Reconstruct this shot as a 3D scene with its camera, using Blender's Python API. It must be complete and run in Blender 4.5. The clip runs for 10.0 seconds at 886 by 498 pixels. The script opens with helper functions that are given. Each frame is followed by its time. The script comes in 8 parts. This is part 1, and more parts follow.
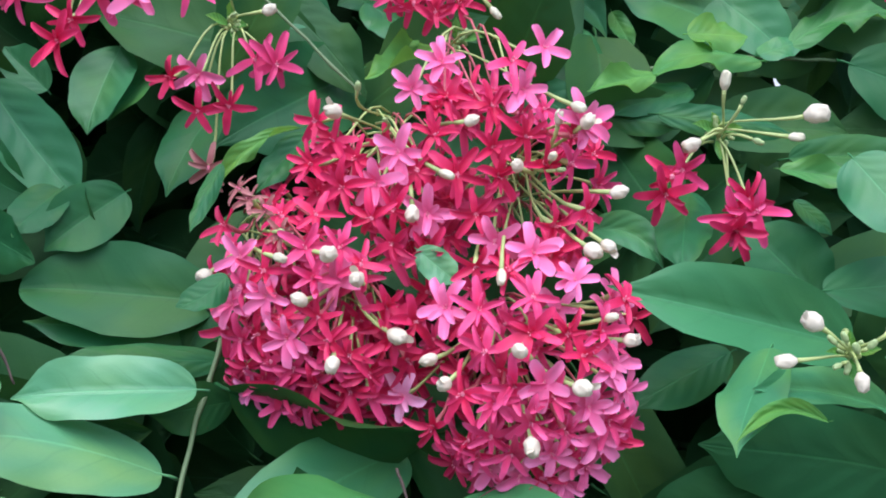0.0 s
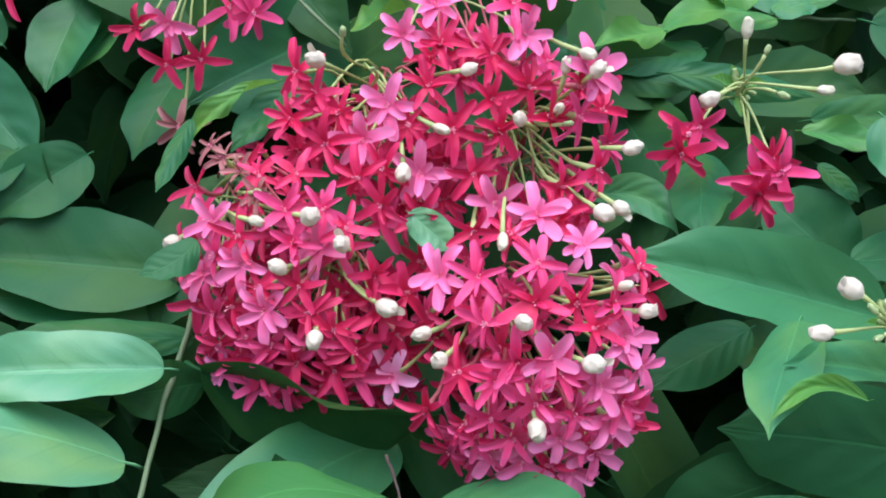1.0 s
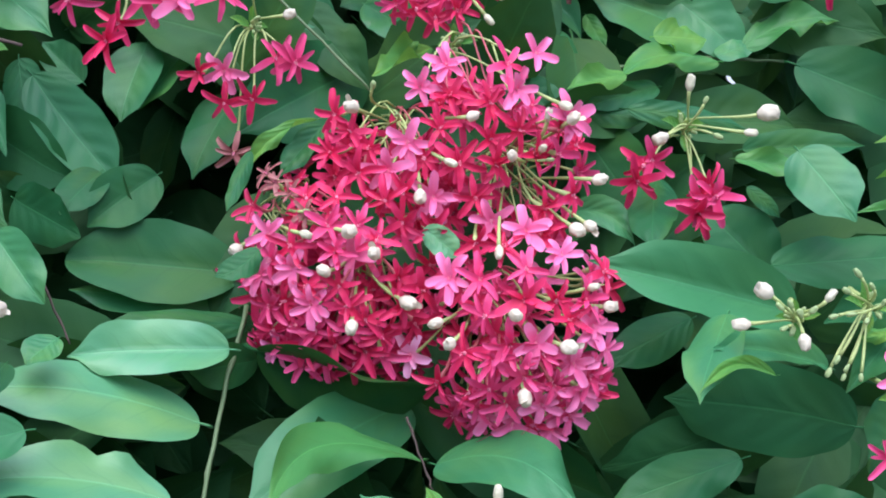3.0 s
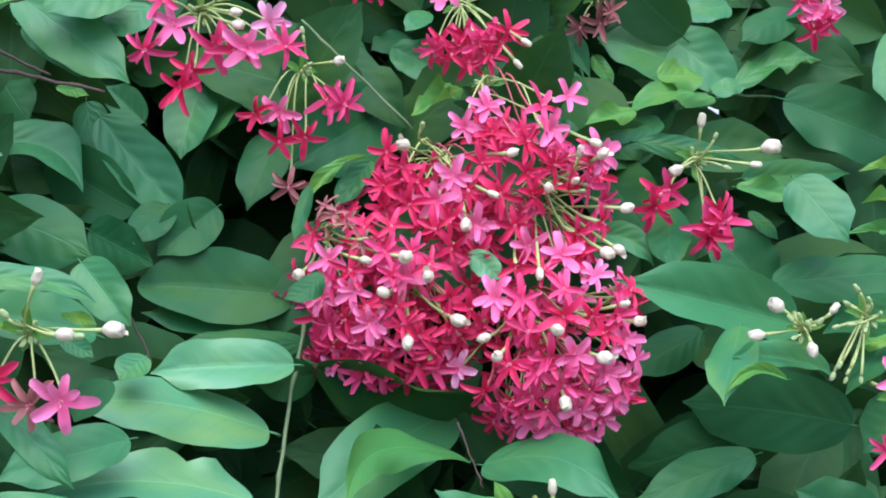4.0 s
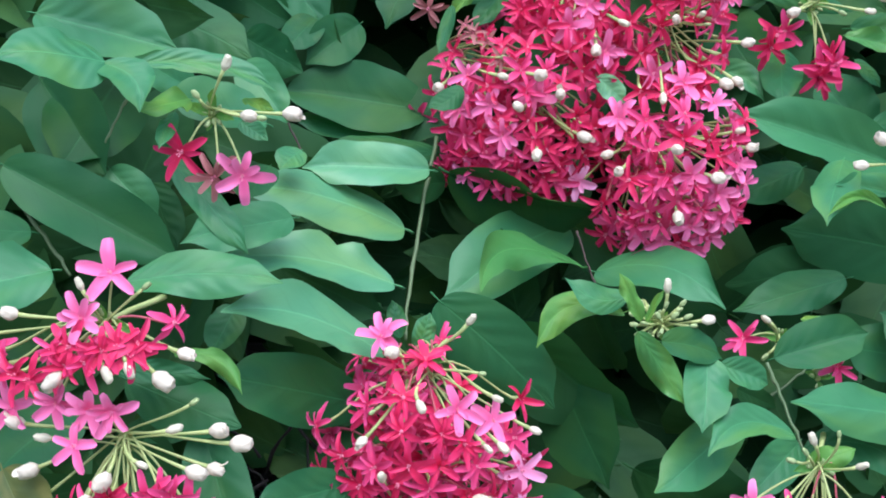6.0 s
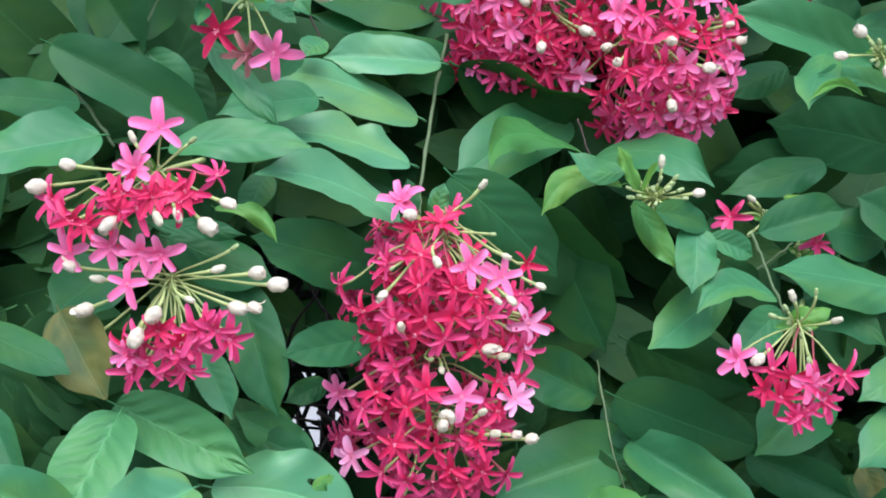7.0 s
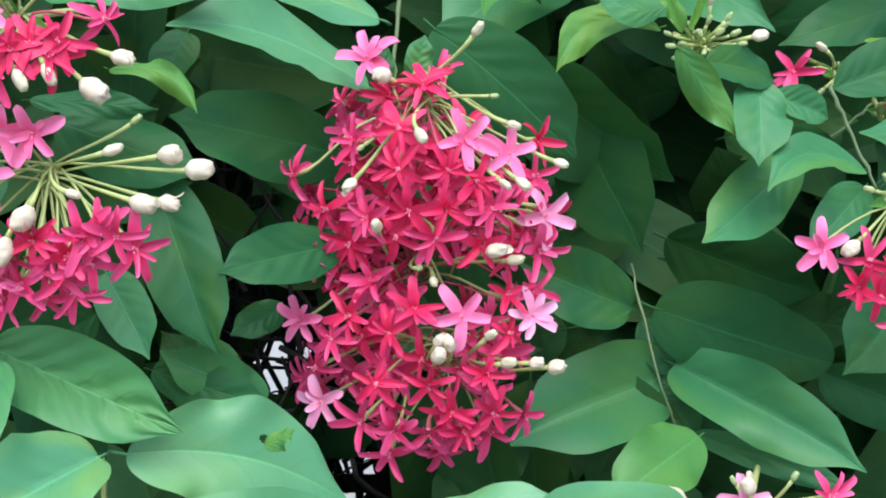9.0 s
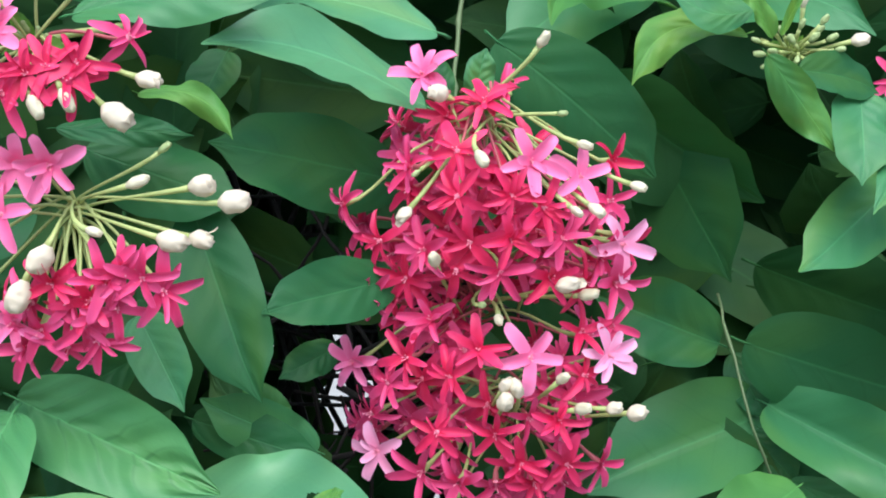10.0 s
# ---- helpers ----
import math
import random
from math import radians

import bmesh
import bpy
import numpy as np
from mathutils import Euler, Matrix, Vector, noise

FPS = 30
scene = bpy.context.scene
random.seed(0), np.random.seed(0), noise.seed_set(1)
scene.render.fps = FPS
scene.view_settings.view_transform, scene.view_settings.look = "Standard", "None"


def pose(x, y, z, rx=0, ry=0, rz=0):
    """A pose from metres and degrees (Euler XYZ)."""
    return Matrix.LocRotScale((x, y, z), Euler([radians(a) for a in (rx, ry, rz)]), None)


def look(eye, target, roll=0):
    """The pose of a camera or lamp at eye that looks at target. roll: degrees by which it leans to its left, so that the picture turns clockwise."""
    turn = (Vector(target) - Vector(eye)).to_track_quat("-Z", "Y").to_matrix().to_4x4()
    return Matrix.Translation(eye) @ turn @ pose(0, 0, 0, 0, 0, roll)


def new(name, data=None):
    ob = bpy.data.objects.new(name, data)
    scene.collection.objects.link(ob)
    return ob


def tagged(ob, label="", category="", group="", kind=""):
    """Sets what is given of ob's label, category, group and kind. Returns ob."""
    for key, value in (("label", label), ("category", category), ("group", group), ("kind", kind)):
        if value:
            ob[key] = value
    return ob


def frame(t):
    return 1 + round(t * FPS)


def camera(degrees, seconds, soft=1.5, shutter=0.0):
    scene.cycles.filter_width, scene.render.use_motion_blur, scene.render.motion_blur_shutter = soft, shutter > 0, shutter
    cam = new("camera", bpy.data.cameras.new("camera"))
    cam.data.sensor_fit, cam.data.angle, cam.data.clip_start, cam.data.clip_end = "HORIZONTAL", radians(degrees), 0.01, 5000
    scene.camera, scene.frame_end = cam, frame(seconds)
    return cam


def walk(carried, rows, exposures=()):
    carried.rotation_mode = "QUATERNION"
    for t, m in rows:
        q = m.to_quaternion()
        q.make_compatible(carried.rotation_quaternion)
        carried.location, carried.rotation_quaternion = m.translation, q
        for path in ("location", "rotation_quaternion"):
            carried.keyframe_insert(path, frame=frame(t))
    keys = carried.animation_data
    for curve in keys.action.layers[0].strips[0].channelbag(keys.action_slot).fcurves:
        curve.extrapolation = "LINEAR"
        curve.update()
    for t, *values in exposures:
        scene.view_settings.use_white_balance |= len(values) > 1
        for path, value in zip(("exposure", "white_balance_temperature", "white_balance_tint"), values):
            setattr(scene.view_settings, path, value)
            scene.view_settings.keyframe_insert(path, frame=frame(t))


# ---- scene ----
cam = camera(40.0, 10.0, 1.9)
PATH = [
    (0, (0.112, 0.011, 1.522), (-0.208, 1.986, 1.519), -1.3),
    (0.5, (0.107, 0.044, 1.513), (-0.199, 2.02, 1.519), -1.2),
    (1, (0.097, 0.071, 1.505), (-0.197, 2.05, 1.5), -1.3),
    (1.5, (0.099, 0.056, 1.511), (-0.19, 2.035, 1.49), -1.4),
    (2, (0.115, 0.014, 1.515), (-0.162, 1.995, 1.504), -1.4),
    (3.3, (0.077, -0.121, 1.526), (-0.119, 1.869, 1.478), -0.8),
    (3.5, (0.065, -0.142, 1.527), (-0.101, 1.851, 1.489), -1.0),
    (4, (0.04, -0.178, 1.529), (-0.109, 1.817, 1.517), -1.6),
    (4.5, (0.008, -0.196, 1.531), (-0.164, 1.796, 1.533), -1.9),
    (5, (-0.004, -0.209, 1.513), (-0.209, 1.78, 1.484), -1.3),
    (5.5, (-0.012, -0.231, 1.502), (-0.222, 1.755, 1.396), 0.2),
    (6, (-0.013, -0.261, 1.488), (-0.23, 1.716, 1.273), 1.9),
    (6.2, (-0.002, -0.273, 1.479), (-0.233, 1.699, 1.239), 2.4),
    (7.3, (-0.022, -0.349, 1.427), (-0.207, 1.619, 1.12), 2.3),
    (7.5, (-0.017, -0.347, 1.438), (-0.2, 1.613, 1.087), 2.4),
    (8, (-0.03, -0.279, 1.399), (-0.181, 1.678, 1.011), 1.0),
    (8.5, (-0.042, -0.21, 1.39), (-0.198, 1.747, 1.006), 0.4),
    (9, (-0.04, -0.143, 1.374), (-0.206, 1.815, 1.0), -0.3),
    (9.5, (-0.038, -0.1, 1.369), (-0.248, 1.856, 1.009), -0.9),
    (10, (-0.04, -0.085, 1.371), (-0.33, 1.864, 1.027), -1.7),
]
walk(cam, [(t, look(eye, target, roll)) for t, eye, target, roll in PATH], [(0.0, 0.91, 5420, 14), (2.0, 0.91, 5420, 14), (3.5, 0.98, 5400, 14), (6.0, 0.94, 5360, 15), (7.5, 0.93, 5680, 12), (10.0, 0.97, 5750, 8)])

# ---- daylight: bright overcast sky, soft high sun behind the camera ----
world = bpy.data.worlds.new("sky")
scene.world = world
world.use_nodes = True
wn = world.node_tree
sky = wn.nodes.new("ShaderNodeTexSky")
sky.sky_type = "NISHITA"
sky.sun_disc = False
sky.sun_elevation = radians(63)
sky.sun_rotation = radians(174)
sky.dust_density = 4.0
sky.air_density = 1.2
wn.links.new(sky.outputs[0], wn.nodes["Background"].inputs[0])
wn.nodes["Background"].inputs[1].default_value = 0.13
sun = new("sun", bpy.data.lights.new("sun", "SUN"))
sun.data.energy = 1.6
sun.data.angle = radians(70)
sun.data.color = (1.0, 0.97, 0.92)
sun.matrix_world = look((0.15, -1.55, 3.0), (0, 0, 0))


# ---- materials ----
def shader(name):
    m = bpy.data.materials.new(name)
    m.use_nodes = True
    return m, m.node_tree.nodes, m.node_tree.links, m.node_tree.nodes["Principled BSDF"]


def math_node(nt, op, a, b=None, clamp=False):
    n = nt.nodes.new("ShaderNodeMath")
    n.operation, n.use_clamp = op, clamp
    for i, v in enumerate((a, b)):
        if v is None:
            continue
        if isinstance(v, (int, float)):
            n.inputs[i].default_value = v
        else:
            nt.links.new(v, n.inputs[i])
    return n.outputs[0]


def mix_color(nt, fac, a, b, mode="MIX"):
    n = nt.nodes.new("ShaderNodeMix")
    n.data_type, n.blend_type = "RGBA", mode
    for sock, v in ((n.inputs[0], fac), (n.inputs[6], a), (n.inputs[7], b)):
        if isinstance(v, (int, float)):
            sock.default_value = v
        elif isinstance(v, tuple):
            sock.default_value = (*v, 1)
        else:
            nt.links.new(v, sock)
    return n.outputs[2]


def translucent(m, bsdf, color, share, normal=None):
    nt = m.node_tree
    tr = nt.nodes.new("ShaderNodeBsdfTranslucent")
    nt.links.new(color, tr.inputs[0])
    if normal is not None:
        nt.links.new(normal, tr.inputs[1])
    mx = nt.nodes.new("ShaderNodeMixShader")
    mx.inputs[0].default_value = share
    nt.links.new(bsdf.outputs[0], mx.inputs[1])
    nt.links.new(tr.outputs[0], mx.inputs[2])
    nt.links.new(mx.outputs[0], nt.nodes["Material Output"].inputs[0])


def leaf_material(name, dark, light, back, rough=0.48, share=0.2, island=False, blotch=None, relief=1.3, gloss=0.22, veins=0.20):
    """A smooth leathery leaf: pale midrib, sunken side veins, two scales of mottling."""
    m, nodes, links, bsdf = shader(name)
    nt = m.node_tree
    uv = nodes.new("ShaderNodeUVMap")
    sep = nodes.new("ShaderNodeSeparateXYZ")
    links.new(uv.outputs[0], sep.inputs[0])
    if island:
        rnd = nodes.new("ShaderNodeNewGeometry").outputs["Random Per Island"]
    else:
        rnd = nodes.new("ShaderNodeObjectInfo").outputs["Random"]
    across = math_node(nt, "ABSOLUTE", math_node(nt, "SUBTRACT", sep.outputs[0], 0.5))
    across = math_node(nt, "MULTIPLY", across, 2.0)
    bend = math_node(nt, "MULTIPLY", math_node(nt, "POWER", across, 1.25), 0.26)
    phase = math_node(nt, "MULTIPLY", math_node(nt, "SUBTRACT", sep.outputs[1], bend), 6.0)
    phase = math_node(nt, "ADD", phase, math_node(nt, "MULTIPLY", rnd, 3.0))
    sway = nodes.new("ShaderNodeTexNoise")
    sway.inputs["Scale"].default_value, sway.inputs["Detail"].default_value = 2.2, 1
    links.new(uv.outputs[0], sway.inputs["Vector"])
    phase = math_node(nt, "ADD", phase, math_node(nt, "MULTIPLY", sway.outputs["Fac"], 1.1))
    mirror = math_node(nt, "MULTIPLY", math_node(nt, "GREATER_THAN", sep.outputs[0], 0.5), 0.37)
    phase = math_node(nt, "ADD", phase, mirror)
    dist = math_node(nt, "ABSOLUTE", math_node(nt, "SUBTRACT", math_node(nt, "FRACT", phase), 0.5))
    side = math_node(nt, "SUBTRACT", 1.0, math_node(nt, "MULTIPLY", dist, 13.0), clamp=True)
    side = math_node(nt, "MULTIPLY", side, math_node(nt, "SUBTRACT", 1.05, across, clamp=True))
    pillow = math_node(nt, "MULTIPLY", math_node(nt, "COSINE", math_node(nt, "MULTIPLY", dist, 6.283)), -0.5)
    mid = math_node(nt, "SUBTRACT", 1.0, math_node(nt, "MULTIPLY", across, 22.0), clamp=True)
    fade = math_node(nt, "MULTIPLY", math_node(nt, "SUBTRACT", 1.1, across, clamp=True), math_node(nt, "MINIMUM", math_node(nt, "MULTIPLY", across, 5.0), 1.0))
    own = math_node(nt, "FRACT", math_node(nt, "MULTIPLY", rnd, 13.7))
    pillow = math_node(nt, "MULTIPLY", pillow, math_node(nt, "MULTIPLY", fade, math_node(nt, "ADD", 0.25, own)))
    vein = math_node(nt, "MAXIMUM", math_node(nt, "MULTIPLY", side, 0.22), mid)
    # mottling that differs from leaf to leaf
    shift = nodes.new("ShaderNodeCombineXYZ")
    links.new(math_node(nt, "MULTIPLY", rnd, 37.0), shift.inputs[2])
    place = nodes.new("ShaderNodeVectorMath")
    links.new(uv.outputs[0], place.inputs[0])
    links.new(shift.outputs[0], place.inputs[1])
    big = nodes.new("ShaderNodeTexNoise")
    big.inputs["Scale"].default_value, big.inputs["Detail"].default_value = 3.0, 3
    fine = nodes.new("ShaderNodeTexNoise")
    fine.inputs["Scale"].default_value, fine.inputs["Detail"].default_value = 60.0, 2
    links.new(place.outputs[0], big.inputs["Vector"])
    links.new(place.outputs[0], fine.inputs["Vector"])
    col = mix_color(nt, big.outputs["Fac"], dark, light)
    col = mix_color(nt, math_node(nt, "MULTIPLY", rnd, 0.55), col, tuple(0.5 * (a + b) * k for a, b, k in zip(dark, light, (0.75, 0.9, 1.05))))
    warm = math_node(nt, "FRACT", math_node(nt, "MULTIPLY", rnd, 5.3))
    cloud = nodes.new("ShaderNodeTexNoise")
    cloud.inputs["Scale"].default_value, cloud.inputs["Detail"].default_value = 1.5, 2
    links.new(place.outputs[0], cloud.inputs["Vector"])
    patch = math_node(nt, "MULTIPLY", math_node(nt, "SUBTRACT", cloud.outputs["Fac"], 0.42, clamp=True), 4.0, clamp=True)
    patch = math_node(nt, "MULTIPLY", patch, math_node(nt, "ADD", 0.25, warm), clamp=True)
    col = mix_color(nt, math_node(nt, "MULTIPLY", patch, 0.65), col, tuple(c * k for c, k in zip(light, (1.50, 1.02, 0.50))))
    col = mix_color(nt, math_node(nt, "MULTIPLY", fine.outputs["Fac"], 0.18), col, tuple(c * 0.6 for c in dark))
    col = mix_color(nt, math_node(nt, "MULTIPLY", mid, 0.30), col, tuple(min(1, c * 1.8) for c in light))
    col = mix_color(nt, math_node(nt, "MULTIPLY", side, veins), col, tuple(c * 0.62 for c in dark))
    if blotch:
        spots = math_node(nt, "MULTIPLY", math_node(nt, "SUBTRACT", big.outputs["Fac"], 0.45), 5.0, clamp=True)
        col = mix_color(nt, spots, col, blotch)
    links.new(col, bsdf.inputs["Base Color"])
    bsdf.inputs["Roughness"].default_value = rough
    bsdf.inputs["Specular IOR Level"].default_value = gloss
    bump = nodes.new("ShaderNodeBump")
    bump.inputs["Strength"].default_value, bump.inputs["Distance"].default_value = 0.34 + 0.4 * veins, 0.0010
    height = math_node(nt, "ADD", math_node(nt, "MULTIPLY", vein, -0.5), math_node(nt, "MULTIPLY", pillow, -relief))
    height = math_node(nt, "ADD", height, math_node(nt, "MULTIPLY", big.outputs["Fac"], 0.8))
    height = math_node(nt, "ADD", height, math_node(nt, "MULTIPLY", fine.outputs["Fac"], 0.12))
    links.new(height, bump.inputs["Height"])
    links.new(bump.outputs[0], bsdf.inputs["Normal"])
    glow = mix_color(nt, 0.6, col, back)
    translucent(m, bsdf, glow, share)
    return m


MATURE = leaf_material("leaf_mature", (0.024, 0.116, 0.037), (0.042, 0.158, 0.052), (0.08, 0.30, 0.04))
# lit copy of the leaf: extra daylight is put into this green
LIT_GREEN = leaf_material("leaf_lit_green", (0.050, 0.196, 0.070), (0.078, 0.268, 0.098), (0.12, 0.36, 0.05), rough=0.44, gloss=0.36)
# same leaf for shaded spots, its shade mixed into the darker green
SHADE_GREEN = leaf_material("leaf_shade_green", (0.018, 0.078, 0.022), (0.030, 0.114, 0.032), (0.06, 0.22, 0.03), rough=0.52, gloss=0.16)
YOUNG = leaf_material("leaf_young", (0.095, 0.270, 0.058), (0.185, 0.410, 0.080), (0.30, 0.55, 0.05), rough=0.38, share=0.34)
OLD = leaf_material("leaf_old", (0.060, 0.110, 0.035), (0.110, 0.150, 0.045), (0.25, 0.24, 0.05), share=0.25, blotch=(0.17, 0.17, 0.045))
FRESH = leaf_material("leaf_fresh", (0.068, 0.225, 0.052), (0.112, 0.320, 0.076), (0.22, 0.46, 0.05), rough=0.42, share=0.27, gloss=0.34)
# heavily veined leaf; highlights on it are also put into its brighter green
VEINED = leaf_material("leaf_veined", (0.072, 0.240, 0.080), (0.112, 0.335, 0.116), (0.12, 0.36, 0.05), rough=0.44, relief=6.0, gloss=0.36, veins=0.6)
# glossy leaf copy; sky brightness on upturned leaves is put into its pale green
SKY_LIT = leaf_material("leaf_sky_lit", (0.104, 0.312, 0.132), (0.148, 0.395, 0.176), (0.14, 0.36, 0.06), rough=0.38, relief=1.1, gloss=0.5)
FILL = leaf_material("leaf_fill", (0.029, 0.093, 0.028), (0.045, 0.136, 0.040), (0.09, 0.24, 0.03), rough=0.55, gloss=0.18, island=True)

# dark, barely translucent copy: shade of the hedge's inside is part of this colour
INNER_SHADE = leaf_material("leaf_inner_shade", (0.020, 0.070, 0.022), (0.032, 0.106, 0.034), (0.05, 0.13, 0.02), rough=0.6, gloss=0.12, share=0.08, island=True)


def petal_material(name, base, tip, share=0.16, rough=0.42):
    m, nodes, links, bsdf = shader(name)
    nt = m.node_tree
    uv = nodes.new("ShaderNodeUVMap")
    sep = nodes.new("ShaderNodeSeparateXYZ")
    links.new(uv.outputs[0], sep.inputs[0])
    rnd = nodes.new("ShaderNodeObjectInfo").outputs["Random"]
    edge = math_node(nt, "MULTIPLY", math_node(nt, "ABSOLUTE", math_node(nt, "SUBTRACT", sep.outputs[0], 0.5)), 1.2)
    rim = math_node(nt, "POWER", edge, 2.0)
    fac = math_node(nt, "ADD", math_node(nt, "POWER", sep.outputs[1], 1.7), rim, clamp=True)
    col = mix_color(nt, fac, base, tip)
    streak = nodes.new("ShaderNodeTexNoise")
    stretch = nodes.new("ShaderNodeVectorMath")
    stretch.operation = "MULTIPLY"
    stretch.inputs[1].default_value = (26.0, 3.0, 1.0)
    links.new(uv.outputs[0], stretch.inputs[0])
    links.new(stretch.outputs[0], streak.inputs["Vector"])
    streak.inputs["Scale"].default_value, streak.inputs["Detail"].default_value = 1.0, 3
    col = mix_color(nt, math_node(nt, "MULTIPLY", streak.outputs["Fac"], 0.35), col, base)
    col = mix_color(nt, math_node(nt, "MULTIPLY", rnd, 0.35), col, tuple(0.8 * c for c in base))
    pale = math_node(nt, "FRACT", math_node(nt, "MULTIPLY", rnd, 7.31))
    col = mix_color(nt, math_node(nt, "MULTIPLY", pale, 0.35), col, tip)
    links.new(col, bsdf.inputs["Base Color"])
    bsdf.inputs["Roughness"].default_value = rough
    bsdf.inputs["Specular IOR Level"].default_value = 0.3
    bump = nodes.new("ShaderNodeBump")
    bump.inputs["Strength"].default_value, bump.inputs["Distance"].default_value = 0.2, 0.0004
    links.new(streak.outputs["Fac"], bump.inputs["Height"])
    links.new(bump.outputs[0], bsdf.inputs["Normal"])
    translucent(m, bsdf, col, share)
    return m


PINK = petal_material("petal_pink", (0.88, 0.11, 0.30), (0.93, 0.30, 0.54))
PALE = petal_material("petal_pale", (0.88, 0.26, 0.46), (0.92, 0.48, 0.69))
ROSE = petal_material("petal_rose", (0.74, 0.024, 0.130), (0.86, 0.125, 0.33))
FADED = petal_material("petal_faded", (0.34, 0.10, 0.10), (0.52, 0.24, 0.22), rough=0.7)
RED = petal_material("petal_red", (0.65, 0.0095, 0.068), (0.81, 0.055, 0.19))


def simple_material(name, a, b, scale, rough, bump_size=0.0005, share=0.0, metal=0.0):
    m, nodes, links, bsdf = shader(name)
    nt = m.node_tree
    tc = nodes.new("ShaderNodeTexCoord")
    n = nodes.new("ShaderNodeTexNoise")
    n.inputs["Scale"].default_value, n.inputs["Detail"].default_value = scale, 5
    links.new(tc.outputs["Object"], n.inputs["Vector"])
    n2 = nodes.new("ShaderNodeTexNoise")
    n2.inputs["Scale"].default_value = scale * 0.12
    links.new(tc.outputs["Object"], n2.inputs["Vector"])
    fac = math_node(nt, "MULTIPLY", math_node(nt, "ADD", n.outputs["Fac"], n2.outputs["Fac"]), 0.5)
    col = mix_color(nt, fac, a, b)
    links.new(col, bsdf.inputs["Base Color"])
    bsdf.inputs["Roughness"].default_value, bsdf.inputs["Metallic"].default_value = rough, metal
    bp = nodes.new("ShaderNodeBump")
    bp.inputs["Strength"].default_value, bp.inputs["Distance"].default_value = 0.4, bump_size
    links.new(n.outputs["Fac"], bp.inputs["Height"])
    links.new(bp.outputs[0], bsdf.inputs["Normal"])
    if share:
        translucent(m, bsdf, col, share)
    return m


WHITE = simple_material("bud_white", (0.70, 0.59, 0.41), (0.84, 0.77, 0.62), 220, 0.6, share=0.2)
CREAM = simple_material("bud_cream", (0.66, 0.62, 0.40), (0.80, 0.74, 0.56), 250, 0.5, share=0.2)
GREEN = simple_material("bud_green", (0.30, 0.42, 0.15), (0.48, 0.56, 0.26), 250, 0.5, share=0.15)
STALK = simple_material("flower_stalk", (0.36, 0.46, 0.12), (0.58, 0.64, 0.26), 160, 0.5, share=0.15)
TUBE = simple_material("flower_tube", (0.50, 0.05, 0.09), (0.62, 0.20, 0.20), 160, 0.5, share=0.2)
POLLEN = simple_material("stamen_pink", (0.86, 0.18, 0.32), (0.90, 0.40, 0.50), 300, 0.6)
STEM = simple_material("vine_stem_green", (0.085, 0.14, 0.055), (0.16, 0.22, 0.095), 120, 0.6)
TWIG = simple_material("woody_twig", (0.045, 0.030, 0.024), (0.10, 0.066, 0.050), 140, 0.8, 0.001)
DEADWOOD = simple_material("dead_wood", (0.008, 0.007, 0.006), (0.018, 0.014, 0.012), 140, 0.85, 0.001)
IRON = simple_material("black_iron", (0.010, 0.010, 0.011), (0.022, 0.021, 0.020), 180, 0.55, 0.0006)
RENDERED = simple_material("pale_render", (0.74, 0.75, 0.76), (0.84, 0.84, 0.84), 14, 0.9, 0.002)
GREY_WALL = simple_material("grey_render", (0.20, 0.20, 0.19), (0.30, 0.30, 0.28), 10, 0.9, 0.002)
PAVING = simple_material("grey_concrete", (0.14, 0.14, 0.13), (0.24, 0.24, 0.22), 9, 0.95, 0.004)

# ---- helpers ----
WORLD = {}


def thing(name, place, label, category, group="", kind=""):
    """An Empty at its base that carries the parts of one thing."""
    ob = new(name)
    ob.empty_display_size = 0.01
    ob.location = place
    WORLD[ob] = Matrix.Translation(place)
    return tagged(ob, label, category, group, kind)


def child(name, mesh, parent, m, label=""):
    """Mesh as a part of parent, at the world pose m."""
    ob = new(name, mesh)
    ob.parent = parent
    ob.matrix_basis = WORLD[parent].inverted() @ m
    WORLD[ob] = m
    return tagged(ob, label)


def mesh_of(name, verts, faces, material, uvs=None, smooth=True):
    me = bpy.data.meshes.new(name)
    me.from_pydata(verts, [], faces)
    if uvs is not None:
        layer = me.uv_layers.new(name="UVMap")
        for loop in me.loops:
            layer.data[loop.index].uv = uvs[loop.vertex_index]
    if material:
        me.materials.append(material)
    if smooth:
        me.shade_smooth()
    return me


def frame_from(place, normal, along, scale=(1, 1, 1)):
    """World matrix with z along normal and y as near as possible to along."""
    z = Vector(normal).normalized()
    y = Vector(along) - z * Vector(along).dot(z)
    if y.length < 1e-6:
        y = z.orthogonal()
    y.normalize()
    x = y.cross(z)
    r = Matrix((x, y, z)).transposed().to_4x4()
    return Matrix.Translation(place) @ r @ Matrix.Diagonal((*scale, 1))


def sweep(points, radii, sides=6):
    """A tapered tube along points."""
    verts, faces = [], []
    n = len(points)
    for i, p in enumerate(points):
        t = (points[min(i + 1, n - 1)] - points[max(i - 1, 0)]).normalized()
        a = t.orthogonal().normalized() if i == 0 else (a - t * a.dot(t)).normalized()
        b = t.cross(a)
        for k in range(sides):
            w = 2 * math.pi * k / sides
            verts.append(p + (a * math.cos(w) + b * math.sin(w)) * radii[i])
    for i in range(n - 1):
        for k in range(sides):
            j = (k + 1) % sides
            faces.append((i * sides + k, i * sides + j, (i + 1) * sides + j, (i + 1) * sides + k))
    faces.append(tuple(range(sides))[::-1])
    faces.append(tuple((n - 1) * sides + k for k in range(sides)))
    return verts, faces


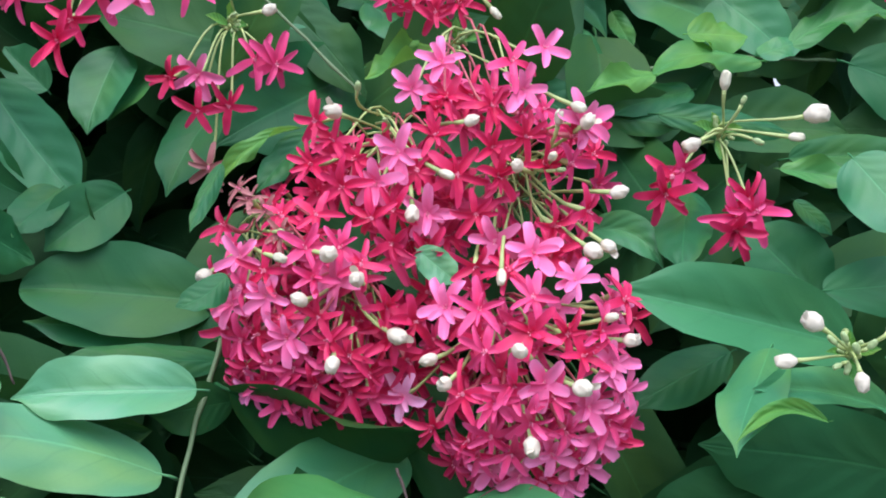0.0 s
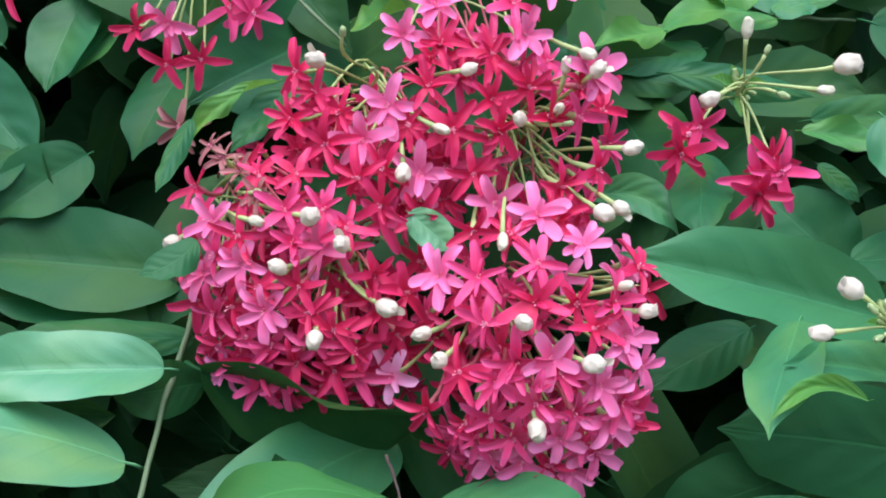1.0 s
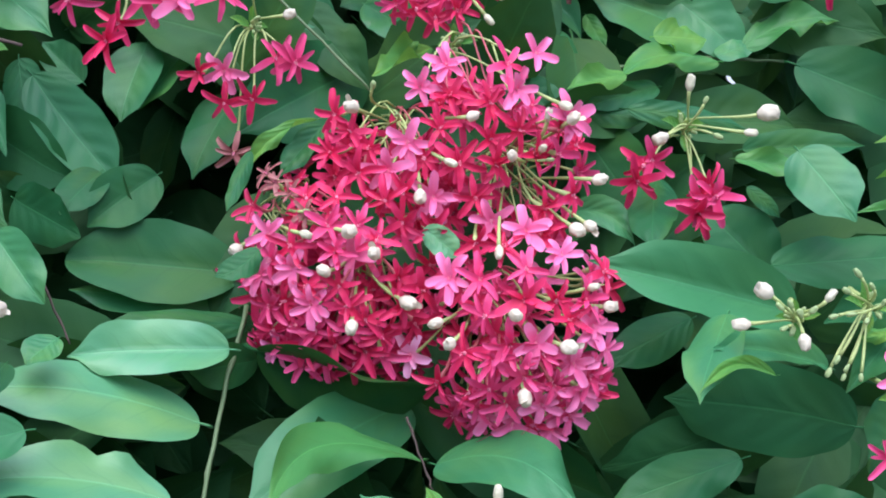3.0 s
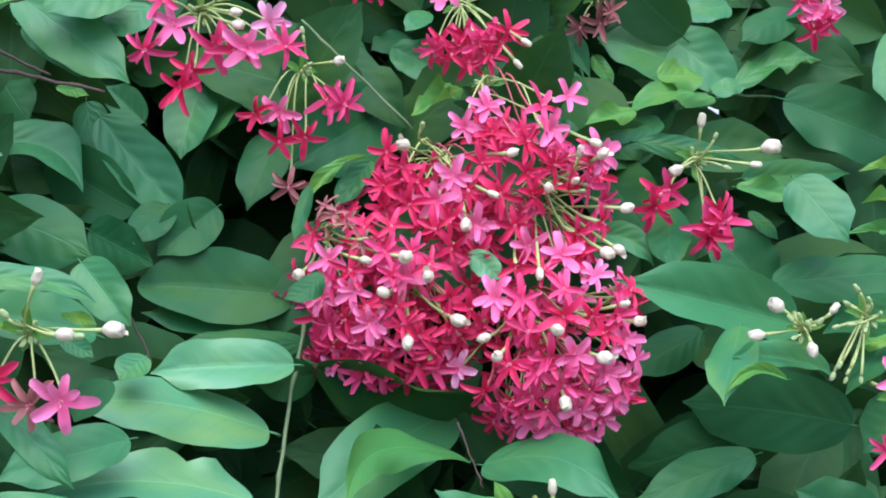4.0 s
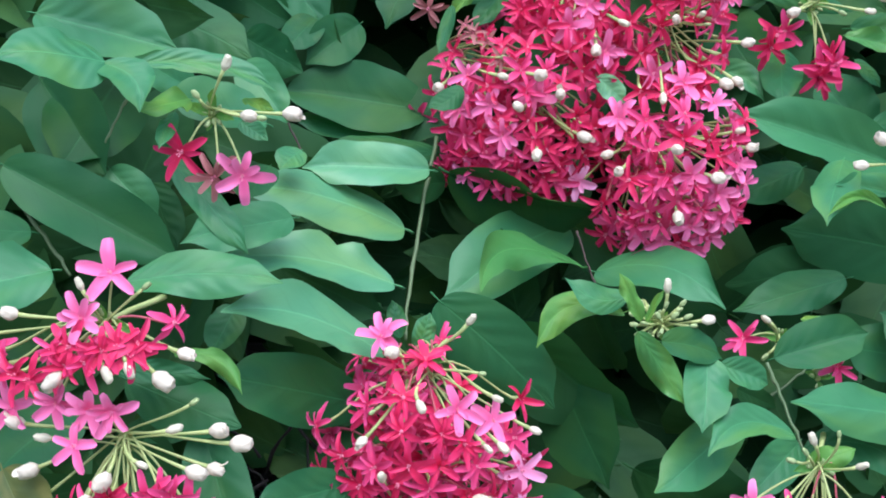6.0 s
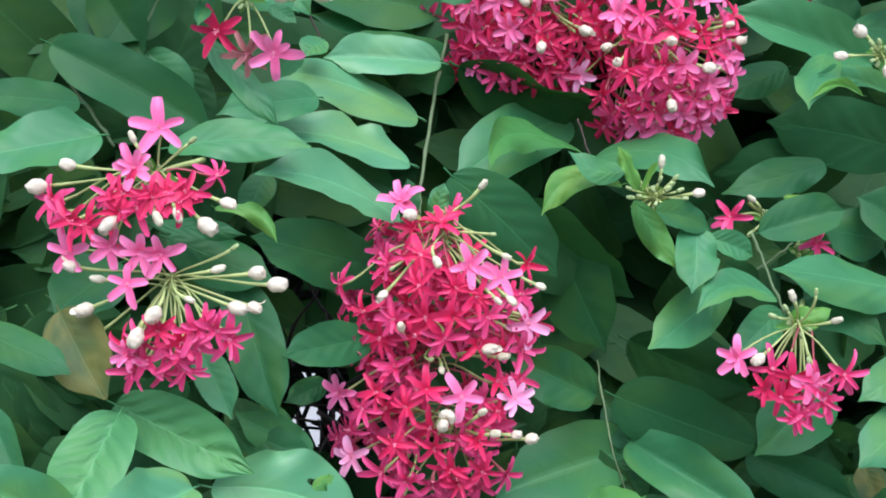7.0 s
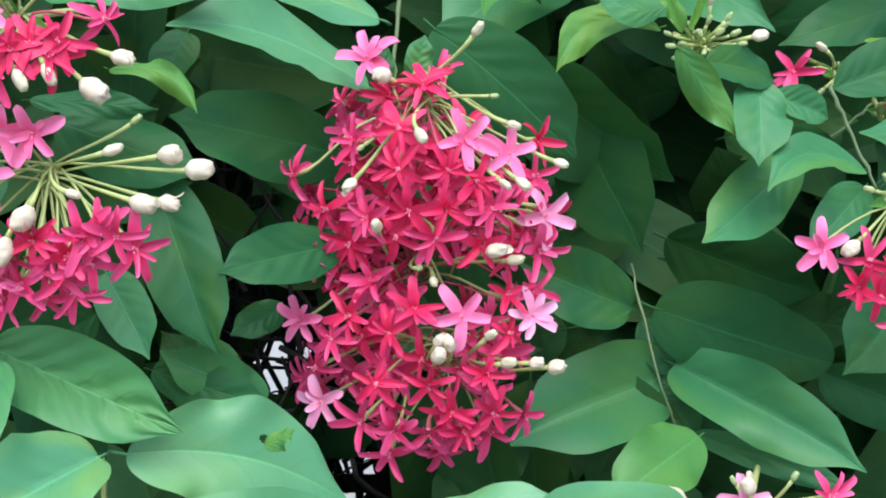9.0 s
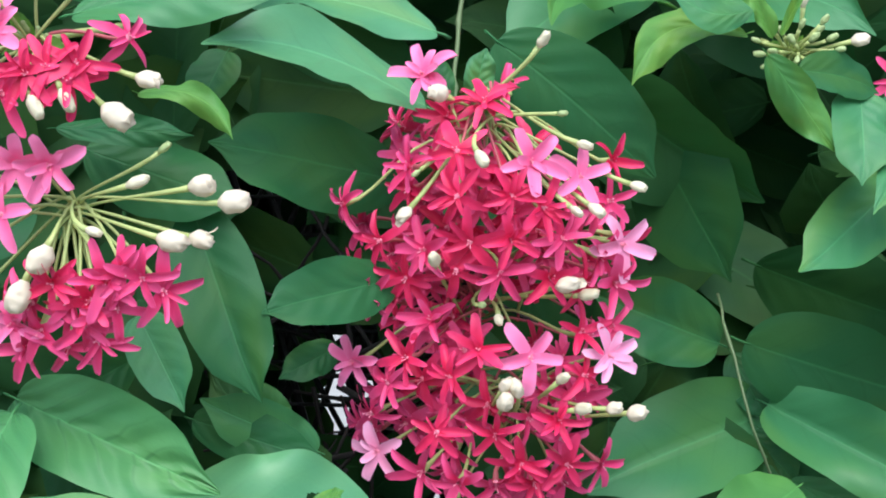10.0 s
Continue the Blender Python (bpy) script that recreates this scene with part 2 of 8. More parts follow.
def bezier(a, b, c, d, n):
    out = []
    for i in range(n + 1):
        t = i / n
        out.append(a * (1 - t) ** 3 + b * 3 * t * (1 - t) ** 2 + c * 3 * t * t * (1 - t) + d * t ** 3)
    return out


# ---- leaf shapes: one unit long, one unit wide ----
def leaf_shape(seed, nu=12, nv=24, bow=0.0, fold=None, blunt=False, bite=False, wave=1.0):
    """An oblong leaf with a round base and a short drawn-out tip; bow bends its midrib sideways, fold creases it along the midrib."""
    r = random.Random(seed)
    fold = r.uniform(-0.05, 0.38) if fold is None else fold
    arch, droop = r.uniform(0.0, 0.20), r.uniform(0.0, 0.12)
    wave *= r.uniform(0.03, 0.085)
    skew, ph, ph2 = r.uniform(-0.03, 0.03), r.uniform(0, 6), r.uniform(0, 6)
    freq, ripple = r.uniform(4, 8), r.uniform(0.004, 0.014)
    lean, belly = r.uniform(0.78, 0.96), r.uniform(0.42, 0.54)
    draw, taper = (0.0, 0.2) if blunt else (r.uniform(0.55, 0.84), r.uniform(0.18, 0.28))
    curls = [(r.uniform(0.15, 0.92), r.uniform(0.05, 0.12), r.choice((-1, 1)), r.uniform(-0.11, 0.11)) for k in range(4)]
    twist, hook = r.uniform(-0.20, 0.20), r.uniform(-0.05, 0.05)
    curl = r.uniform(-0.1, 0.35)
    verts, uvs, faces = [], [], []
    for i in range(nv + 1):
        s = 0.5 - 0.5 * math.cos(math.pi * i / nv)
        w = 0.5 * max(0.0, math.sin(math.pi * s ** lean)) ** belly
        k = min(max((s - 1 + taper) / taper, 0), 1)
        w = max(w * (1 - draw * k * k * (3 - 2 * k)), 0.003)
        for j in range(nu + 1):
            u = 2 * j / nu - 1
            x = u * w
            edge = u * u
            z = fold * abs(x) - arch * (s * s - s) * 0.5 - 0.07 * edge * w
            z += wave * edge * math.sin(freq * s + ph + (1.7 if u > 0 else 0)) * min(1, 4 * s * (1 - s))
            z -= droop * (s ** 5 - s)
            z += ripple * edge * math.sin(21 * s + ph2 + 2.1 * u) * min(1, 5 * s * (1 - s))
            z += twist * x * (s - 0.4) * 0.5
            for c0, cw, cs, ch in curls:
                if u * cs > 0:
                    z += wave * 14 * ch * edge * abs(u) * math.exp(-((s - c0) / cw) ** 2) * min(1, 5 * s * (1 - s))
            x *= 1 + 0.02 * math.sin(9 * s + ph2 + 3 * u) + 0.008 * math.sin(31 * s + ph + 5 * u)
            far = max(0.0, s - 0.72) / 0.28
            verts.append((x + skew * s * s + hook * far * far, s, z - curl * 0.10 * far * far))
            uvs.append((0.5 + u / 2, s))
    for i in range(nv):
        for j in range(nu):
            a = i * (nu + 1) + j
            v = verts[a]
            if bite and ((v[1] - 0.57) / 0.05) ** 2 + ((v[0] + 0.19) / 0.045) ** 2 < 1:
                continue
            faces.append((a, a + 1, a + nu + 2, a + nu + 1))
    # short stalk at the base and a raised midrib underneath
    pts = [Vector((0, -0.07, -0.03)), Vector((0, -0.035, -0.008)), Vector((0, 0.0, 0.0)), Vector((0, 0.12, -0.006))]
    v2, f2 = sweep(pts, [0.014, 0.013, 0.012, 0.004], 5)
    o = len(verts)
    verts += [tuple(v) for v in v2]
    uvs += [(0.5, 0.0)] * len(v2)
    faces += [tuple(o + q for q in f) for f in f2]
    return verts, faces, uvs


SMALL_MESHES = {}
leaf_count = 0


def leafy_shoot(place):
    return thing("leafy_shoot", place, "leafy green vine shoot climbing over the fence", "vine shoot", "shoots of the vine")


def leaf(shoot, base, tip, width, material, normal, bow=0.0, fold=None, blunt=False, bite=False):
    """One leaf from its stalk end to its tip, facing along normal."""
    global leaf_count
    leaf_count += 1
    base, tip = Vector(base), Vector(tip)
    axis = tip - base
    length = axis.length
    normal = Vector(normal)
    v, f, uv = leaf_shape(leaf_count, 70 if bite else 12, 130 if bite else 24, bow=bow, fold=fold, blunt=blunt, bite=bite, wave=2.5 if material in (YOUNG, FRESH) else 1.0)
    # the sideways bow is a share of the length, whatever the width
    v = [(x * width + 4 * bow * length * min(max(s, 0), 1) * (1 - min(max(s, 0), 1)), s * length, z * 0.5 * (width + length)) for x, s, z in v]
    y = axis.normalized()
    z = (normal - y * normal.dot(y)).normalized()
    return child("leaf", mesh_of("leaf", v, f, material, uv), shoot, frame_from(base, z, y))


# ---- flowers ----
def petal_shape(width, seed, wild, broad=False):
    """An oblong strap of a petal, broadest near its middle and narrowing to a blunt tip; one unit long."""
    r = random.Random(seed)
    nu, nv = 4, 12
    curl, bend = r.uniform(-0.10, 0.34) * wild, r.uniform(-0.09, 0.09) * wild
    roll, twist = r.uniform(0.05, 0.65), r.uniform(-0.5, 0.5) * wild
    hook = r.uniform(-0.20, 0.30) * wild
    base, full, end = r.uniform(0.66, 0.82), r.uniform(0.36, 0.50), r.uniform(0.50, 0.70)
    ph, notch = r.uniform(0, 6), r.uniform(-0.02, 0.03)
    if broad:
        full, end = full + 0.10, end + 0.10
    verts, uvs, faces = [], [], []
    for i in range(nv + 1):
        s = 1 - (1 - i / nv) ** 1.25
        if s < full:
            k = s / full
            w = base + (1 - base) * math.sin(k * math.pi / 2)
        else:
            k = (s - full) / (1 - full)
            w = 1 - (1 - end) * k ** 1.6
        if s > 0.90:
            w *= max(0.10, 1 - ((s - 0.90) / 0.10) ** 2.2) ** 0.6
        w *= width
        for j in range(nu + 1):
            u = 2 * j / nu - 1
            x = u * w * 0.5
            z = 0.04 + 0.10 * math.sin(s * 2.2) - curl * s * s - hook * max(0, s - 0.6) ** 2 * 3
            z += roll * u * u * w * (0.3 + 0.7 * s) + twist * x * s
            z += 0.014 * math.sin(8 * s + ph) * u + 0.006 * math.sin(13 * s + 2 * ph)
            y = 0.03 + 0.97 * s + notch * u * s ** 6
            verts.append((x + bend * s * s + 0.006 * math.sin(9 * s + ph), y, z))
            uvs.append((0.5 + u / 2, s))
    for i in range(nv):
        for j in range(nu):
            a = i * (nu + 1) + j
            faces.append((a, a + 1, a + nu + 2, a + nu + 1))
    return verts, faces, uvs


PETAL_SHAPES = {
    "wide": [petal_shape(0.335 + 0.012 * k, k, 0.45, True) for k in range(9)],
    "slim": [petal_shape(0.235 + 0.008 * k, k + 20, 0.7) for k in range(11)],
}
PETAL_MESHES = {}
STAMENS = None
fl_rng = random.Random(11)
RED_TUBES = {}
FLOWER_SIZE = {}
BUD_SIZE = {}


def flower_cluster(place, label, red_tubes=0.12, size=1.0, buds=1.0):
    """The stalk of a cluster with its small bracts; flowers and buds are added to it."""
    c = thing("flower_cluster", place, label, "flower cluster", "flower clusters of the vine")
    RED_TUBES[c], FLOWER_SIZE[c], BUD_SIZE[c] = red_tubes, size, buds
    p = Vector(place)
    away = Vector((fl_rng.uniform(-0.3, 0.3), 1.0, 0.12)).normalized()
    pts = bezier(p, p + away * 0.02 + Vector((0, -0.002, 0.004)), p + away * 0.035, p + away * 0.06, 6)
    v, f = sweep([q - p for q in pts], [0.0022, 0.0018, 0.0016, 0.0016, 0.0017, 0.0018, 0.002], 6)
    child("flower_stalk", mesh_of("flower_stalk", v, f, STALK), c, Matrix.Translation(p))
    for k in range(4):
        w = 1.57 * k + fl_rng.uniform(-0.5, 0.5)
        y = Vector((math.cos(w), -0.45, math.sin(w))).normalized()
        key = (k, YOUNG)
        if key not in SMALL_MESHES:
            SMALL_MESHES[key] = mesh_of("leaf", *leaf_shape(900 + k, nu=4, nv=8)[:2], YOUNG, leaf_shape(900 + k, nu=4, nv=8)[2])
        n = Vector((0, -1, 0.6))
        ln = fl_rng.uniform(0.009, 0.017)
        child("bract", SMALL_MESHES[key], c, frame_from(p + y * 0.002, (n - y * n.dot(y)).normalized(), y, (ln * 0.42, ln, ln)))
    # undeveloped buds crowded on the axis
    for k in range(9):
        w = fl_rng.uniform(0, 6.28)
        y = Vector((math.cos(w), -0.6, math.sin(w) + 0.3)).normalized()
        key = ("nub", k % 3)
        if key not in SMALL_MESHES:
            SMALL_MESHES[key] = mesh_of("young_bud", *bud_shape(0.0052, 0.0013, 60 + k), GREEN)
        z = fl_rng.uniform(0.7, 1.3)
        child("young_bud", SMALL_MESHES[key], c, frame_from(p + y * fl_rng.uniform(0.003, 0.007), y, Vector((0.3, 1, 0.2)), (z, z, z)))
    return c


def stamen_mesh():
    """A few thin stamens standing in the closed throat of the flower."""
    verts, faces = [], []
    for k in range(4):
        w = 2 * math.pi * k / 4 + 0.4
        out = 0.05 + 0.03 * (k % 2)
        tip = Vector((out * math.cos(w), out * math.sin(w), 0.10 + 0.06 * k))
        v, f = sweep([Vector((0.02 * math.cos(w), 0.02 * math.sin(w), 0.0)), tip * 0.8, tip, tip * 1.1], [0.016, 0.014, 0.026, 0.010], 5)
        o = len(verts)
        verts += v
        faces += [tuple(o + q for q in g) for g in f]
    v, f = sweep([Vector((0, 0, z)) for z in (-0.03, 0.02, 0.055, 0.065)], [0.10, 0.10, 0.07, 0.03], 8)
    o = len(verts)
    verts += v
    faces += [tuple(o + q for q in g) for g in f]
    return mesh_of("flower_centre", verts, faces, POLLEN)


def joint(cluster, hub):
    """Where a stalk leaves the short axis of the cluster."""
    k = 1.0 if RED_TUBES[cluster] > 0.5 else 0.3
    return Vector(hub) + k * Vector((fl_rng.gauss(0, 0.008), fl_rng.gauss(0, 0.006), fl_rng.uniform(-0.016, 0.014)))


def flower(cluster, hub, place, normal, material, size=None, turn=None):
    """A star flower of five petals at the end of a long thin tube that grows from the hub."""
    global STAMENS
    if STAMENS is None:
        STAMENS = stamen_mesh()
    place, normal = Vector(place), Vector(normal).normalized()
    hub = joint(cluster, hub)
    size = (size or 0.0160 * FLOWER_SIZE[cluster]) * fl_rng.uniform(0.9, 1.12)
    spin = fl_rng.uniform(0, 6.28) if turn is None else radians(90 - turn)
    m = frame_from(place, normal, Vector((math.cos(spin), 0.0, math.sin(spin))))
    inv = m.inverted()
    d = (hub - place).length
    knee = hub + (place - hub) * 0.38 + Vector((0, -0.12 * d, 0.26 * d))
    pts = [inv @ q for q in bezier(place, place - normal * 0.32 * d, knee, hub, 7)]
    v, f = sweep(pts, [0.0019, 0.0011, 0.0008, 0.0007, 0.0007, 0.0007, 0.0007, 0.0008], 6)
    kind = TUBE if (material in (RED, ROSE) and fl_rng.random() < RED_TUBES[cluster]) else STALK
    fl = child("flower", mesh_of("flower_tube", v, f, kind), cluster, m)
    style = "wide" if material in (PINK, PALE) else "slim"
    size *= 0.97 if style == "wide" else 1.02
    lift = fl_rng.uniform(-0.02, 0.22) if style == "wide" else fl_rng.uniform(-0.3, 0.4)
    loose = 0.09 if style == "wide" else 0.20
    for k in range(5):
        shape = fl_rng.randrange(len(PETAL_SHAPES[style]))
        key = (style, shape, material)
        if key not in PETAL_MESHES:
            PETAL_MESHES[key] = mesh_of("petal", *PETAL_SHAPES[style][shape][:2], material, PETAL_SHAPES[style][shape][2])
        pitch = Euler((lift + fl_rng.uniform(-loose, loose), fl_rng.uniform(-1.6, 1.6) * loose, 0)).to_matrix().to_4x4()
        about = Matrix.Rotation(2 * math.pi * k / 5 + fl_rng.uniform(-0.2, 0.2), 4, "Z")
        s = size * fl_rng.uniform(0.82, 1.1)
        child("petal", PETAL_MESHES[key], fl, m @ about @ pitch @ Matrix.Diagonal((s, s, s, 1)))
    # a second, smaller ring of a few petals in the double flowers
    if fl_rng.random() < 0.8:
        for k in fl_rng.sample(range(5), fl_rng.choice((2, 3, 3, 4))):
            shape = fl_rng.randrange(len(PETAL_SHAPES[style]))
            key = (style, shape, material)
            if key not in PETAL_MESHES:
                PETAL_MESHES[key] = mesh_of("petal", *PETAL_SHAPES[style][shape][:2], material, PETAL_SHAPES[style][shape][2])
            pitch = Euler((lift + fl_rng.uniform(0.1, 0.7), fl_rng.uniform(-1.6, 1.6) * loose, 0)).to_matrix().to_4x4()
            about = Matrix.Rotation(2 * math.pi * (k + 0.5) / 5 + fl_rng.uniform(-0.25, 0.25), 4, "Z")
            s = size * fl_rng.uniform(0.55, 0.88)
            child("petal", PETAL_MESHES[key], fl, m @ about @ pitch @ Matrix.Diagonal((0.9 * s, s, s, 1)))
    child("flower_centre", STAMENS, fl, m @ Matrix.Diagonal((size, size, size, 1)))
    return fl


def bud_shape(length, radius, seed):
    """A closed bud: overlapping petal edges wound round a stubby barrel, with an uneven blunt mouth."""
    r = random.Random(seed)
    verts, faces = [], []
    sides, rings = 20, 13
    lap, ph, lean = r.uniform(0.16, 0.26), r.uniform(0, 6), r.uniform(-0.30, 0.30)
    full, flat = r.uniform(0.36, 0.46), r.uniform(0.76, 0.94)
    mouth = r.uniform(0.58, 0.80)
    for i in range(rings + 1):
        s = i / rings
        if s < full:
            q0 = 0.36 + 0.64 * math.sin(s / full * math.pi / 2) ** 1.2
        else:
            k = (s - full) / (1 - full)
            q0 = (1 - (1 - mouth) * k ** 2.0) * max(0.02, 1 - max(0.0, (k - 0.80) / 0.205) ** 3.0) ** 0.5
        for k in range(sides):
            w = 2 * math.pi * k / sides
            wound = (3 * w / (2 * math.pi) - 0.5 * s + ph) % 1.0
            edge = lap * (wound ** 5) * min(1, 2.0 * s)
            q = radius * q0 * (1 - edge)
            lump = Vector((math.cos(w) * 1.4, math.sin(w) * 1.4, 3 * s + seed))
            q *= 1 + 0.16 * noise.noise(lump * 1.3) * min(1, 1.6 * s)
            h = length * (s - 0.15) + radius * max(0, s - 0.55) * (0.7 * noise.noise(lump * 1.5 + Vector((5, 0, 0))) + 0.8 * wound - 0.4) * min(1.0, 3.0 * q0)
            verts.append((q * math.cos(w) + lean * radius * s * s, q * math.sin(w) * flat, h))
    for i in range(rings):
        for k in range(sides):
            j = (k + 1) % sides
            faces.append((i * sides + k, i * sides + j, (i + 1) * sides + j, (i + 1) * sides + k))
    faces.append(tuple(range(sides))[::-1])
    faces.append(tuple(rings * sides + k for k in range(sides)))
    return verts, faces


BUD_MESHES = {}


def bud(cluster, hub, place, way, material, size=1.0):
    """An unopened bud on its own thin stalk."""
    place, way = Vector(place), Vector((way[0], 0.5 * way[1], way[2])).normalized()
    hub = joint(cluster, hub)
    key = (material, fl_rng.randrange(9))
    if key not in BUD_MESHES:
        dims = {"bud_white": (0.0096, 0.0042), "bud_cream": (0.0092, 0.0028), "bud_green": (0.0058, 0.0018)}[material.name]
        BUD_MESHES[key] = mesh_of("bud", *bud_shape(*dims, key[1]), material)
    s = size * BUD_SIZE[cluster] * fl_rng.uniform(0.82, 1.18)
    m = frame_from(place, way, Vector((fl_rng.uniform(-1, 1), 0.2, fl_rng.uniform(-1, 1))), (s, s, s))
    b = child("bud", BUD_MESHES[key], cluster, m)
    if material is WHITE and fl_rng.random() < 0.4:
        # the first petal working loose
        shape = fl_rng.randrange(9)
        key = ("loose", shape, material)
        if key not in PETAL_MESHES:
            PETAL_MESHES[key] = mesh_of("petal", *PETAL_SHAPES["wide"][shape][:2], material, PETAL_SHAPES["wide"][shape][2])
        open_out = Matrix.Rotation(fl_rng.uniform(0, 6.28), 4, "Z") @ Matrix.Translation((0, 0.0022, 0.0022)) @ Matrix.Rotation(radians(fl_rng.uniform(55, 78)), 4, "X")
        child("petal", PETAL_MESHES[key], b, m @ open_out @ Matrix.Diagonal((0.0105, 0.0078, 0.0078, 1)))
    d = (hub - place).length
    a = place - way * 0.0012 * s
    big = 0.0013 if material is GREEN else 0.0017
    pts = bezier(a, a - way * 0.3 * d, hub + Vector((0, -0.1 * d, 0.12 * d)), hub, 10)
    inv = m.inverted()
    v, f = sweep([inv @ p for p in pts], [q / s for q in (big * 0.8, big * 0.66, 0.0010, 0.0008, 0.0007, 0.0007, 0.0006, 0.0006, 0.0007, 0.0007, 0.0008)], 6)
    child("stalk", mesh_of("stalk", v, f, STALK), b, m)
    return b


def vine_stem(points, radius, material, label):
    pts = [Vector(p) for p in points]
    smooth = []
    for i in range(len(pts) - 1):
        p0, p3 = pts[i], pts[i + 1]
        t0 = (pts[i + 1] - pts[max(i - 1, 0)]) / 4
        t1 = (pts[min(i + 2, len(pts) - 1)] - pts[i]) / 4
        smooth += bezier(p0, p0 + t0, p3 - t1, p3, 6)[(1 if i else 0):]
    r = random.Random(len(points) + int(1000 * abs(points[0][0])))
    for i in range(1, len(smooth) - 1):
        smooth[i] = smooth[i] + Vector((r.gauss(0, 0.0004), r.gauss(0, 0.0004), r.gauss(0, 0.0004)))
    radii = [radius * (1.0 - 0.3 * i / len(smooth)) * (1.35 if i % 6 == 3 else 1) * r.uniform(0.92, 1.08) for i in range(len(smooth))]
    base = smooth[0].copy()
    v, f = sweep([p - base for p in smooth], radii, 7)
    ob = new("vine_stem", mesh_of("vine_stem", v, f, material))
    ob.location = base
    return tagged(ob, label, "stem", "stems of the vine")


# ---- ground and hedge ----
bm = bmesh.new()
bmesh.ops.create_grid(bm, x_segments=60, y_segments=60, size=60)
for v in bm.verts:
    v.co.z = 0.03 * noise.noise(v.co * 0.6)
me = bpy.data.meshes.new("ground")
bm.to_mesh(me)
bm.free()
me.materials.append(PAVING)
tagged(new("ground", me), "grey concrete ground in front of and behind the hedge", "ground", kind="structure")


def closing_wall(name, y, height, material, label):
    """A plain rendered wall with a coping, across the whole width."""
    bm = bmesh.new()
    bmesh.ops.create_cube(bm, size=1, matrix=Matrix.Translation((0, y, height / 2)) @ Matrix.Diagonal((24, 0.2, height, 1)))
    bmesh.ops.create_cube(bm, size=1, matrix=Matrix.Translation((0, y, height + 0.03)) @ Matrix.Diagonal((24.1, 0.3, 0.06, 1)))
    me = bpy.data.meshes.new(name)
    bm.to_mesh(me)
    bm.free()
    me.materials.append(material)
    return tagged(new(name, me), label, "wall", kind="structure")


# added wall: passes for bright sky in the gaps and stops backlight
closing_wall("sky_backing", 3.2, 4.0, RENDERED, "added pale wall standing in for the bright sky behind the hedge")
# added, never in view: cuts the low sky light from behind the camera
closing_wall("low_sky_block", -6.0, 1.1, GREY_WALL, "added unseen grey wall behind the viewer that blocks low sky light")


def wall_y(x, z):
    """Depth of the hedge's outer face, which leans out towards its foot."""
    z = max(z, 0.9)
    return 0.60 + 0.4 * (z - 1.4) + 0.4 * max(min(x, 0.5), -0.6)


# gaps in the hedge where the added pale wall shows as sky: place on its face, the way through, half width
GAPS = []


def gap(*values):
    GAPS.append(values)


gap(-0.149, 1.598, -0.383, 0.111, 0.015, 0.014)
gap(0.190, 1.611, 0.114, 0.131, 0.016, 0.018)
gap(-0.192, 1.236, -0.187, -0.188, 0.020, 0.016)
gap(-0.214, 1.215, -0.213, -0.212, 0.021, 0.011)
gap(-0.172, 1.194, -0.164, -0.236, 0.019, 0.024)
gap(-0.135, 1.143, -0.121, -0.296, 0.016, 0.021)
gap(0.096, 1.673, 0.103, 0.167, 0.011, 0.011)
gap(0.189, 1.608, 0.109, 0.138, 0.006, 0.007)


# hollows where the outer leaves stand apart and the dark inside shows
HOLLOWS = []


def hollow(*values):
    HOLLOWS.append(values)


hollow(-0.146, 1.590, -0.377, 0.100, 0.013, 0.013)
hollow(-0.118, 1.542, -0.338, 0.029, 0.010, 0.012)
hollow(0.120, 1.413, 0.012, -0.160, 0.021, 0.016)
hollow(0.220, 1.478, 0.158, -0.064, 0.014, 0.014)
hollow(-0.093, 1.430, -0.301, -0.135, 0.025, 0.010)
hollow(-0.103, 1.426, -0.315, -0.140, 0.019, 0.017)
hollow(-0.068, 1.432, -0.264, -0.132, 0.020, 0.012)
hollow(-0.027, 1.432, -0.203, -0.131, 0.020, 0.009)
hollow(0.109, 1.425, -0.004, -0.142, 0.013, 0.013)
hollow(0.186, 1.604, 0.108, 0.120, 0.015, 0.012)
hollow(-0.230, 1.524, -0.360, -0.003, 0.015, 0.015)
hollow(-0.144, 1.542, -0.179, 0.013, 0.017, 0.021)
hollow(-0.207, 1.475, -0.225, -0.032, 0.017, 0.013)
hollow(-0.152, 1.539, -0.161, 0.043, 0.018, 0.018)
hollow(0.121, 1.425, 0.153, -0.089, 0.023, 0.015)
hollow(-0.278, 1.430, -0.307, -0.083, 0.006, 0.006)
hollow(-0.116, 1.430, -0.120, -0.083, 0.014, 0.010)
hollow(-0.199, 1.226, -0.191, -0.222, 0.042, 0.026)
hollow(0.033, 1.287, 0.052, -0.158, 0.016, 0.046)
hollow(0.118, 1.257, 0.141, -0.189, 0.017, 0.012)
hollow(-0.189, 1.338, -0.180, -0.104, 0.035, 0.011)
hollow(0.113, 1.410, 0.136, -0.029, 0.022, 0.022)
hollow(-0.197, 1.285, -0.219, -0.124, 0.019, 0.007)
hollow(-0.188, 1.224, -0.207, -0.210, 0.021, 0.021)
hollow(-0.130, 1.148, -0.125, -0.315, 0.012, 0.007)
hollow(0.037, 1.271, 0.107, -0.144, 0.015, 0.018)
hollow(0.113, 1.251, 0.213, -0.171, 0.005, 0.015)
hollow(0.202, 1.197, 0.229, -0.252, 0.021, 0.013)
hollow(-0.160, 1.577, -0.197, 0.054, 0.014, 0.018)
hollow(-0.229, 1.492, -0.278, -0.046, 0.009, 0.006)
hollow(-0.073, 1.489, -0.272, -0.048, 0.012, 0.052)
hollow(0.129, 1.404, 0.025, -0.172, 0.018, 0.013)
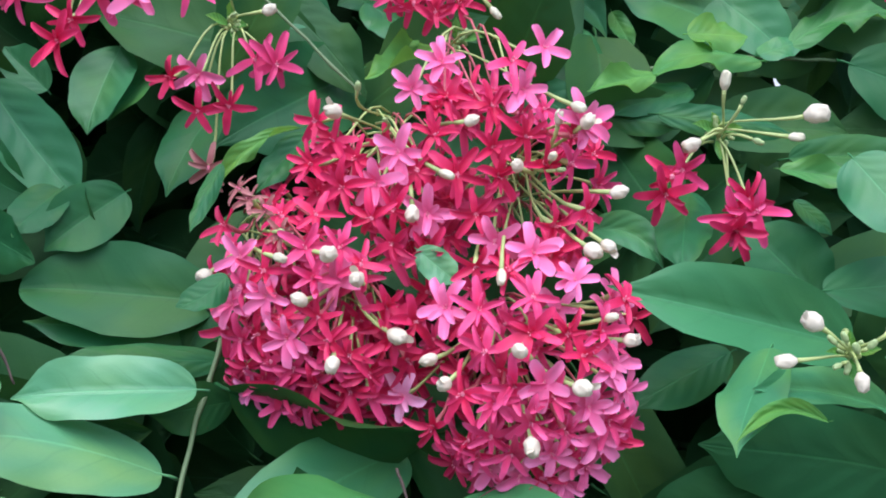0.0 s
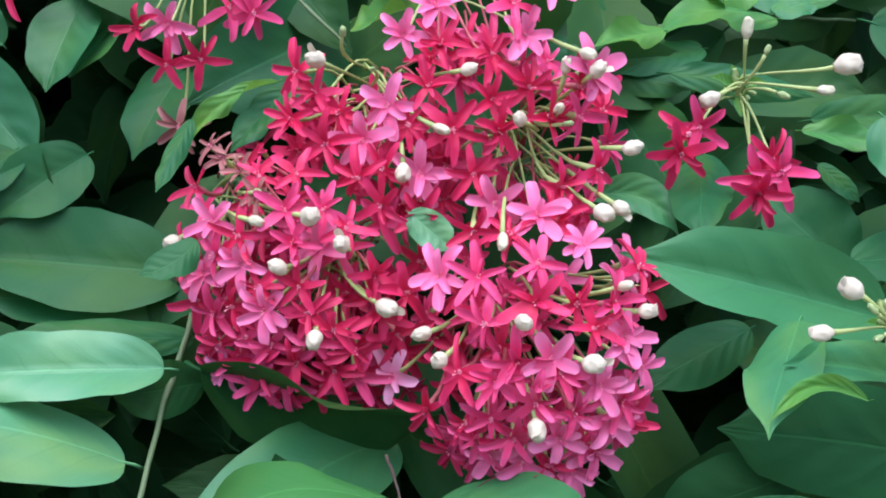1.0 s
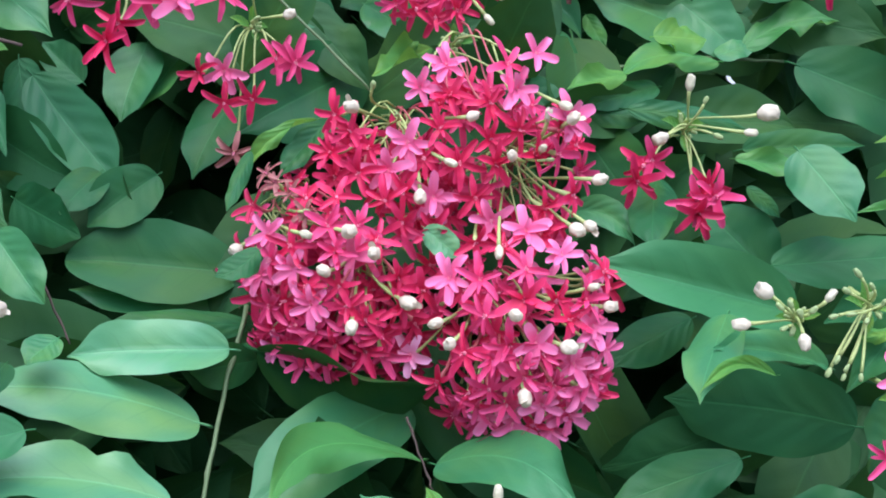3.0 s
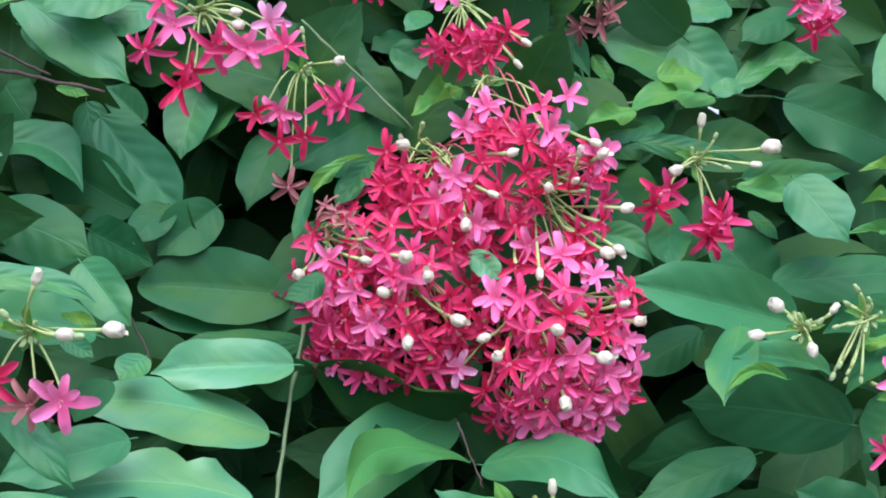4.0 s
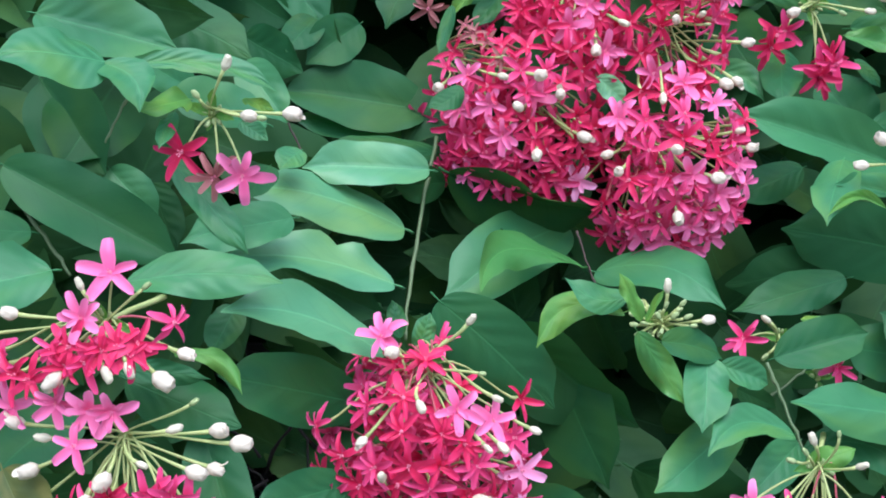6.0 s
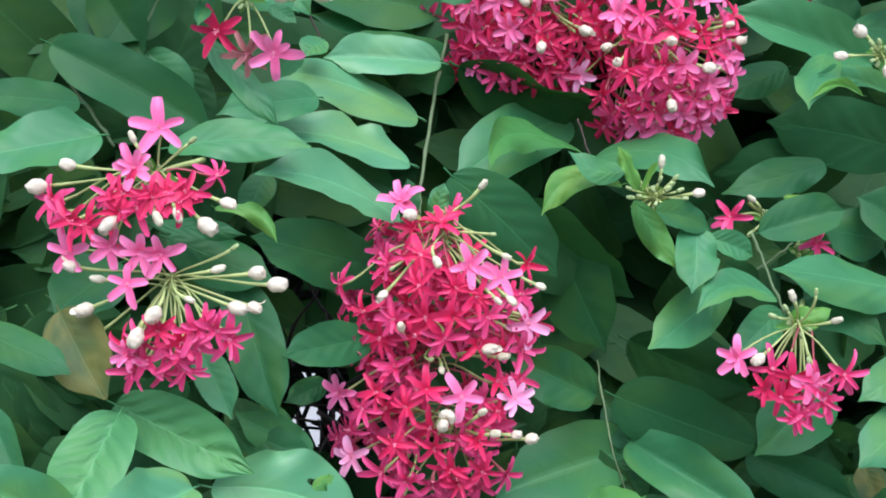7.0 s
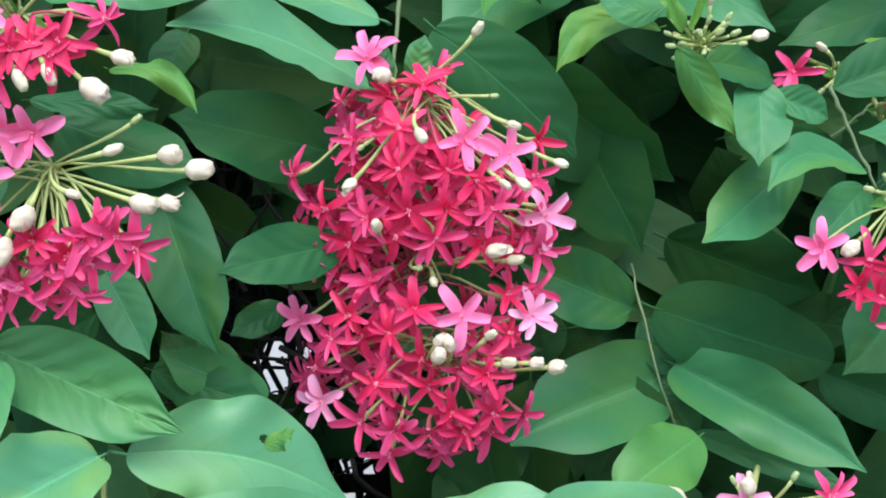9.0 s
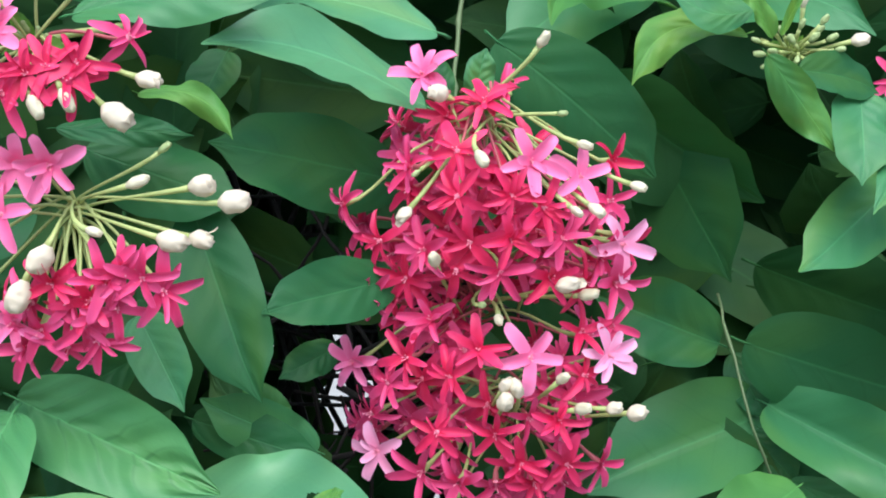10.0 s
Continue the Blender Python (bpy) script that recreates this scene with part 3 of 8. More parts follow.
hollow(0.057, 1.407, 0.057, -0.145, 0.029, 0.014)
hollow(0.115, 1.447, 0.126, -0.098, 0.015, 0.015)
hollow(0.031, 1.423, 0.027, -0.126, 0.018, 0.014)
hollow(-0.148, 1.547, -0.222, 0.021, 0.028, 0.017)
hollow(-0.074, 1.549, -0.135, 0.023, 0.014, 0.018)
hollow(0.027, 1.344, 0.088, -0.058, 0.021, 0.013)
hollow(0.042, 1.281, 0.107, -0.138, 0.013, 0.024)
hollow(0.132, 1.407, 0.156, -0.033, 0.031, 0.022)


def in_gap(x, z, d, span, hollow):
    for f in (0.0, 0.35, 0.7, 1.0):
        px, pz = x + span.x * f, z + span.z * f
        if any(abs(px - gx - sx * d) < gw + 0.004 and abs(pz - gz - sz * d) < gh + 0.004 for gx, gz, sx, sz, gw, gh in GAPS):
            return True
        if hollow and any(((px - gx - sx * d) / gw) ** 2 + ((pz - gz - sz * d) / gh) ** 2 < 1 for gx, gz, sx, sz, gw, gh in HOLLOWS):
            return True
    return False


def hedge_fill(count, seed, near, far, material, name, label, around=False):
    """Joined mass of the leaves behind the outer ones."""
    r = random.Random(seed)
    shapes = [leaf_shape(50 + k, nu=2 if around else 4, nv=6 if around else 8) for k in range(5)]
    shapes = [(np.array(v), f, uv) for v, f, uv in shapes]
    verts, faces, uvs = [], [], []
    while count > 0:
        count -= 1
        x, z = r.uniform(-0.95, 0.95), r.uniform(0.75, 2.15)
        if around:
            x, z = r.uniform(-2.6, 2.6), r.uniform(0.04, 2.25)
            if abs(x) < 0.9 and 0.8 < z < 2.1:
                continue
        d = r.uniform(near, far)
        y = wall_y(x, z) + d
        length = r.uniform(0.08, 0.13)
        width = length * r.uniform(0.45, 0.60)
        w = r.uniform(0, 6.28)
        axis = Vector((math.cos(w), r.uniform(-0.5, 0.3), math.sin(w) * 0.8 - 0.35))
        normal = Vector((r.uniform(-0.6, 0.6), -1, r.uniform(-0.5, 0.6)))
        if in_gap(x, z, d, axis.normalized() * length, d < 0.4):
            continue
        z_ax = (normal - axis.normalized() * normal.dot(axis.normalized())).normalized()
        m = np.array(frame_from((x, y, z), z_ax, axis, (width, length, length)))
        v, f, uv = shapes[r.randrange(5)]
        o = len(verts)
        verts.extend((v @ m[:3, :3].T + m[:3, 3]).tolist())
        faces.extend(tuple(o + q for q in g) for g in f)
        uvs.extend(uv)
    ob = new(name, mesh_of(name, verts, faces, material, uvs))
    return tagged(ob, label, "foliage", kind="stuff")


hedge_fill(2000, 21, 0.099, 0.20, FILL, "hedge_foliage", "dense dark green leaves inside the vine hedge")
hedge_fill(8500, 22, 0.24, 0.58, INNER_SHADE, "inner_foliage", "leaves in the heart of the hedge, shade put into their dark green")


hedge_fill(17000, 23, 0.0, 0.5, FILL, "outer_foliage", "dense green leaves of the hedge along its length and down to the ground", True)


# ---- iron fence inside the hedge ----
def iron_fence():
    fence = thing("iron_fence", (0, 0.74, 0), "black iron lattice fence overgrown by the vine", "fence")

    def rod(name, a, b, radius, sides=4):
        a, b = Vector(a), Vector(b)
        v, f = sweep([Vector((0, 0, 0)), b - a], [radius, radius], sides)
        child(name, mesh_of(name, v, f, IRON, smooth=sides > 4), fence, Matrix.Translation(a))

    y = 0.74
    for x in (-0.9, -0.075):
        rod("post", (x, y, 0), (x, y, 1.30), 0.014)
    for z in (0.25, 1.02, 1.19, 1.285):
        rod("rail", (-0.9, y, z), (-0.06, y, z), 0.008)
    for k in range(17):
        x = -0.88 + 0.05 * k
        rod("bar", (x, y - 0.004, 0.25), (x, y - 0.004, 1.285), 0.0042)
    r = random.Random(5)
    for k in range(40):
        x = -0.95 + 0.0195 * k
        lean = r.uniform(0.06, 0.16)
        rod("wire", (x, y - 0.014, 1.02), (x + lean, y - 0.014, 1.285), r.uniform(0.0019, 0.0034), 5)
        rod("wire", (x + lean, y - 0.018, 1.02), (x, y - 0.018, 1.285), r.uniform(0.0019, 0.0034), 5)
    for k in range(9):
        z = 1.03 + 0.029 * k
        rod("wire", (-0.9, y - 0.022, z + r.uniform(-0.01, 0.01)), (-0.06, y - 0.022, z + r.uniform(-0.01, 0.01)), 0.0015, 5)


iron_fence()

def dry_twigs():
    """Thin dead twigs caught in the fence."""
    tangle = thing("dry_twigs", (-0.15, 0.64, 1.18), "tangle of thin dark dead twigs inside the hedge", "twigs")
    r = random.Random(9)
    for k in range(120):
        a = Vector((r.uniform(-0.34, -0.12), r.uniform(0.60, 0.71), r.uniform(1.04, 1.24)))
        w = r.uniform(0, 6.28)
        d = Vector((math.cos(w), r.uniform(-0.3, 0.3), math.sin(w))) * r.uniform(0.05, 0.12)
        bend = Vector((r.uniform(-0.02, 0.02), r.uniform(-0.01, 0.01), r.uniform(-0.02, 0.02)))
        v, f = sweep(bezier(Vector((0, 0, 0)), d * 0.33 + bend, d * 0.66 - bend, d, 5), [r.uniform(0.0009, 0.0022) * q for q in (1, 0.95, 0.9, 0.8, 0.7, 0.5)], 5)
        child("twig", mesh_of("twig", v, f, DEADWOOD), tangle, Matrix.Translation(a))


dry_twigs()

# ---- climbing stems ----
vine_stem([(-0.123, 0.670, 1.473), (-0.128, 0.620, 1.405), (-0.130, 0.592, 1.361), (-0.128, 0.568, 1.333)], 0.0016, STEM, "thin green climbing stem of the vine")
vine_stem([(-0.302, 0.579, 1.650), (-0.306, 0.569, 1.628), (-0.312, 0.557, 1.605), (-0.315, 0.545, 1.578), (-0.314, 0.534, 1.549)], 0.0014, STEM, "thin green climbing stem of the vine")
vine_stem([(-0.365, 0.566, 1.656), (-0.312, 0.585, 1.650), (-0.278, 0.596, 1.643), (-0.240, 0.608, 1.634)], 0.0015, TWIG, "thin brown woody twig across the leaves")
vine_stem([(-0.326, 0.609, 1.674), (-0.304, 0.613, 1.660), (-0.280, 0.617, 1.648)], 0.0012, TWIG, "thin brown woody twig across the leaves")
vine_stem([(-0.124, 0.698, 1.693), (-0.086, 0.697, 1.654), (-0.045, 0.696, 1.611)], 0.0011, STEM, "thin green climbing stem of the vine")
vine_stem([(0.112, 0.850, 1.639), (0.173, 0.879, 1.649), (0.252, 0.910, 1.648)], 0.0014, STEM, "thin green climbing stem of the vine")
vine_stem([(-0.355, 0.571, 1.682), (-0.317, 0.590, 1.691), (-0.281, 0.608, 1.700)], 0.0018, STEM, "thin green climbing stem of the vine")
vine_stem([(0.011, 0.567, 1.231), (0.022, 0.522, 1.184), (0.038, 0.530, 1.137)], 0.0008, STEM, "thin green climbing stem of the vine")
vine_stem([(0.114, 0.540, 1.336), (0.126, 0.535, 1.310), (0.139, 0.528, 1.281)], 0.0012, STEM, "thin green climbing stem of the vine")
vine_stem([(-0.252, 0.400, 1.177), (-0.241, 0.374, 1.151), (-0.234, 0.365, 1.135), (-0.231, 0.359, 1.117)], 0.0014, STALK, "smooth pale green young stem of the vine")
vine_stem([(-0.252, 0.365, 1.140), (-0.238, 0.367, 1.141), (-0.227, 0.375, 1.139)], 0.0009, STALK, "short pale green leaf stalks across a stem")
vine_stem([(-0.366, 0.467, 1.433), (-0.344, 0.465, 1.406), (-0.326, 0.463, 1.382)], 0.0014, STEM, "thin green climbing stem of the vine")
vine_stem([(-0.250, 0.609, 1.522), (-0.228, 0.605, 1.490), (-0.210, 0.598, 1.456)], 0.0009, TWIG, "thin dry twig between the leaves")
vine_stem([(-0.283, 0.452, 1.497), (-0.291, 0.448, 1.480), (-0.297, 0.446, 1.466)], 0.0009, STEM, "thin green climbing stem of the vine")
vine_stem([(-0.013, 0.619, 1.410), (-0.005, 0.614, 1.389), (0.003, 0.609, 1.369)], 0.0008, TWIG, "thin dry twig between the leaves")
vine_stem([(0.120, 0.596, 1.296), (0.140, 0.609, 1.308), (0.158, 0.622, 1.321)], 0.0010, STEM, "thin green climbing stem of the vine")

# ---- leaves, shoot by shoot ----
shoot = leafy_shoot((-0.27, 0.38, 1.19))
leaf(shoot, (-0.231, 0.343, 1.188), (-0.273, 0.280, 1.172), 0.039, SKY_LIT, (0.10, -0.79, 0.60), fold=0.45)
leaf(shoot, (-0.286, 0.297, 1.179), (-0.338, 0.269, 1.209), 0.036, LIT_GREEN, (0.10, -0.79, 0.60))
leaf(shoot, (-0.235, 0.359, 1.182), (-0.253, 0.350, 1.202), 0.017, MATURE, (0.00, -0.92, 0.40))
leaf(shoot, (-0.285, 0.390, 1.211), (-0.257, 0.368, 1.176), 0.028, SHADE_GREEN, (0.10, -0.99, 0.02))
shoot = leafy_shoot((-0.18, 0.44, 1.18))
leaf(shoot, (-0.223, 0.355, 1.185), (-0.132, 0.396, 1.147), 0.052, SKY_LIT, (0.10, -0.79, 0.60), bite=True, bow=-0.09)
leaf(shoot, (-0.124, 0.368, 1.144), (-0.212, 0.311, 1.164), 0.038, SKY_LIT, (0.00, -0.80, 0.60))
leaf(shoot, (-0.234, 0.427, 1.202), (-0.174, 0.424, 1.185), 0.025, MATURE, (0.10, -0.95, 0.30))
leaf(shoot, (-0.162, 0.360, 1.188), (-0.148, 0.359, 1.196), 0.009, FRESH, (0.30, -0.65, 0.70))
leaf(shoot, (-0.180, 0.441, 1.183), (-0.226, 0.416, 1.215), 0.026, LIT_GREEN, (0.10, -0.93, 0.35))
shoot = leafy_shoot((0.00, 0.56, 1.14))
leaf(shoot, (0.042, 0.599, 1.155), (-0.061, 0.547, 1.128), 0.061, LIT_GREEN, (0.10, -0.86, 0.50), fold=0.4)
leaf(shoot, (0.046, 0.507, 1.146), (-0.003, 0.459, 1.126), 0.040, FRESH, (0.00, -0.84, 0.55))
leaf(shoot, (0.022, 0.604, 1.188), (0.040, 0.588, 1.154), 0.023, MATURE, (0.00, -0.95, 0.30))
leaf(shoot, (0.032, 0.582, 1.149), (0.054, 0.570, 1.123), 0.025, MATURE, (0.00, -0.95, 0.30))
leaf(shoot, (-0.105, 0.392, 1.136), (-0.033, 0.398, 1.153), 0.027, SKY_LIT, (0.00, -0.76, 0.65))
leaf(shoot, (0.032, 0.436, 1.133), (-0.056, 0.384, 1.141), 0.031, SKY_LIT, (0.00, -0.76, 0.65))
shoot = leafy_shoot((0.15, 0.63, 1.15))
leaf(shoot, (0.026, 0.572, 1.203), (0.135, 0.590, 1.165), 0.061, MATURE, (0.00, -1.00, -0.08), blunt=True)
leaf(shoot, (0.040, 0.582, 1.165), (0.138, 0.507, 1.129), 0.044, LIT_GREEN, (0.05, -0.94, 0.35), fold=0.4)
leaf(shoot, (0.037, 0.585, 1.150), (0.135, 0.574, 1.101), 0.028, MATURE, (0.00, -1.00, 0.02))
leaf(shoot, (0.051, 0.570, 1.125), (0.144, 0.557, 1.097), 0.018, LIT_GREEN, (0.10, -0.91, 0.40))
leaf(shoot, (0.181, 0.580, 1.219), (0.123, 0.512, 1.181), 0.050, MATURE, (0.00, -0.94, 0.35))
leaf(shoot, (0.257, 0.585, 1.205), (0.199, 0.530, 1.175), 0.039, LIT_GREEN, (0.00, -0.87, 0.50))
leaf(shoot, (0.134, 0.615, 1.153), (0.222, 0.616, 1.119), 0.043, MATURE, (0.00, -1.00, -0.08))
leaf(shoot, (0.231, 0.639, 1.142), (0.242, 0.619, 1.105), 0.029, OLD, (0.10, -0.95, 0.30))
leaf(shoot, (0.260, 0.614, 1.125), (0.183, 0.550, 1.092), 0.054, MATURE, (0.00, -1.00, 0.02))
shoot = leafy_shoot((-0.29, 0.42, 1.26))
leaf(shoot, (-0.291, 0.375, 1.227), (-0.196, 0.350, 1.196), 0.041, VEINED, (0.20, -0.87, 0.45), fold=0.25)
leaf(shoot, (-0.279, 0.350, 1.229), (-0.287, 0.288, 1.182), 0.044, VEINED, (0.10, -0.89, 0.45), fold=0.3)
leaf(shoot, (-0.341, 0.309, 1.239), (-0.311, 0.286, 1.201), 0.019, MATURE, (0.20, -0.89, 0.40))
leaf(shoot, (-0.370, 0.343, 1.279), (-0.299, 0.324, 1.259), 0.025, MATURE, (0.20, -0.84, 0.50))
leaf(shoot, (-0.323, 0.365, 1.286), (-0.284, 0.342, 1.239), 0.040, OLD, (0.10, -0.95, 0.30))
leaf(shoot, (-0.312, 0.438, 1.306), (-0.338, 0.387, 1.279), 0.046, MATURE, (0.00, -0.92, 0.40))
leaf(shoot, (-0.277, 0.430, 1.326), (-0.206, 0.428, 1.300), 0.038, MATURE, (0.10, -0.89, 0.45))
leaf(shoot, (-0.281, 0.412, 1.337), (-0.220, 0.415, 1.333), 0.014, MATURE, (0.00, -0.87, 0.50))
leaf(shoot, (-0.264, 0.435, 1.228), (-0.304, 0.382, 1.209), 0.029, SHADE_GREEN, (0.00, -1.00, 0.02))
shoot = leafy_shoot((-0.19, 0.51, 1.29))
leaf(shoot, (-0.132, 0.492, 1.338), (-0.217, 0.422, 1.371), 0.039, SKY_LIT, (0.00, -0.73, 0.68), bow=0.08)
leaf(shoot, (-0.109, 0.492, 1.340), (-0.103, 0.495, 1.365), 0.015, LIT_GREEN, (0.20, -0.96, 0.20))
leaf(shoot, (-0.130, 0.553, 1.337), (-0.137, 0.560, 1.362), 0.013, MATURE, (0.20, -0.96, 0.20))
leaf(shoot, (-0.231, 0.436, 1.297), (-0.196, 0.408, 1.216), 0.039, MATURE, (0.15, -0.92, 0.35))
leaf(shoot, (-0.243, 0.396, 1.258), (-0.213, 0.365, 1.226), 0.024, LIT_GREEN, (0.20, -0.87, 0.45))
leaf(shoot, (-0.147, 0.511, 1.300), (-0.226, 0.450, 1.327), 0.046, MATURE, (0.05, -0.94, 0.35))
leaf(shoot, (-0.145, 0.466, 1.260), (-0.195, 0.414, 1.255), 0.031, MATURE, (0.10, -0.93, 0.35))
leaf(shoot, (-0.181, 0.495, 1.219), (-0.206, 0.472, 1.209), 0.019, MATURE, (0.10, -0.95, 0.30))
leaf(shoot, (-0.221, 0.468, 1.367), (-0.229, 0.445, 1.341), 0.023, MATURE, (0.10, -0.91, 0.40))
leaf(shoot, (-0.233, 0.388, 1.352), (-0.191, 0.377, 1.333), 0.011, YOUNG, (0.00, -0.87, 0.50), bow=-0.2)
leaf(shoot, (-0.199, 0.465, 1.188), (-0.220, 0.457, 1.212), 0.016, FRESH, (0.10, -0.95, 0.30))
shoot = leafy_shoot((0.02, 0.59, 1.31))
leaf(shoot, (-0.101, 0.527, 1.368), (-0.024, 0.539, 1.295), 0.053, MATURE, (-0.15, -0.96, 0.25), bow=-0.03)
leaf(shoot, (-0.056, 0.575, 1.344), (0.036, 0.576, 1.279), 0.063, SHADE_GREEN, (-0.10, -0.89, -0.45))
leaf(shoot, (-0.027, 0.589, 1.324), (0.019, 0.554, 1.241), 0.062, SHADE_GREEN, (-0.15, -0.88, -0.45))
leaf(shoot, (0.019, 0.515, 1.368), (-0.034, 0.494, 1.345), 0.022, YOUNG, (0.10, -0.86, 0.50), bow=0.28)
leaf(shoot, (0.028, 0.504, 1.358), (0.060, 0.509, 1.312), 0.019, FRESH, (-0.10, -0.95, 0.30))
leaf(shoot, (0.044, 0.518, 1.350), (0.086, 0.539, 1.337), 0.023, MATURE, (0.00, -0.87, 0.50), bow=-0.05)
leaf(shoot, (0.104, 0.560, 1.295), (0.044, 0.500, 1.255), 0.037, LIT_GREEN, (0.10, -0.93, 0.35))
leaf(shoot, (0.011, 0.557, 1.206), (-0.055, 0.542, 1.235), 0.043, MATURE, (0.00, -0.95, 0.30))
leaf(shoot, (0.075, 0.535, 1.338), (0.072, 0.498, 1.297), 0.032, LIT_GREEN, (0.10, -0.89, 0.45))
shoot = leafy_shoot((0.16, 0.63, 1.29))
leaf(shoot, (0.124, 0.573, 1.333), (0.187, 0.586, 1.353), 0.036, MATURE, (0.00, -0.89, 0.45))
leaf(shoot, (0.238, 0.664, 1.322), (0.185, 0.646, 1.330), 0.043, MATURE, (0.00, -0.95, 0.30))
leaf(shoot, (0.260, 0.645, 1.326), (0.209, 0.647, 1.358), 0.046, MATURE, (0.00, -0.94, 0.35))
leaf(shoot, (0.247, 0.595, 1.291), (0.131, 0.537, 1.312), 0.040, LIT_GREEN, (0.00, -0.76, 0.65))
leaf(shoot, (0.036, 0.619, 1.237), (0.136, 0.643, 1.196), 0.061, SHADE_GREEN, (0.00, -0.98, -0.18))
leaf(shoot, (0.253, 0.596, 1.238), (0.203, 0.557, 1.214), 0.033, LIT_GREEN, (0.00, -0.87, 0.50))
leaf(shoot, (0.148, 0.577, 1.270), (0.222, 0.570, 1.254), 0.034, MATURE, (0.00, -0.87, 0.50), bow=-0.2)
leaf(shoot, (0.132, 0.529, 1.292), (0.073, 0.484, 1.286), 0.024, LIT_GREEN, (0.05, -0.80, 0.60), bow=0.2)
leaf(shoot, (0.086, 0.556, 1.330), (0.120, 0.565, 1.317), 0.021, LIT_GREEN, (0.00, -0.92, 0.40))
leaf(shoot, (0.102, 0.584, 1.308), (0.130, 0.590, 1.295), 0.016, SHADE_GREEN, (0.00, -1.00, 0.02))
leaf(shoot, (0.137, 0.505, 1.277), (0.168, 0.513, 1.289), 0.017, YOUNG, (0.00, -0.87, 0.50))
leaf(shoot, (0.143, 0.568, 1.277), (0.106, 0.531, 1.247), 0.028, LIT_GREEN, (0.00, -0.94, 0.35))
leaf(shoot, (0.162, 0.587, 1.355), (0.141, 0.580, 1.360), 0.011, YOUNG, (0.00, -0.87, 0.50))
shoot = leafy_shoot((-0.30, 0.52, 1.46))
leaf(shoot, (-0.294, 0.438, 1.514), (-0.342, 0.399, 1.514), 0.048, LIT_GREEN, (0.00, -0.76, 0.65))
leaf(shoot, (-0.296, 0.437, 1.513), (-0.265, 0.418, 1.486), 0.028, LIT_GREEN, (0.20, -0.77, 0.60), bow=-0.18)
leaf(shoot, (-0.270, 0.532, 1.500), (-0.302, 0.508, 1.521), 0.026, LIT_GREEN, (0.00, -0.92, 0.40))
leaf(shoot, (-0.216, 0.515, 1.480), (-0.276, 0.487, 1.495), 0.037, LIT_GREEN, (0.00, -0.76, 0.65))
leaf(shoot, (-0.252, 0.467, 1.494), (-0.271, 0.436, 1.486), 0.019, YOUNG, (0.00, -0.92, 0.40))
leaf(shoot, (-0.262, 0.470, 1.486), (-0.262, 0.441, 1.464), 0.011, LIT_GREEN, (0.20, -0.89, 0.40))
leaf(shoot, (-0.328, 0.553, 1.511), (-0.344, 0.492, 1.447), 0.064, SHADE_GREEN, (0.10, -0.99, -0.08))
leaf(shoot, (-0.372, 0.523, 1.503), (-0.318, 0.500, 1.444), 0.054, SHADE_GREEN, (0.20, -0.98, -0.08))
leaf(shoot, (-0.315, 0.411, 1.392), (-0.379, 0.359, 1.376), 0.045, LIT_GREEN, (0.00, -0.80, 0.60))
leaf(shoot, (-0.340, 0.438, 1.411), (-0.397, 0.397, 1.414), 0.029, MATURE, (0.00, -0.87, 0.50))
leaf(shoot, (-0.373, 0.470, 1.449), (-0.258, 0.474, 1.392), 0.045, MATURE, (0.15, -0.92, 0.35))
leaf(shoot, (-0.320, 0.511, 1.447), (-0.283, 0.502, 1.414), 0.029, LIT_GREEN, (0.10, -0.95, 0.30))
leaf(shoot, (-0.300, 0.535, 1.437), (-0.276, 0.517, 1.394), 0.028, SHADE_GREEN, (0.10, -0.99, -0.08))
leaf(shoot, (-0.271, 0.485, 1.458), (-0.213, 0.465, 1.400), 0.021, LIT_GREEN, (0.20, -0.87, 0.45))
shoot = leafy_shoot((-0.19, 0.61, 1.45))
leaf(shoot, (-0.279, 0.454, 1.514), (-0.199, 0.471, 1.502), 0.018, LIT_GREEN, (0.10, -0.79, 0.60), bow=-0.1)
leaf(shoot, (-0.222, 0.479, 1.495), (-0.201, 0.475, 1.489), 0.008, YOUNG, (0.00, -0.87, 0.50))
leaf(shoot, (-0.227, 0.492, 1.481), (-0.207, 0.485, 1.470), 0.012, LIT_GREEN, (0.20, -0.89, 0.40))
leaf(shoot, (-0.133, 0.694, 1.493), (-0.238, 0.657, 1.504), 0.057, MATURE, (0.05, -0.91, 0.42), blunt=True)
leaf(shoot, (-0.136, 0.696, 1.475), (-0.237, 0.659, 1.484), 0.033, LIT_GREEN, (0.05, -0.89, 0.45))
leaf(shoot, (-0.123, 0.630, 1.449), (-0.211, 0.596, 1.450), 0.038, SKY_LIT, (0.00, -0.87, 0.50))
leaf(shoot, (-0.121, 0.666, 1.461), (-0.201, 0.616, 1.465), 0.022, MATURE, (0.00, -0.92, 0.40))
leaf(shoot, (-0.114, 0.660, 1.439), (-0.147, 0.626, 1.436), 0.029, SHADE_GREEN, (0.00, -1.00, 0.02))
leaf(shoot, (-0.138, 0.617, 1.406), (-0.239, 0.548, 1.434), 0.049, SKY_LIT, (0.00, -0.73, 0.68), bow=0.05, blunt=True)
leaf(shoot, (-0.135, 0.555, 1.373), (-0.237, 0.483, 1.394), 0.038, SKY_LIT, (0.00, -0.73, 0.68), bow=0.09, fold=0.15)
leaf(shoot, (-0.275, 0.424, 1.385), (-0.181, 0.424, 1.390), 0.031, LIT_GREEN, (0.00, -0.78, 0.62), bow=-0.06, fold=0.1)
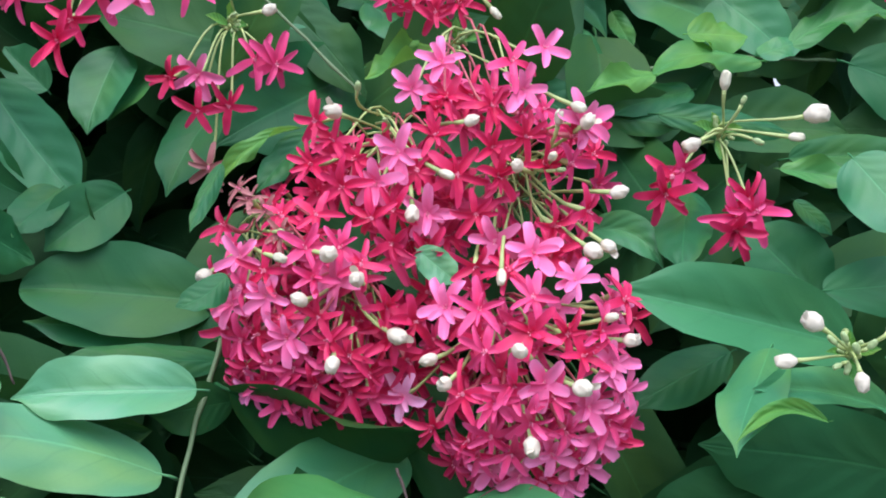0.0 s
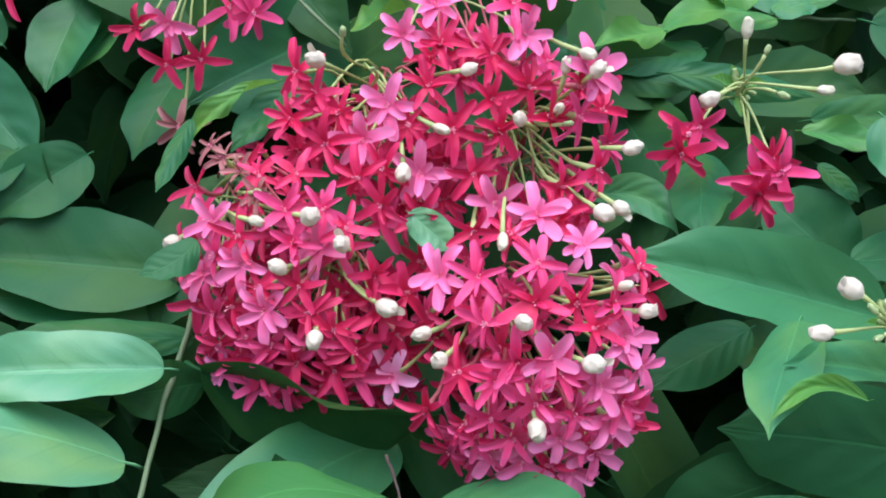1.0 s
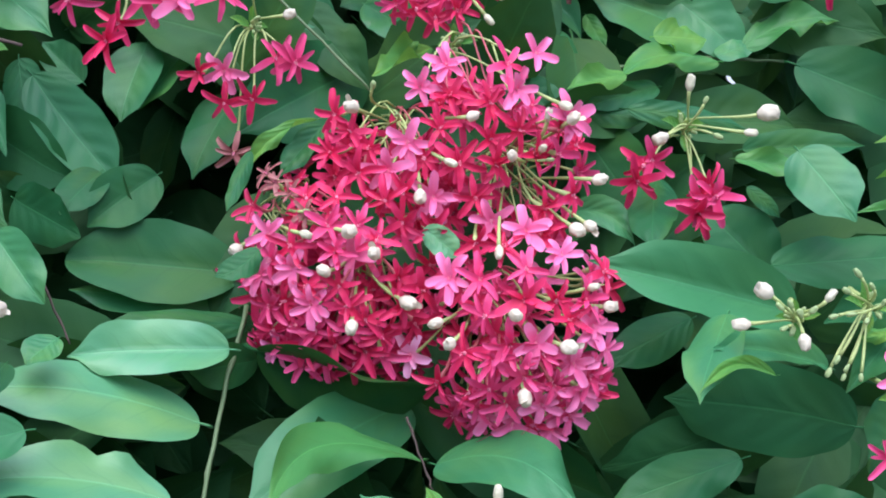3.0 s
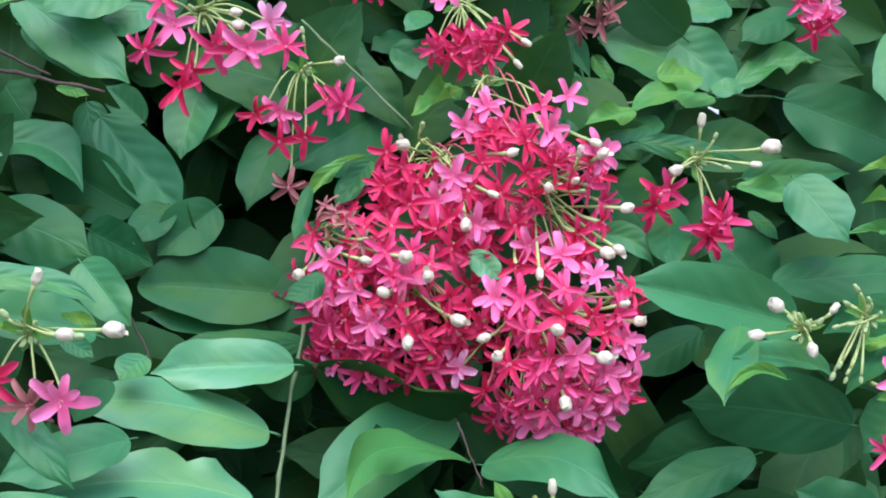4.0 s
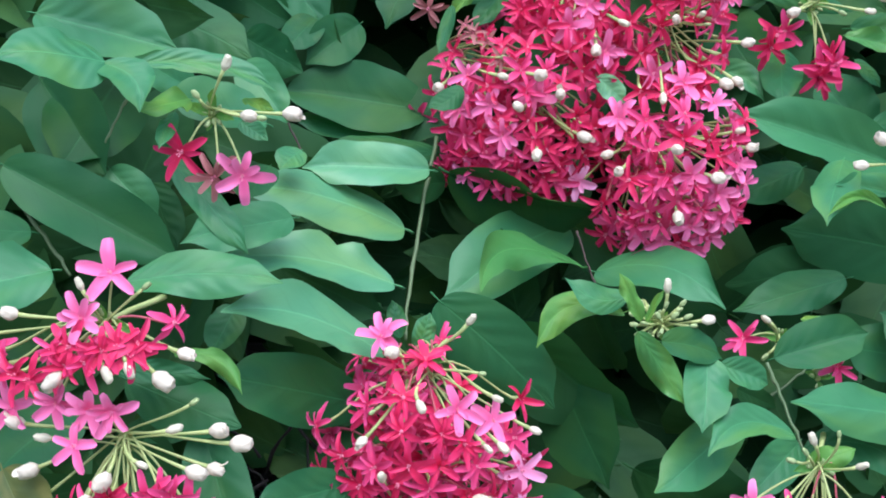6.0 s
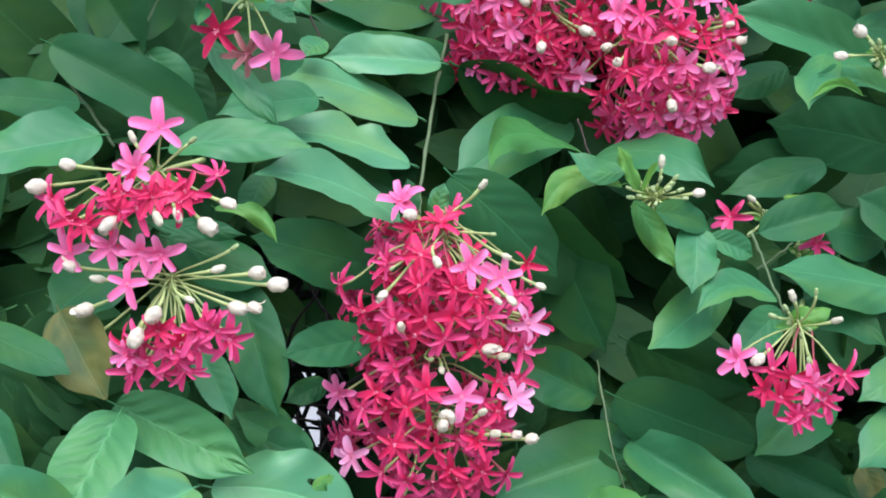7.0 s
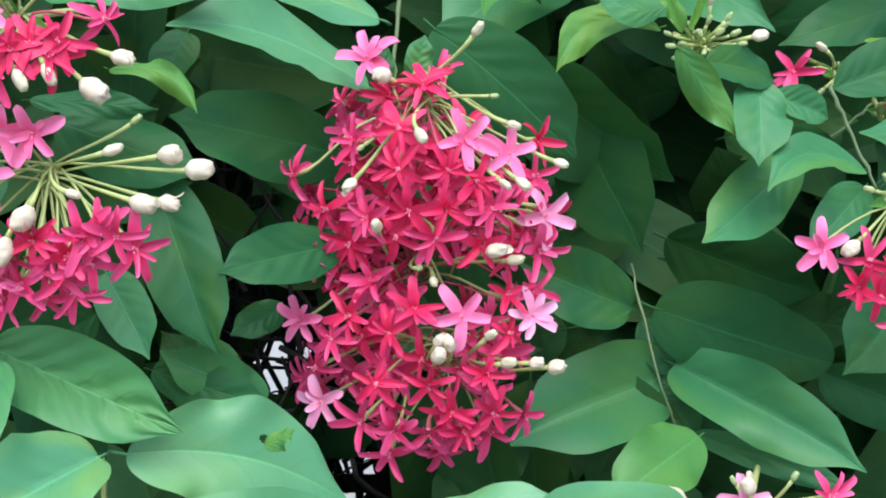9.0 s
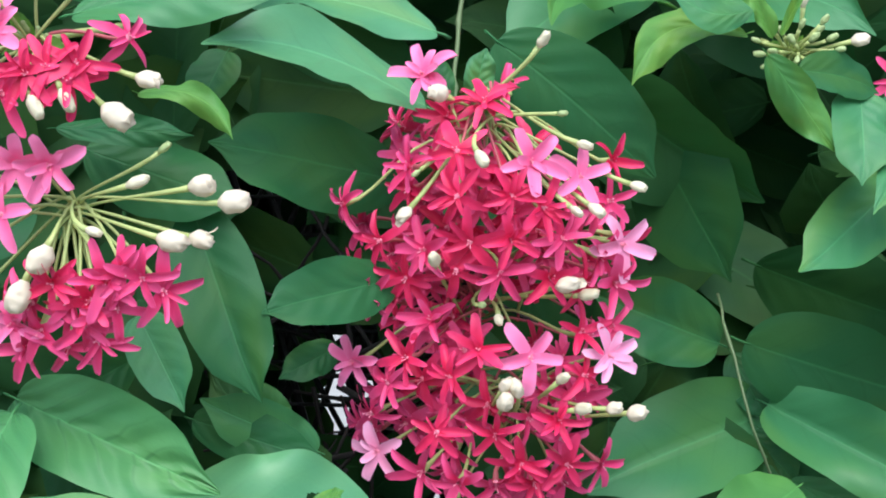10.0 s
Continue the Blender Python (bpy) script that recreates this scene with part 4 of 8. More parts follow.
leaf(shoot, (-0.196, 0.509, 1.420), (-0.252, 0.452, 1.408), 0.034, LIT_GREEN, (0.05, -0.92, 0.40))
leaf(shoot, (-0.229, 0.554, 1.390), (-0.143, 0.562, 1.349), 0.045, SHADE_GREEN, (0.00, -1.00, 0.02))
leaf(shoot, (-0.206, 0.573, 1.462), (-0.217, 0.553, 1.450), 0.021, LIT_GREEN, (0.00, -0.92, 0.40))
leaf(shoot, (-0.255, 0.597, 1.522), (-0.219, 0.585, 1.481), 0.031, LIT_GREEN, (0.10, -0.95, 0.30))
leaf(shoot, (-0.218, 0.534, 1.452), (-0.225, 0.502, 1.431), 0.022, MATURE, (0.10, -0.91, 0.40))
leaf(shoot, (-0.099, 0.614, 1.510), (-0.121, 0.599, 1.494), 0.017, MATURE, (0.10, -0.91, 0.40), bow=-0.1)
shoot = leafy_shoot((0.00, 0.64, 1.40))
leaf(shoot, (-0.021, 0.675, 1.409), (-0.105, 0.591, 1.356), 0.056, LIT_GREEN, (0.10, -0.91, 0.40), bow=0.05)
leaf(shoot, (-0.007, 0.630, 1.382), (-0.073, 0.530, 1.373), 0.029, FRESH, (0.10, -0.79, 0.60), bow=0.25)
leaf(shoot, (0.002, 0.633, 1.379), (0.089, 0.572, 1.365), 0.039, LIT_GREEN, (-0.05, -0.83, 0.55), bow=-0.16)
leaf(shoot, (-0.019, 0.696, 1.409), (0.107, 0.700, 1.343), 0.062, SHADE_GREEN, (0.00, -0.98, -0.18))
leaf(shoot, (0.022, 0.511, 1.380), (-0.019, 0.499, 1.391), 0.019, LIT_GREEN, (0.10, -0.86, 0.50), bow=-0.2)
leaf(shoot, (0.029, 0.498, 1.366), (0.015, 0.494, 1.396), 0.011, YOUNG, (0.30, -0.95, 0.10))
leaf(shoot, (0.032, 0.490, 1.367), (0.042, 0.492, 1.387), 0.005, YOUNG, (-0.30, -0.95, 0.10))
leaf(shoot, (-0.110, 0.645, 1.447), (0.006, 0.661, 1.422), 0.069, SHADE_GREEN, (0.00, -0.63, -0.78))
leaf(shoot, (-0.003, 0.637, 1.521), (0.018, 0.639, 1.503), 0.018, SKY_LIT, (0.10, -0.95, 0.30))
shoot = leafy_shoot((0.16, 0.72, 1.44))
leaf(shoot, (0.183, 0.646, 1.381), (0.101, 0.623, 1.355), 0.031, MATURE, (0.05, -0.89, 0.45))
leaf(shoot, (0.182, 0.707, 1.386), (0.102, 0.678, 1.368), 0.040, SHADE_GREEN, (0.00, -0.99, -0.13))
leaf(shoot, (0.261, 0.701, 1.391), (0.140, 0.681, 1.412), 0.061, MATURE, (0.00, -0.97, -0.23), bow=0.04)
leaf(shoot, (0.079, 0.713, 1.529), (0.124, 0.692, 1.507), 0.022, LIT_GREEN, (-0.10, -0.86, 0.50), bow=-0.2)
leaf(shoot, (0.218, 0.761, 1.484), (0.174, 0.772, 1.530), 0.049, MATURE, (0.10, -0.95, 0.30))
leaf(shoot, (0.225, 0.705, 1.463), (0.094, 0.647, 1.498), 0.048, LIT_GREEN, (-0.05, -0.94, 0.35), fold=0.35)
leaf(shoot, (0.162, 0.728, 1.458), (0.105, 0.685, 1.432), 0.031, MATURE, (0.00, -0.95, 0.30))
leaf(shoot, (0.176, 0.647, 1.467), (0.152, 0.571, 1.426), 0.032, LIT_GREEN, (-0.30, -0.89, 0.35))
leaf(shoot, (0.234, 0.647, 1.435), (0.163, 0.606, 1.451), 0.024, LIT_GREEN, (0.00, -0.80, 0.60), bow=0.05)
leaf(shoot, (0.197, 0.603, 1.436), (0.153, 0.573, 1.430), 0.008, YOUNG, (0.00, -0.95, 0.30), bow=0.2)
shoot = leafy_shoot((0.28, 0.76, 1.45))
leaf(shoot, (0.215, 0.733, 1.492), (0.330, 0.770, 1.496), 0.040, MATURE, (0.00, -0.87, 0.50))
leaf(shoot, (0.315, 0.746, 1.474), (0.239, 0.689, 1.458), 0.029, MATURE, (0.00, -0.92, 0.40))
leaf(shoot, (0.299, 0.714, 1.462), (0.246, 0.656, 1.419), 0.026, MATURE, (0.00, -0.92, 0.40))
leaf(shoot, (0.291, 0.687, 1.452), (0.255, 0.662, 1.451), 0.010, YOUNG, (0.00, -0.87, 0.50))
leaf(shoot, (0.304, 0.723, 1.404), (0.267, 0.696, 1.372), 0.044, MATURE, (0.00, -1.00, -0.08))
shoot = leafy_shoot((-0.30, 0.66, 1.61))
leaf(shoot, (-0.273, 0.692, 1.627), (-0.211, 0.687, 1.552), 0.043, LIT_GREEN, (0.15, -0.85, 0.50), bow=0.03, fold=0.3)
leaf(shoot, (-0.287, 0.701, 1.640), (-0.274, 0.687, 1.590), 0.030, LIT_GREEN, (0.00, -0.95, 0.30))
leaf(shoot, (-0.250, 0.720, 1.625), (-0.279, 0.720, 1.653), 0.026, LIT_GREEN, (0.00, -0.87, 0.50))
leaf(shoot, (-0.340, 0.635, 1.603), (-0.272, 0.650, 1.572), 0.041, LIT_GREEN, (0.10, -0.71, 0.70), bow=-0.28)
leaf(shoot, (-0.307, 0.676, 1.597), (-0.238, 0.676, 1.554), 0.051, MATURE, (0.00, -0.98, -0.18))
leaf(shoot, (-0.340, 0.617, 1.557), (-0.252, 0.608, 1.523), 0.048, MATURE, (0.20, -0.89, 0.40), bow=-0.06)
leaf(shoot, (-0.378, 0.528, 1.548), (-0.282, 0.527, 1.524), 0.049, LIT_GREEN, (0.10, -0.86, 0.50))
leaf(shoot, (-0.272, 0.659, 1.544), (-0.223, 0.649, 1.520), 0.038, MATURE, (0.00, -1.00, -0.08))
leaf(shoot, (-0.312, 0.650, 1.688), (-0.246, 0.653, 1.653), 0.031, LIT_GREEN, (0.10, -0.91, 0.40))
leaf(shoot, (-0.279, 0.625, 1.641), (-0.255, 0.621, 1.634), 0.009, YOUNG, (0.00, -0.87, 0.50))
leaf(shoot, (-0.312, 0.639, 1.709), (-0.228, 0.626, 1.642), 0.042, LIT_GREEN, (0.10, -0.93, 0.35))
leaf(shoot, (-0.328, 0.559, 1.676), (-0.302, 0.555, 1.664), 0.013, YOUNG, (0.00, -0.87, 0.50))
leaf(shoot, (-0.337, 0.538, 1.657), (-0.311, 0.536, 1.651), 0.007, YOUNG, (0.00, -0.87, 0.50))
leaf(shoot, (-0.382, 0.630, 1.658), (-0.338, 0.611, 1.616), 0.032, LIT_GREEN, (0.10, -0.93, 0.35))
leaf(shoot, (-0.369, 0.653, 1.678), (-0.339, 0.641, 1.641), 0.025, MATURE, (0.10, -0.99, -0.08))
leaf(shoot, (-0.342, 0.677, 1.659), (-0.315, 0.663, 1.623), 0.035, MATURE, (0.10, -0.99, -0.08))
leaf(shoot, (-0.350, 0.488, 1.621), (-0.320, 0.450, 1.570), 0.019, YOUNG, (0.20, -0.89, 0.40))
leaf(shoot, (-0.360, 0.500, 1.609), (-0.307, 0.495, 1.594), 0.024, LIT_GREEN, (0.10, -0.86, 0.50))
leaf(shoot, (-0.340, 0.523, 1.622), (-0.305, 0.510, 1.606), 0.016, YOUNG, (0.10, -0.86, 0.50))
leaf(shoot, (-0.358, 0.554, 1.594), (-0.321, 0.542, 1.552), 0.010, FRESH, (0.20, -0.89, 0.40), bow=-0.1)
shoot = leafy_shoot((-0.15, 0.75, 1.59))
leaf(shoot, (-0.213, 0.747, 1.655), (-0.221, 0.710, 1.596), 0.039, LIT_GREEN, (0.10, -0.86, 0.50))
leaf(shoot, (-0.181, 0.773, 1.665), (-0.214, 0.727, 1.606), 0.040, LIT_GREEN, (-0.10, -0.91, 0.40))
leaf(shoot, (-0.221, 0.676, 1.561), (-0.237, 0.648, 1.533), 0.029, MATURE, (0.10, -0.97, 0.20))
leaf(shoot, (-0.190, 0.697, 1.559), (-0.225, 0.661, 1.526), 0.039, MATURE, (0.00, -1.00, -0.08))
leaf(shoot, (-0.091, 0.774, 1.652), (-0.122, 0.766, 1.662), 0.025, LIT_GREEN, (0.00, -0.92, 0.40))
leaf(shoot, (-0.067, 0.789, 1.639), (-0.142, 0.718, 1.588), 0.067, MATURE, (0.00, -0.99, -0.13))
leaf(shoot, (-0.155, 0.766, 1.619), (-0.171, 0.714, 1.557), 0.041, MATURE, (-0.10, -0.99, -0.13))
leaf(shoot, (-0.111, 0.643, 1.570), (-0.116, 0.607, 1.533), 0.010, MATURE, (0.20, -0.93, 0.30))
leaf(shoot, (-0.076, 0.676, 1.591), (-0.115, 0.646, 1.554), 0.009, YOUNG, (0.10, -0.86, 0.50), bow=0.15)
leaf(shoot, (-0.074, 0.686, 1.588), (-0.098, 0.662, 1.554), 0.019, MATURE, (0.10, -0.89, 0.45))
shoot = leafy_shoot((0.00, 0.83, 1.63))
leaf(shoot, (-0.073, 0.838, 1.693), (-0.030, 0.824, 1.666), 0.036, LIT_GREEN, (0.00, -0.95, 0.30))
leaf(shoot, (-0.013, 0.763, 1.647), (-0.047, 0.720, 1.622), 0.019, YOUNG, (0.00, -0.87, 0.50))
leaf(shoot, (-0.028, 0.746, 1.644), (-0.020, 0.752, 1.650), 0.007, YOUNG, (0.00, -0.92, 0.40))
leaf(shoot, (0.025, 0.872, 1.681), (0.089, 0.855, 1.624), 0.056, LIT_GREEN, (-0.10, -0.96, 0.25))
leaf(shoot, (0.037, 0.806, 1.627), (0.084, 0.802, 1.596), 0.032, MATURE, (-0.10, -0.95, 0.30))
leaf(shoot, (0.004, 0.672, 1.577), (0.011, 0.670, 1.564), 0.009, MATURE, (0.10, -0.95, 0.30))
shoot = leafy_shoot((0.16, 0.87, 1.61))
leaf(shoot, (0.162, 0.907, 1.705), (0.218, 0.897, 1.649), 0.050, LIT_GREEN, (-0.10, -0.89, 0.45))
leaf(shoot, (0.147, 0.854, 1.663), (0.188, 0.870, 1.661), 0.030, YOUNG, (0.00, -0.87, 0.50))
leaf(shoot, (0.196, 0.878, 1.650), (0.227, 0.895, 1.661), 0.020, LIT_GREEN, (0.00, -0.87, 0.50))
leaf(shoot, (0.123, 0.801, 1.629), (0.082, 0.770, 1.617), 0.018, YOUNG, (0.00, -0.87, 0.50))
leaf(shoot, (0.196, 0.866, 1.644), (0.119, 0.808, 1.626), 0.025, FRESH, (0.00, -0.84, 0.55), bow=0.15)
leaf(shoot, (0.148, 0.838, 1.623), (0.094, 0.800, 1.605), 0.023, MATURE, (0.00, -0.95, 0.30))
leaf(shoot, (0.125, 0.802, 1.604), (0.211, 0.820, 1.589), 0.021, MATURE, (0.00, -0.92, 0.40))
leaf(shoot, (0.087, 0.807, 1.606), (0.139, 0.813, 1.595), 0.021, MATURE, (0.00, -0.95, 0.30))
leaf(shoot, (0.141, 0.737, 1.551), (0.132, 0.665, 1.507), 0.032, MATURE, (-0.10, -0.95, 0.30))
leaf(shoot, (0.091, 0.823, 1.592), (0.134, 0.784, 1.527), 0.058, SHADE_GREEN, (0.00, -0.99, -0.13))
leaf(shoot, (0.197, 0.775, 1.565), (0.245, 0.780, 1.555), 0.018, FRESH, (0.00, -0.87, 0.50))
leaf(shoot, (0.203, 0.759, 1.545), (0.225, 0.760, 1.524), 0.012, MATURE, (0.00, -0.92, 0.40))
leaf(shoot, (0.096, 0.883, 1.686), (0.110, 0.866, 1.655), 0.015, FRESH, (0.00, -0.95, 0.30))
shoot = leafy_shoot((0.29, 0.89, 1.60))
leaf(shoot, (0.222, 0.934, 1.690), (0.276, 0.936, 1.663), 0.041, MATURE, (0.00, -0.92, 0.40))
leaf(shoot, (0.218, 0.890, 1.657), (0.295, 0.910, 1.681), 0.027, FRESH, (0.00, -0.84, 0.55), bow=-0.1)
leaf(shoot, (0.234, 0.741, 1.568), (0.265, 0.714, 1.520), 0.043, LIT_GREEN, (-0.05, -0.97, 0.25))
leaf(shoot, (0.204, 0.790, 1.572), (0.295, 0.818, 1.574), 0.026, MATURE, (0.00, -0.87, 0.50))
leaf(shoot, (0.258, 0.890, 1.643), (0.367, 0.894, 1.593), 0.061, MATURE, (0.00, -0.97, 0.25))
leaf(shoot, (0.362, 0.907, 1.704), (0.333, 0.846, 1.631), 0.034, LIT_GREEN, (0.00, -0.92, 0.40))
leaf(shoot, (0.345, 0.820, 1.555), (0.294, 0.788, 1.550), 0.013, YOUNG, (0.00, -0.87, 0.50))
leaf(shoot, (0.349, 0.830, 1.577), (0.299, 0.810, 1.576), 0.013, YOUNG, (0.00, -0.87, 0.50))
leaf(shoot, (0.341, 0.808, 1.527), (0.280, 0.783, 1.527), 0.012, FRESH, (0.00, -0.87, 0.50))
shoot = leafy_shoot((-0.28, 0.64, 1.69))
leaf(shoot, (-0.233, 0.640, 1.709), (-0.280, 0.604, 1.691), 0.042, LIT_GREEN, (0.00, -0.87, 0.50))
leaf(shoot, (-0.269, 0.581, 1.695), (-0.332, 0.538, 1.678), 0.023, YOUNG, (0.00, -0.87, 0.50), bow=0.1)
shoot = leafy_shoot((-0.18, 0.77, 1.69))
leaf(shoot, (-0.093, 0.813, 1.675), (-0.135, 0.796, 1.699), 0.034, LIT_GREEN, (0.00, -0.95, 0.30))
leaf(shoot, (-0.224, 0.661, 1.701), (-0.248, 0.631, 1.675), 0.030, LIT_GREEN, (0.10, -0.89, 0.45))
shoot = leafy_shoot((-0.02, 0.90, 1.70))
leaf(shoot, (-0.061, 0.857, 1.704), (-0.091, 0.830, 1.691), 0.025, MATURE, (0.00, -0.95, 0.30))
leaf(shoot, (0.037, 0.887, 1.705), (0.092, 0.873, 1.666), 0.027, LIT_GREEN, (-0.10, -0.86, 0.50), bow=-0.2)
leaf(shoot, (-0.042, 0.831, 1.720), (-0.059, 0.807, 1.701), 0.020, LIT_GREEN, (0.00, -0.92, 0.40))
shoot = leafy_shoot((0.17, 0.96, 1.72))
leaf(shoot, (0.187, 0.903, 1.670), (0.100, 0.881, 1.702), 0.057, LIT_GREEN, (0.10, -0.86, 0.50))
leaf(shoot, (0.136, 0.926, 1.754), (0.183, 0.920, 1.716), 0.051, LIT_GREEN, (0.00, -0.87, 0.50))
leaf(shoot, (0.220, 0.932, 1.734), (0.173, 0.907, 1.720), 0.034, LIT_GREEN, (0.00, -0.87, 0.50))
shoot = leafy_shoot((0.25, 0.96, 1.71))
leaf(shoot, (0.280, 0.933, 1.726), (0.223, 0.887, 1.694), 0.035, MATURE, (0.00, -0.92, 0.40))

# ---- flowers, cluster by cluster ----

cluster = flower_cluster((0.008, 0.723, 1.643), "large dense cluster of pink and red star flowers on the vine", 0.6)
flower(cluster, (-0.120, 0.729, 1.531), (-0.101, 0.643, 1.556), (-0.40, -0.75, 0.53), FADED, size=0.010)
flower(cluster, (-0.120, 0.729, 1.531), (-0.095, 0.643, 1.550), (-0.24, -0.87, 0.43), FADED, size=0.010)
flower(cluster, (-0.120, 0.729, 1.531), (-0.084, 0.635, 1.543), (0.01, -0.94, 0.34), FADED, size=0.010)
flower(cluster, (-0.120, 0.729, 1.531), (-0.072, 0.624, 1.531), (-0.16, -0.98, 0.15), FADED, size=0.010)
flower(cluster, (0.008, 0.723, 1.643), (0.065, 0.643, 1.624), (0.45, -0.86, 0.23), PINK, turn=-32)
flower(cluster, (0.008, 0.723, 1.643), (0.011, 0.643, 1.619), (0.23, -0.91, 0.35), PINK, turn=-8)
flower(cluster, (0.008, 0.723, 1.643), (-0.005, 0.643, 1.606), (0.16, -0.98, 0.10), PINK, turn=25)
flower(cluster, (0.008, 0.723, 1.643), (0.053, 0.643, 1.603), (0.39, -0.91, 0.14), PINK, turn=10)
flower(cluster, (0.008, 0.723, 1.643), (0.013, 0.643, 1.600), (0.19, -0.93, 0.32), RED)
flower(cluster, (-0.034, 0.723, 1.588), (0.007, 0.643, 1.581), (0.17, -0.96, 0.21), RED)
flower(cluster, (0.008, 0.723, 1.643), (0.048, 0.643, 1.618), (0.49, -0.82, 0.30), ROSE)
flower(cluster, (0.008, 0.723, 1.643), (0.037, 0.643, 1.595), (0.39, -0.91, 0.13), RED)
flower(cluster, (-0.034, 0.723, 1.588), (-0.057, 0.643, 1.591), (-0.21, -0.98, -0.06), RED, turn=0)
flower(cluster, (-0.034, 0.723, 1.588), (-0.013, 0.643, 1.573), (-0.02, -1.00, -0.09), PINK, turn=20)
flower(cluster, (-0.034, 0.723, 1.588), (-0.060, 0.643, 1.568), (-0.36, -0.93, 0.09), RED)
flower(cluster, (-0.034, 0.723, 1.588), (-0.036, 0.643, 1.570), (-0.25, -0.97, 0.04), RED, turn=30)
flower(cluster, (-0.034, 0.723, 1.588), (-0.025, 0.643, 1.557), (-0.10, -0.99, -0.12), PINK, turn=0)
flower(cluster, (-0.034, 0.723, 1.588), (-0.042, 0.638, 1.555), (-0.09, -0.99, -0.13), RED)
flower(cluster, (0.037, 0.733, 1.557), (0.039, 0.643, 1.559), (0.56, -0.80, -0.23), RED, turn=0)
flower(cluster, (0.037, 0.733, 1.557), (0.037, 0.643, 1.574), (0.26, -0.95, -0.17), RED)
flower(cluster, (0.037, 0.733, 1.557), (0.054, 0.643, 1.579), (0.59, -0.80, -0.15), RED)
flower(cluster, (0.037, 0.733, 1.557), (0.077, 0.643, 1.564), (0.80, -0.56, -0.21), ROSE)
flower(cluster, (0.037, 0.733, 1.557), (0.084, 0.643, 1.585), (0.51, -0.86, -0.03), PINK)
flower(cluster, (0.037, 0.733, 1.557), (0.078, 0.643, 1.578), (0.88, -0.46, -0.13), RED)
flower(cluster, (-0.120, 0.729, 1.531), (-0.054, 0.626, 1.540), (0.09, -0.95, 0.30), RED)
flower(cluster, (-0.120, 0.729, 1.531), (-0.073, 0.628, 1.540), (-0.10, -0.83, 0.54), RED)
flower(cluster, (-0.034, 0.723, 1.588), (-0.025, 0.629, 1.538), (-0.33, -0.93, -0.17), RED)
flower(cluster, (-0.034, 0.723, 1.588), (-0.003, 0.643, 1.563), (-0.04, -1.00, 0.01), RED)
flower(cluster, (-0.034, 0.723, 1.588), (0.002, 0.643, 1.540), (0.13, -0.96, -0.22), PINK, turn=8)
flower(cluster, (0.037, 0.733, 1.557), (0.027, 0.643, 1.539), (0.34, -0.89, -0.24), RED)
flower(cluster, (-0.052, 0.717, 1.496), (0.002, 0.643, 1.521), (0.17, -0.90, -0.27), RED)
flower(cluster, (-0.120, 0.729, 1.531), (-0.097, 0.631, 1.519), (-0.13, -0.99, 0.05), PINK, turn=35)
flower(cluster, (-0.120, 0.729, 1.531), (-0.109, 0.643, 1.536), (-0.47, -0.75, 0.46), RED, turn=27)
flower(cluster, (-0.052, 0.717, 1.496), (-0.040, 0.618, 1.523), (0.39, -0.91, 0.11), ROSE)
flower(cluster, (-0.052, 0.717, 1.496), (-0.053, 0.615, 1.508), (0.04, -1.00, 0.09), ROSE, turn=24)
flower(cluster, (-0.120, 0.729, 1.531), (-0.080, 0.620, 1.499), (-0.03, -1.00, -0.04), PINK, turn=32)
flower(cluster, (-0.120, 0.729, 1.531), (-0.103, 0.633, 1.494), (-0.23, -0.97, 0.06), PINK)
flower(cluster, (-0.052, 0.717, 1.496), (-0.017, 0.622, 1.493), (0.39, -0.89, -0.22), RED, turn=50)
flower(cluster, (-0.052, 0.717, 1.496), (-0.069, 0.620, 1.477), (-0.06, -0.98, -0.17), PINK, turn=35)
flower(cluster, (-0.052, 0.717, 1.496), (-0.037, 0.622, 1.468), (0.17, -0.94, -0.24), RED, turn=-10)
flower(cluster, (-0.052, 0.717, 1.496), (-0.051, 0.615, 1.488), (-0.01, -0.99, -0.13), RED)
flower(cluster, (-0.052, 0.717, 1.496), (-0.029, 0.618, 1.514), (0.23, -0.93, 0.30), RED)
flower(cluster, (-0.052, 0.717, 1.496), (-0.014, 0.628, 1.525), (-0.21, -0.92, -0.24), RED)
flower(cluster, (0.037, 0.733, 1.557), (0.085, 0.643, 1.539), (0.80, -0.59, -0.15), RED, turn=60)
flower(cluster, (0.037, 0.733, 1.557), (0.037, 0.643, 1.525), (0.19, -0.95, -0.23), PINK, turn=60)
flower(cluster, (0.037, 0.733, 1.557), (0.058, 0.632, 1.518), (0.17, -0.94, 0.31), PINK, turn=0)
flower(cluster, (0.037, 0.733, 1.557), (0.028, 0.633, 1.512), (0.13, -0.84, -0.30), RED)
flower(cluster, (0.024, 0.711, 1.472), (0.014, 0.622, 1.491), (-0.12, -0.95, 0.28), PINK, turn=40)
flower(cluster, (0.024, 0.711, 1.472), (0.032, 0.615, 1.490), (0.09, -0.92, 0.38), ROSE)
flower(cluster, (0.024, 0.711, 1.472), (0.059, 0.616, 1.496), (0.03, -0.92, 0.38), ROSE, turn=20)
flower(cluster, (0.037, 0.733, 1.557), (0.079, 0.624, 1.504), (0.29, -0.88, 0.38), PINK, turn=27)
flower(cluster, (0.024, 0.711, 1.472), (0.103, 0.637, 1.493), (0.62, -0.63, 0.47), RED, turn=40)
flower(cluster, (0.024, 0.711, 1.472), (0.058, 0.609, 1.479), (0.01, -1.00, 0.06), RED, turn=30)
flower(cluster, (0.024, 0.711, 1.472), (0.035, 0.610, 1.470), (-0.16, -0.99, -0.06), ROSE, turn=10)
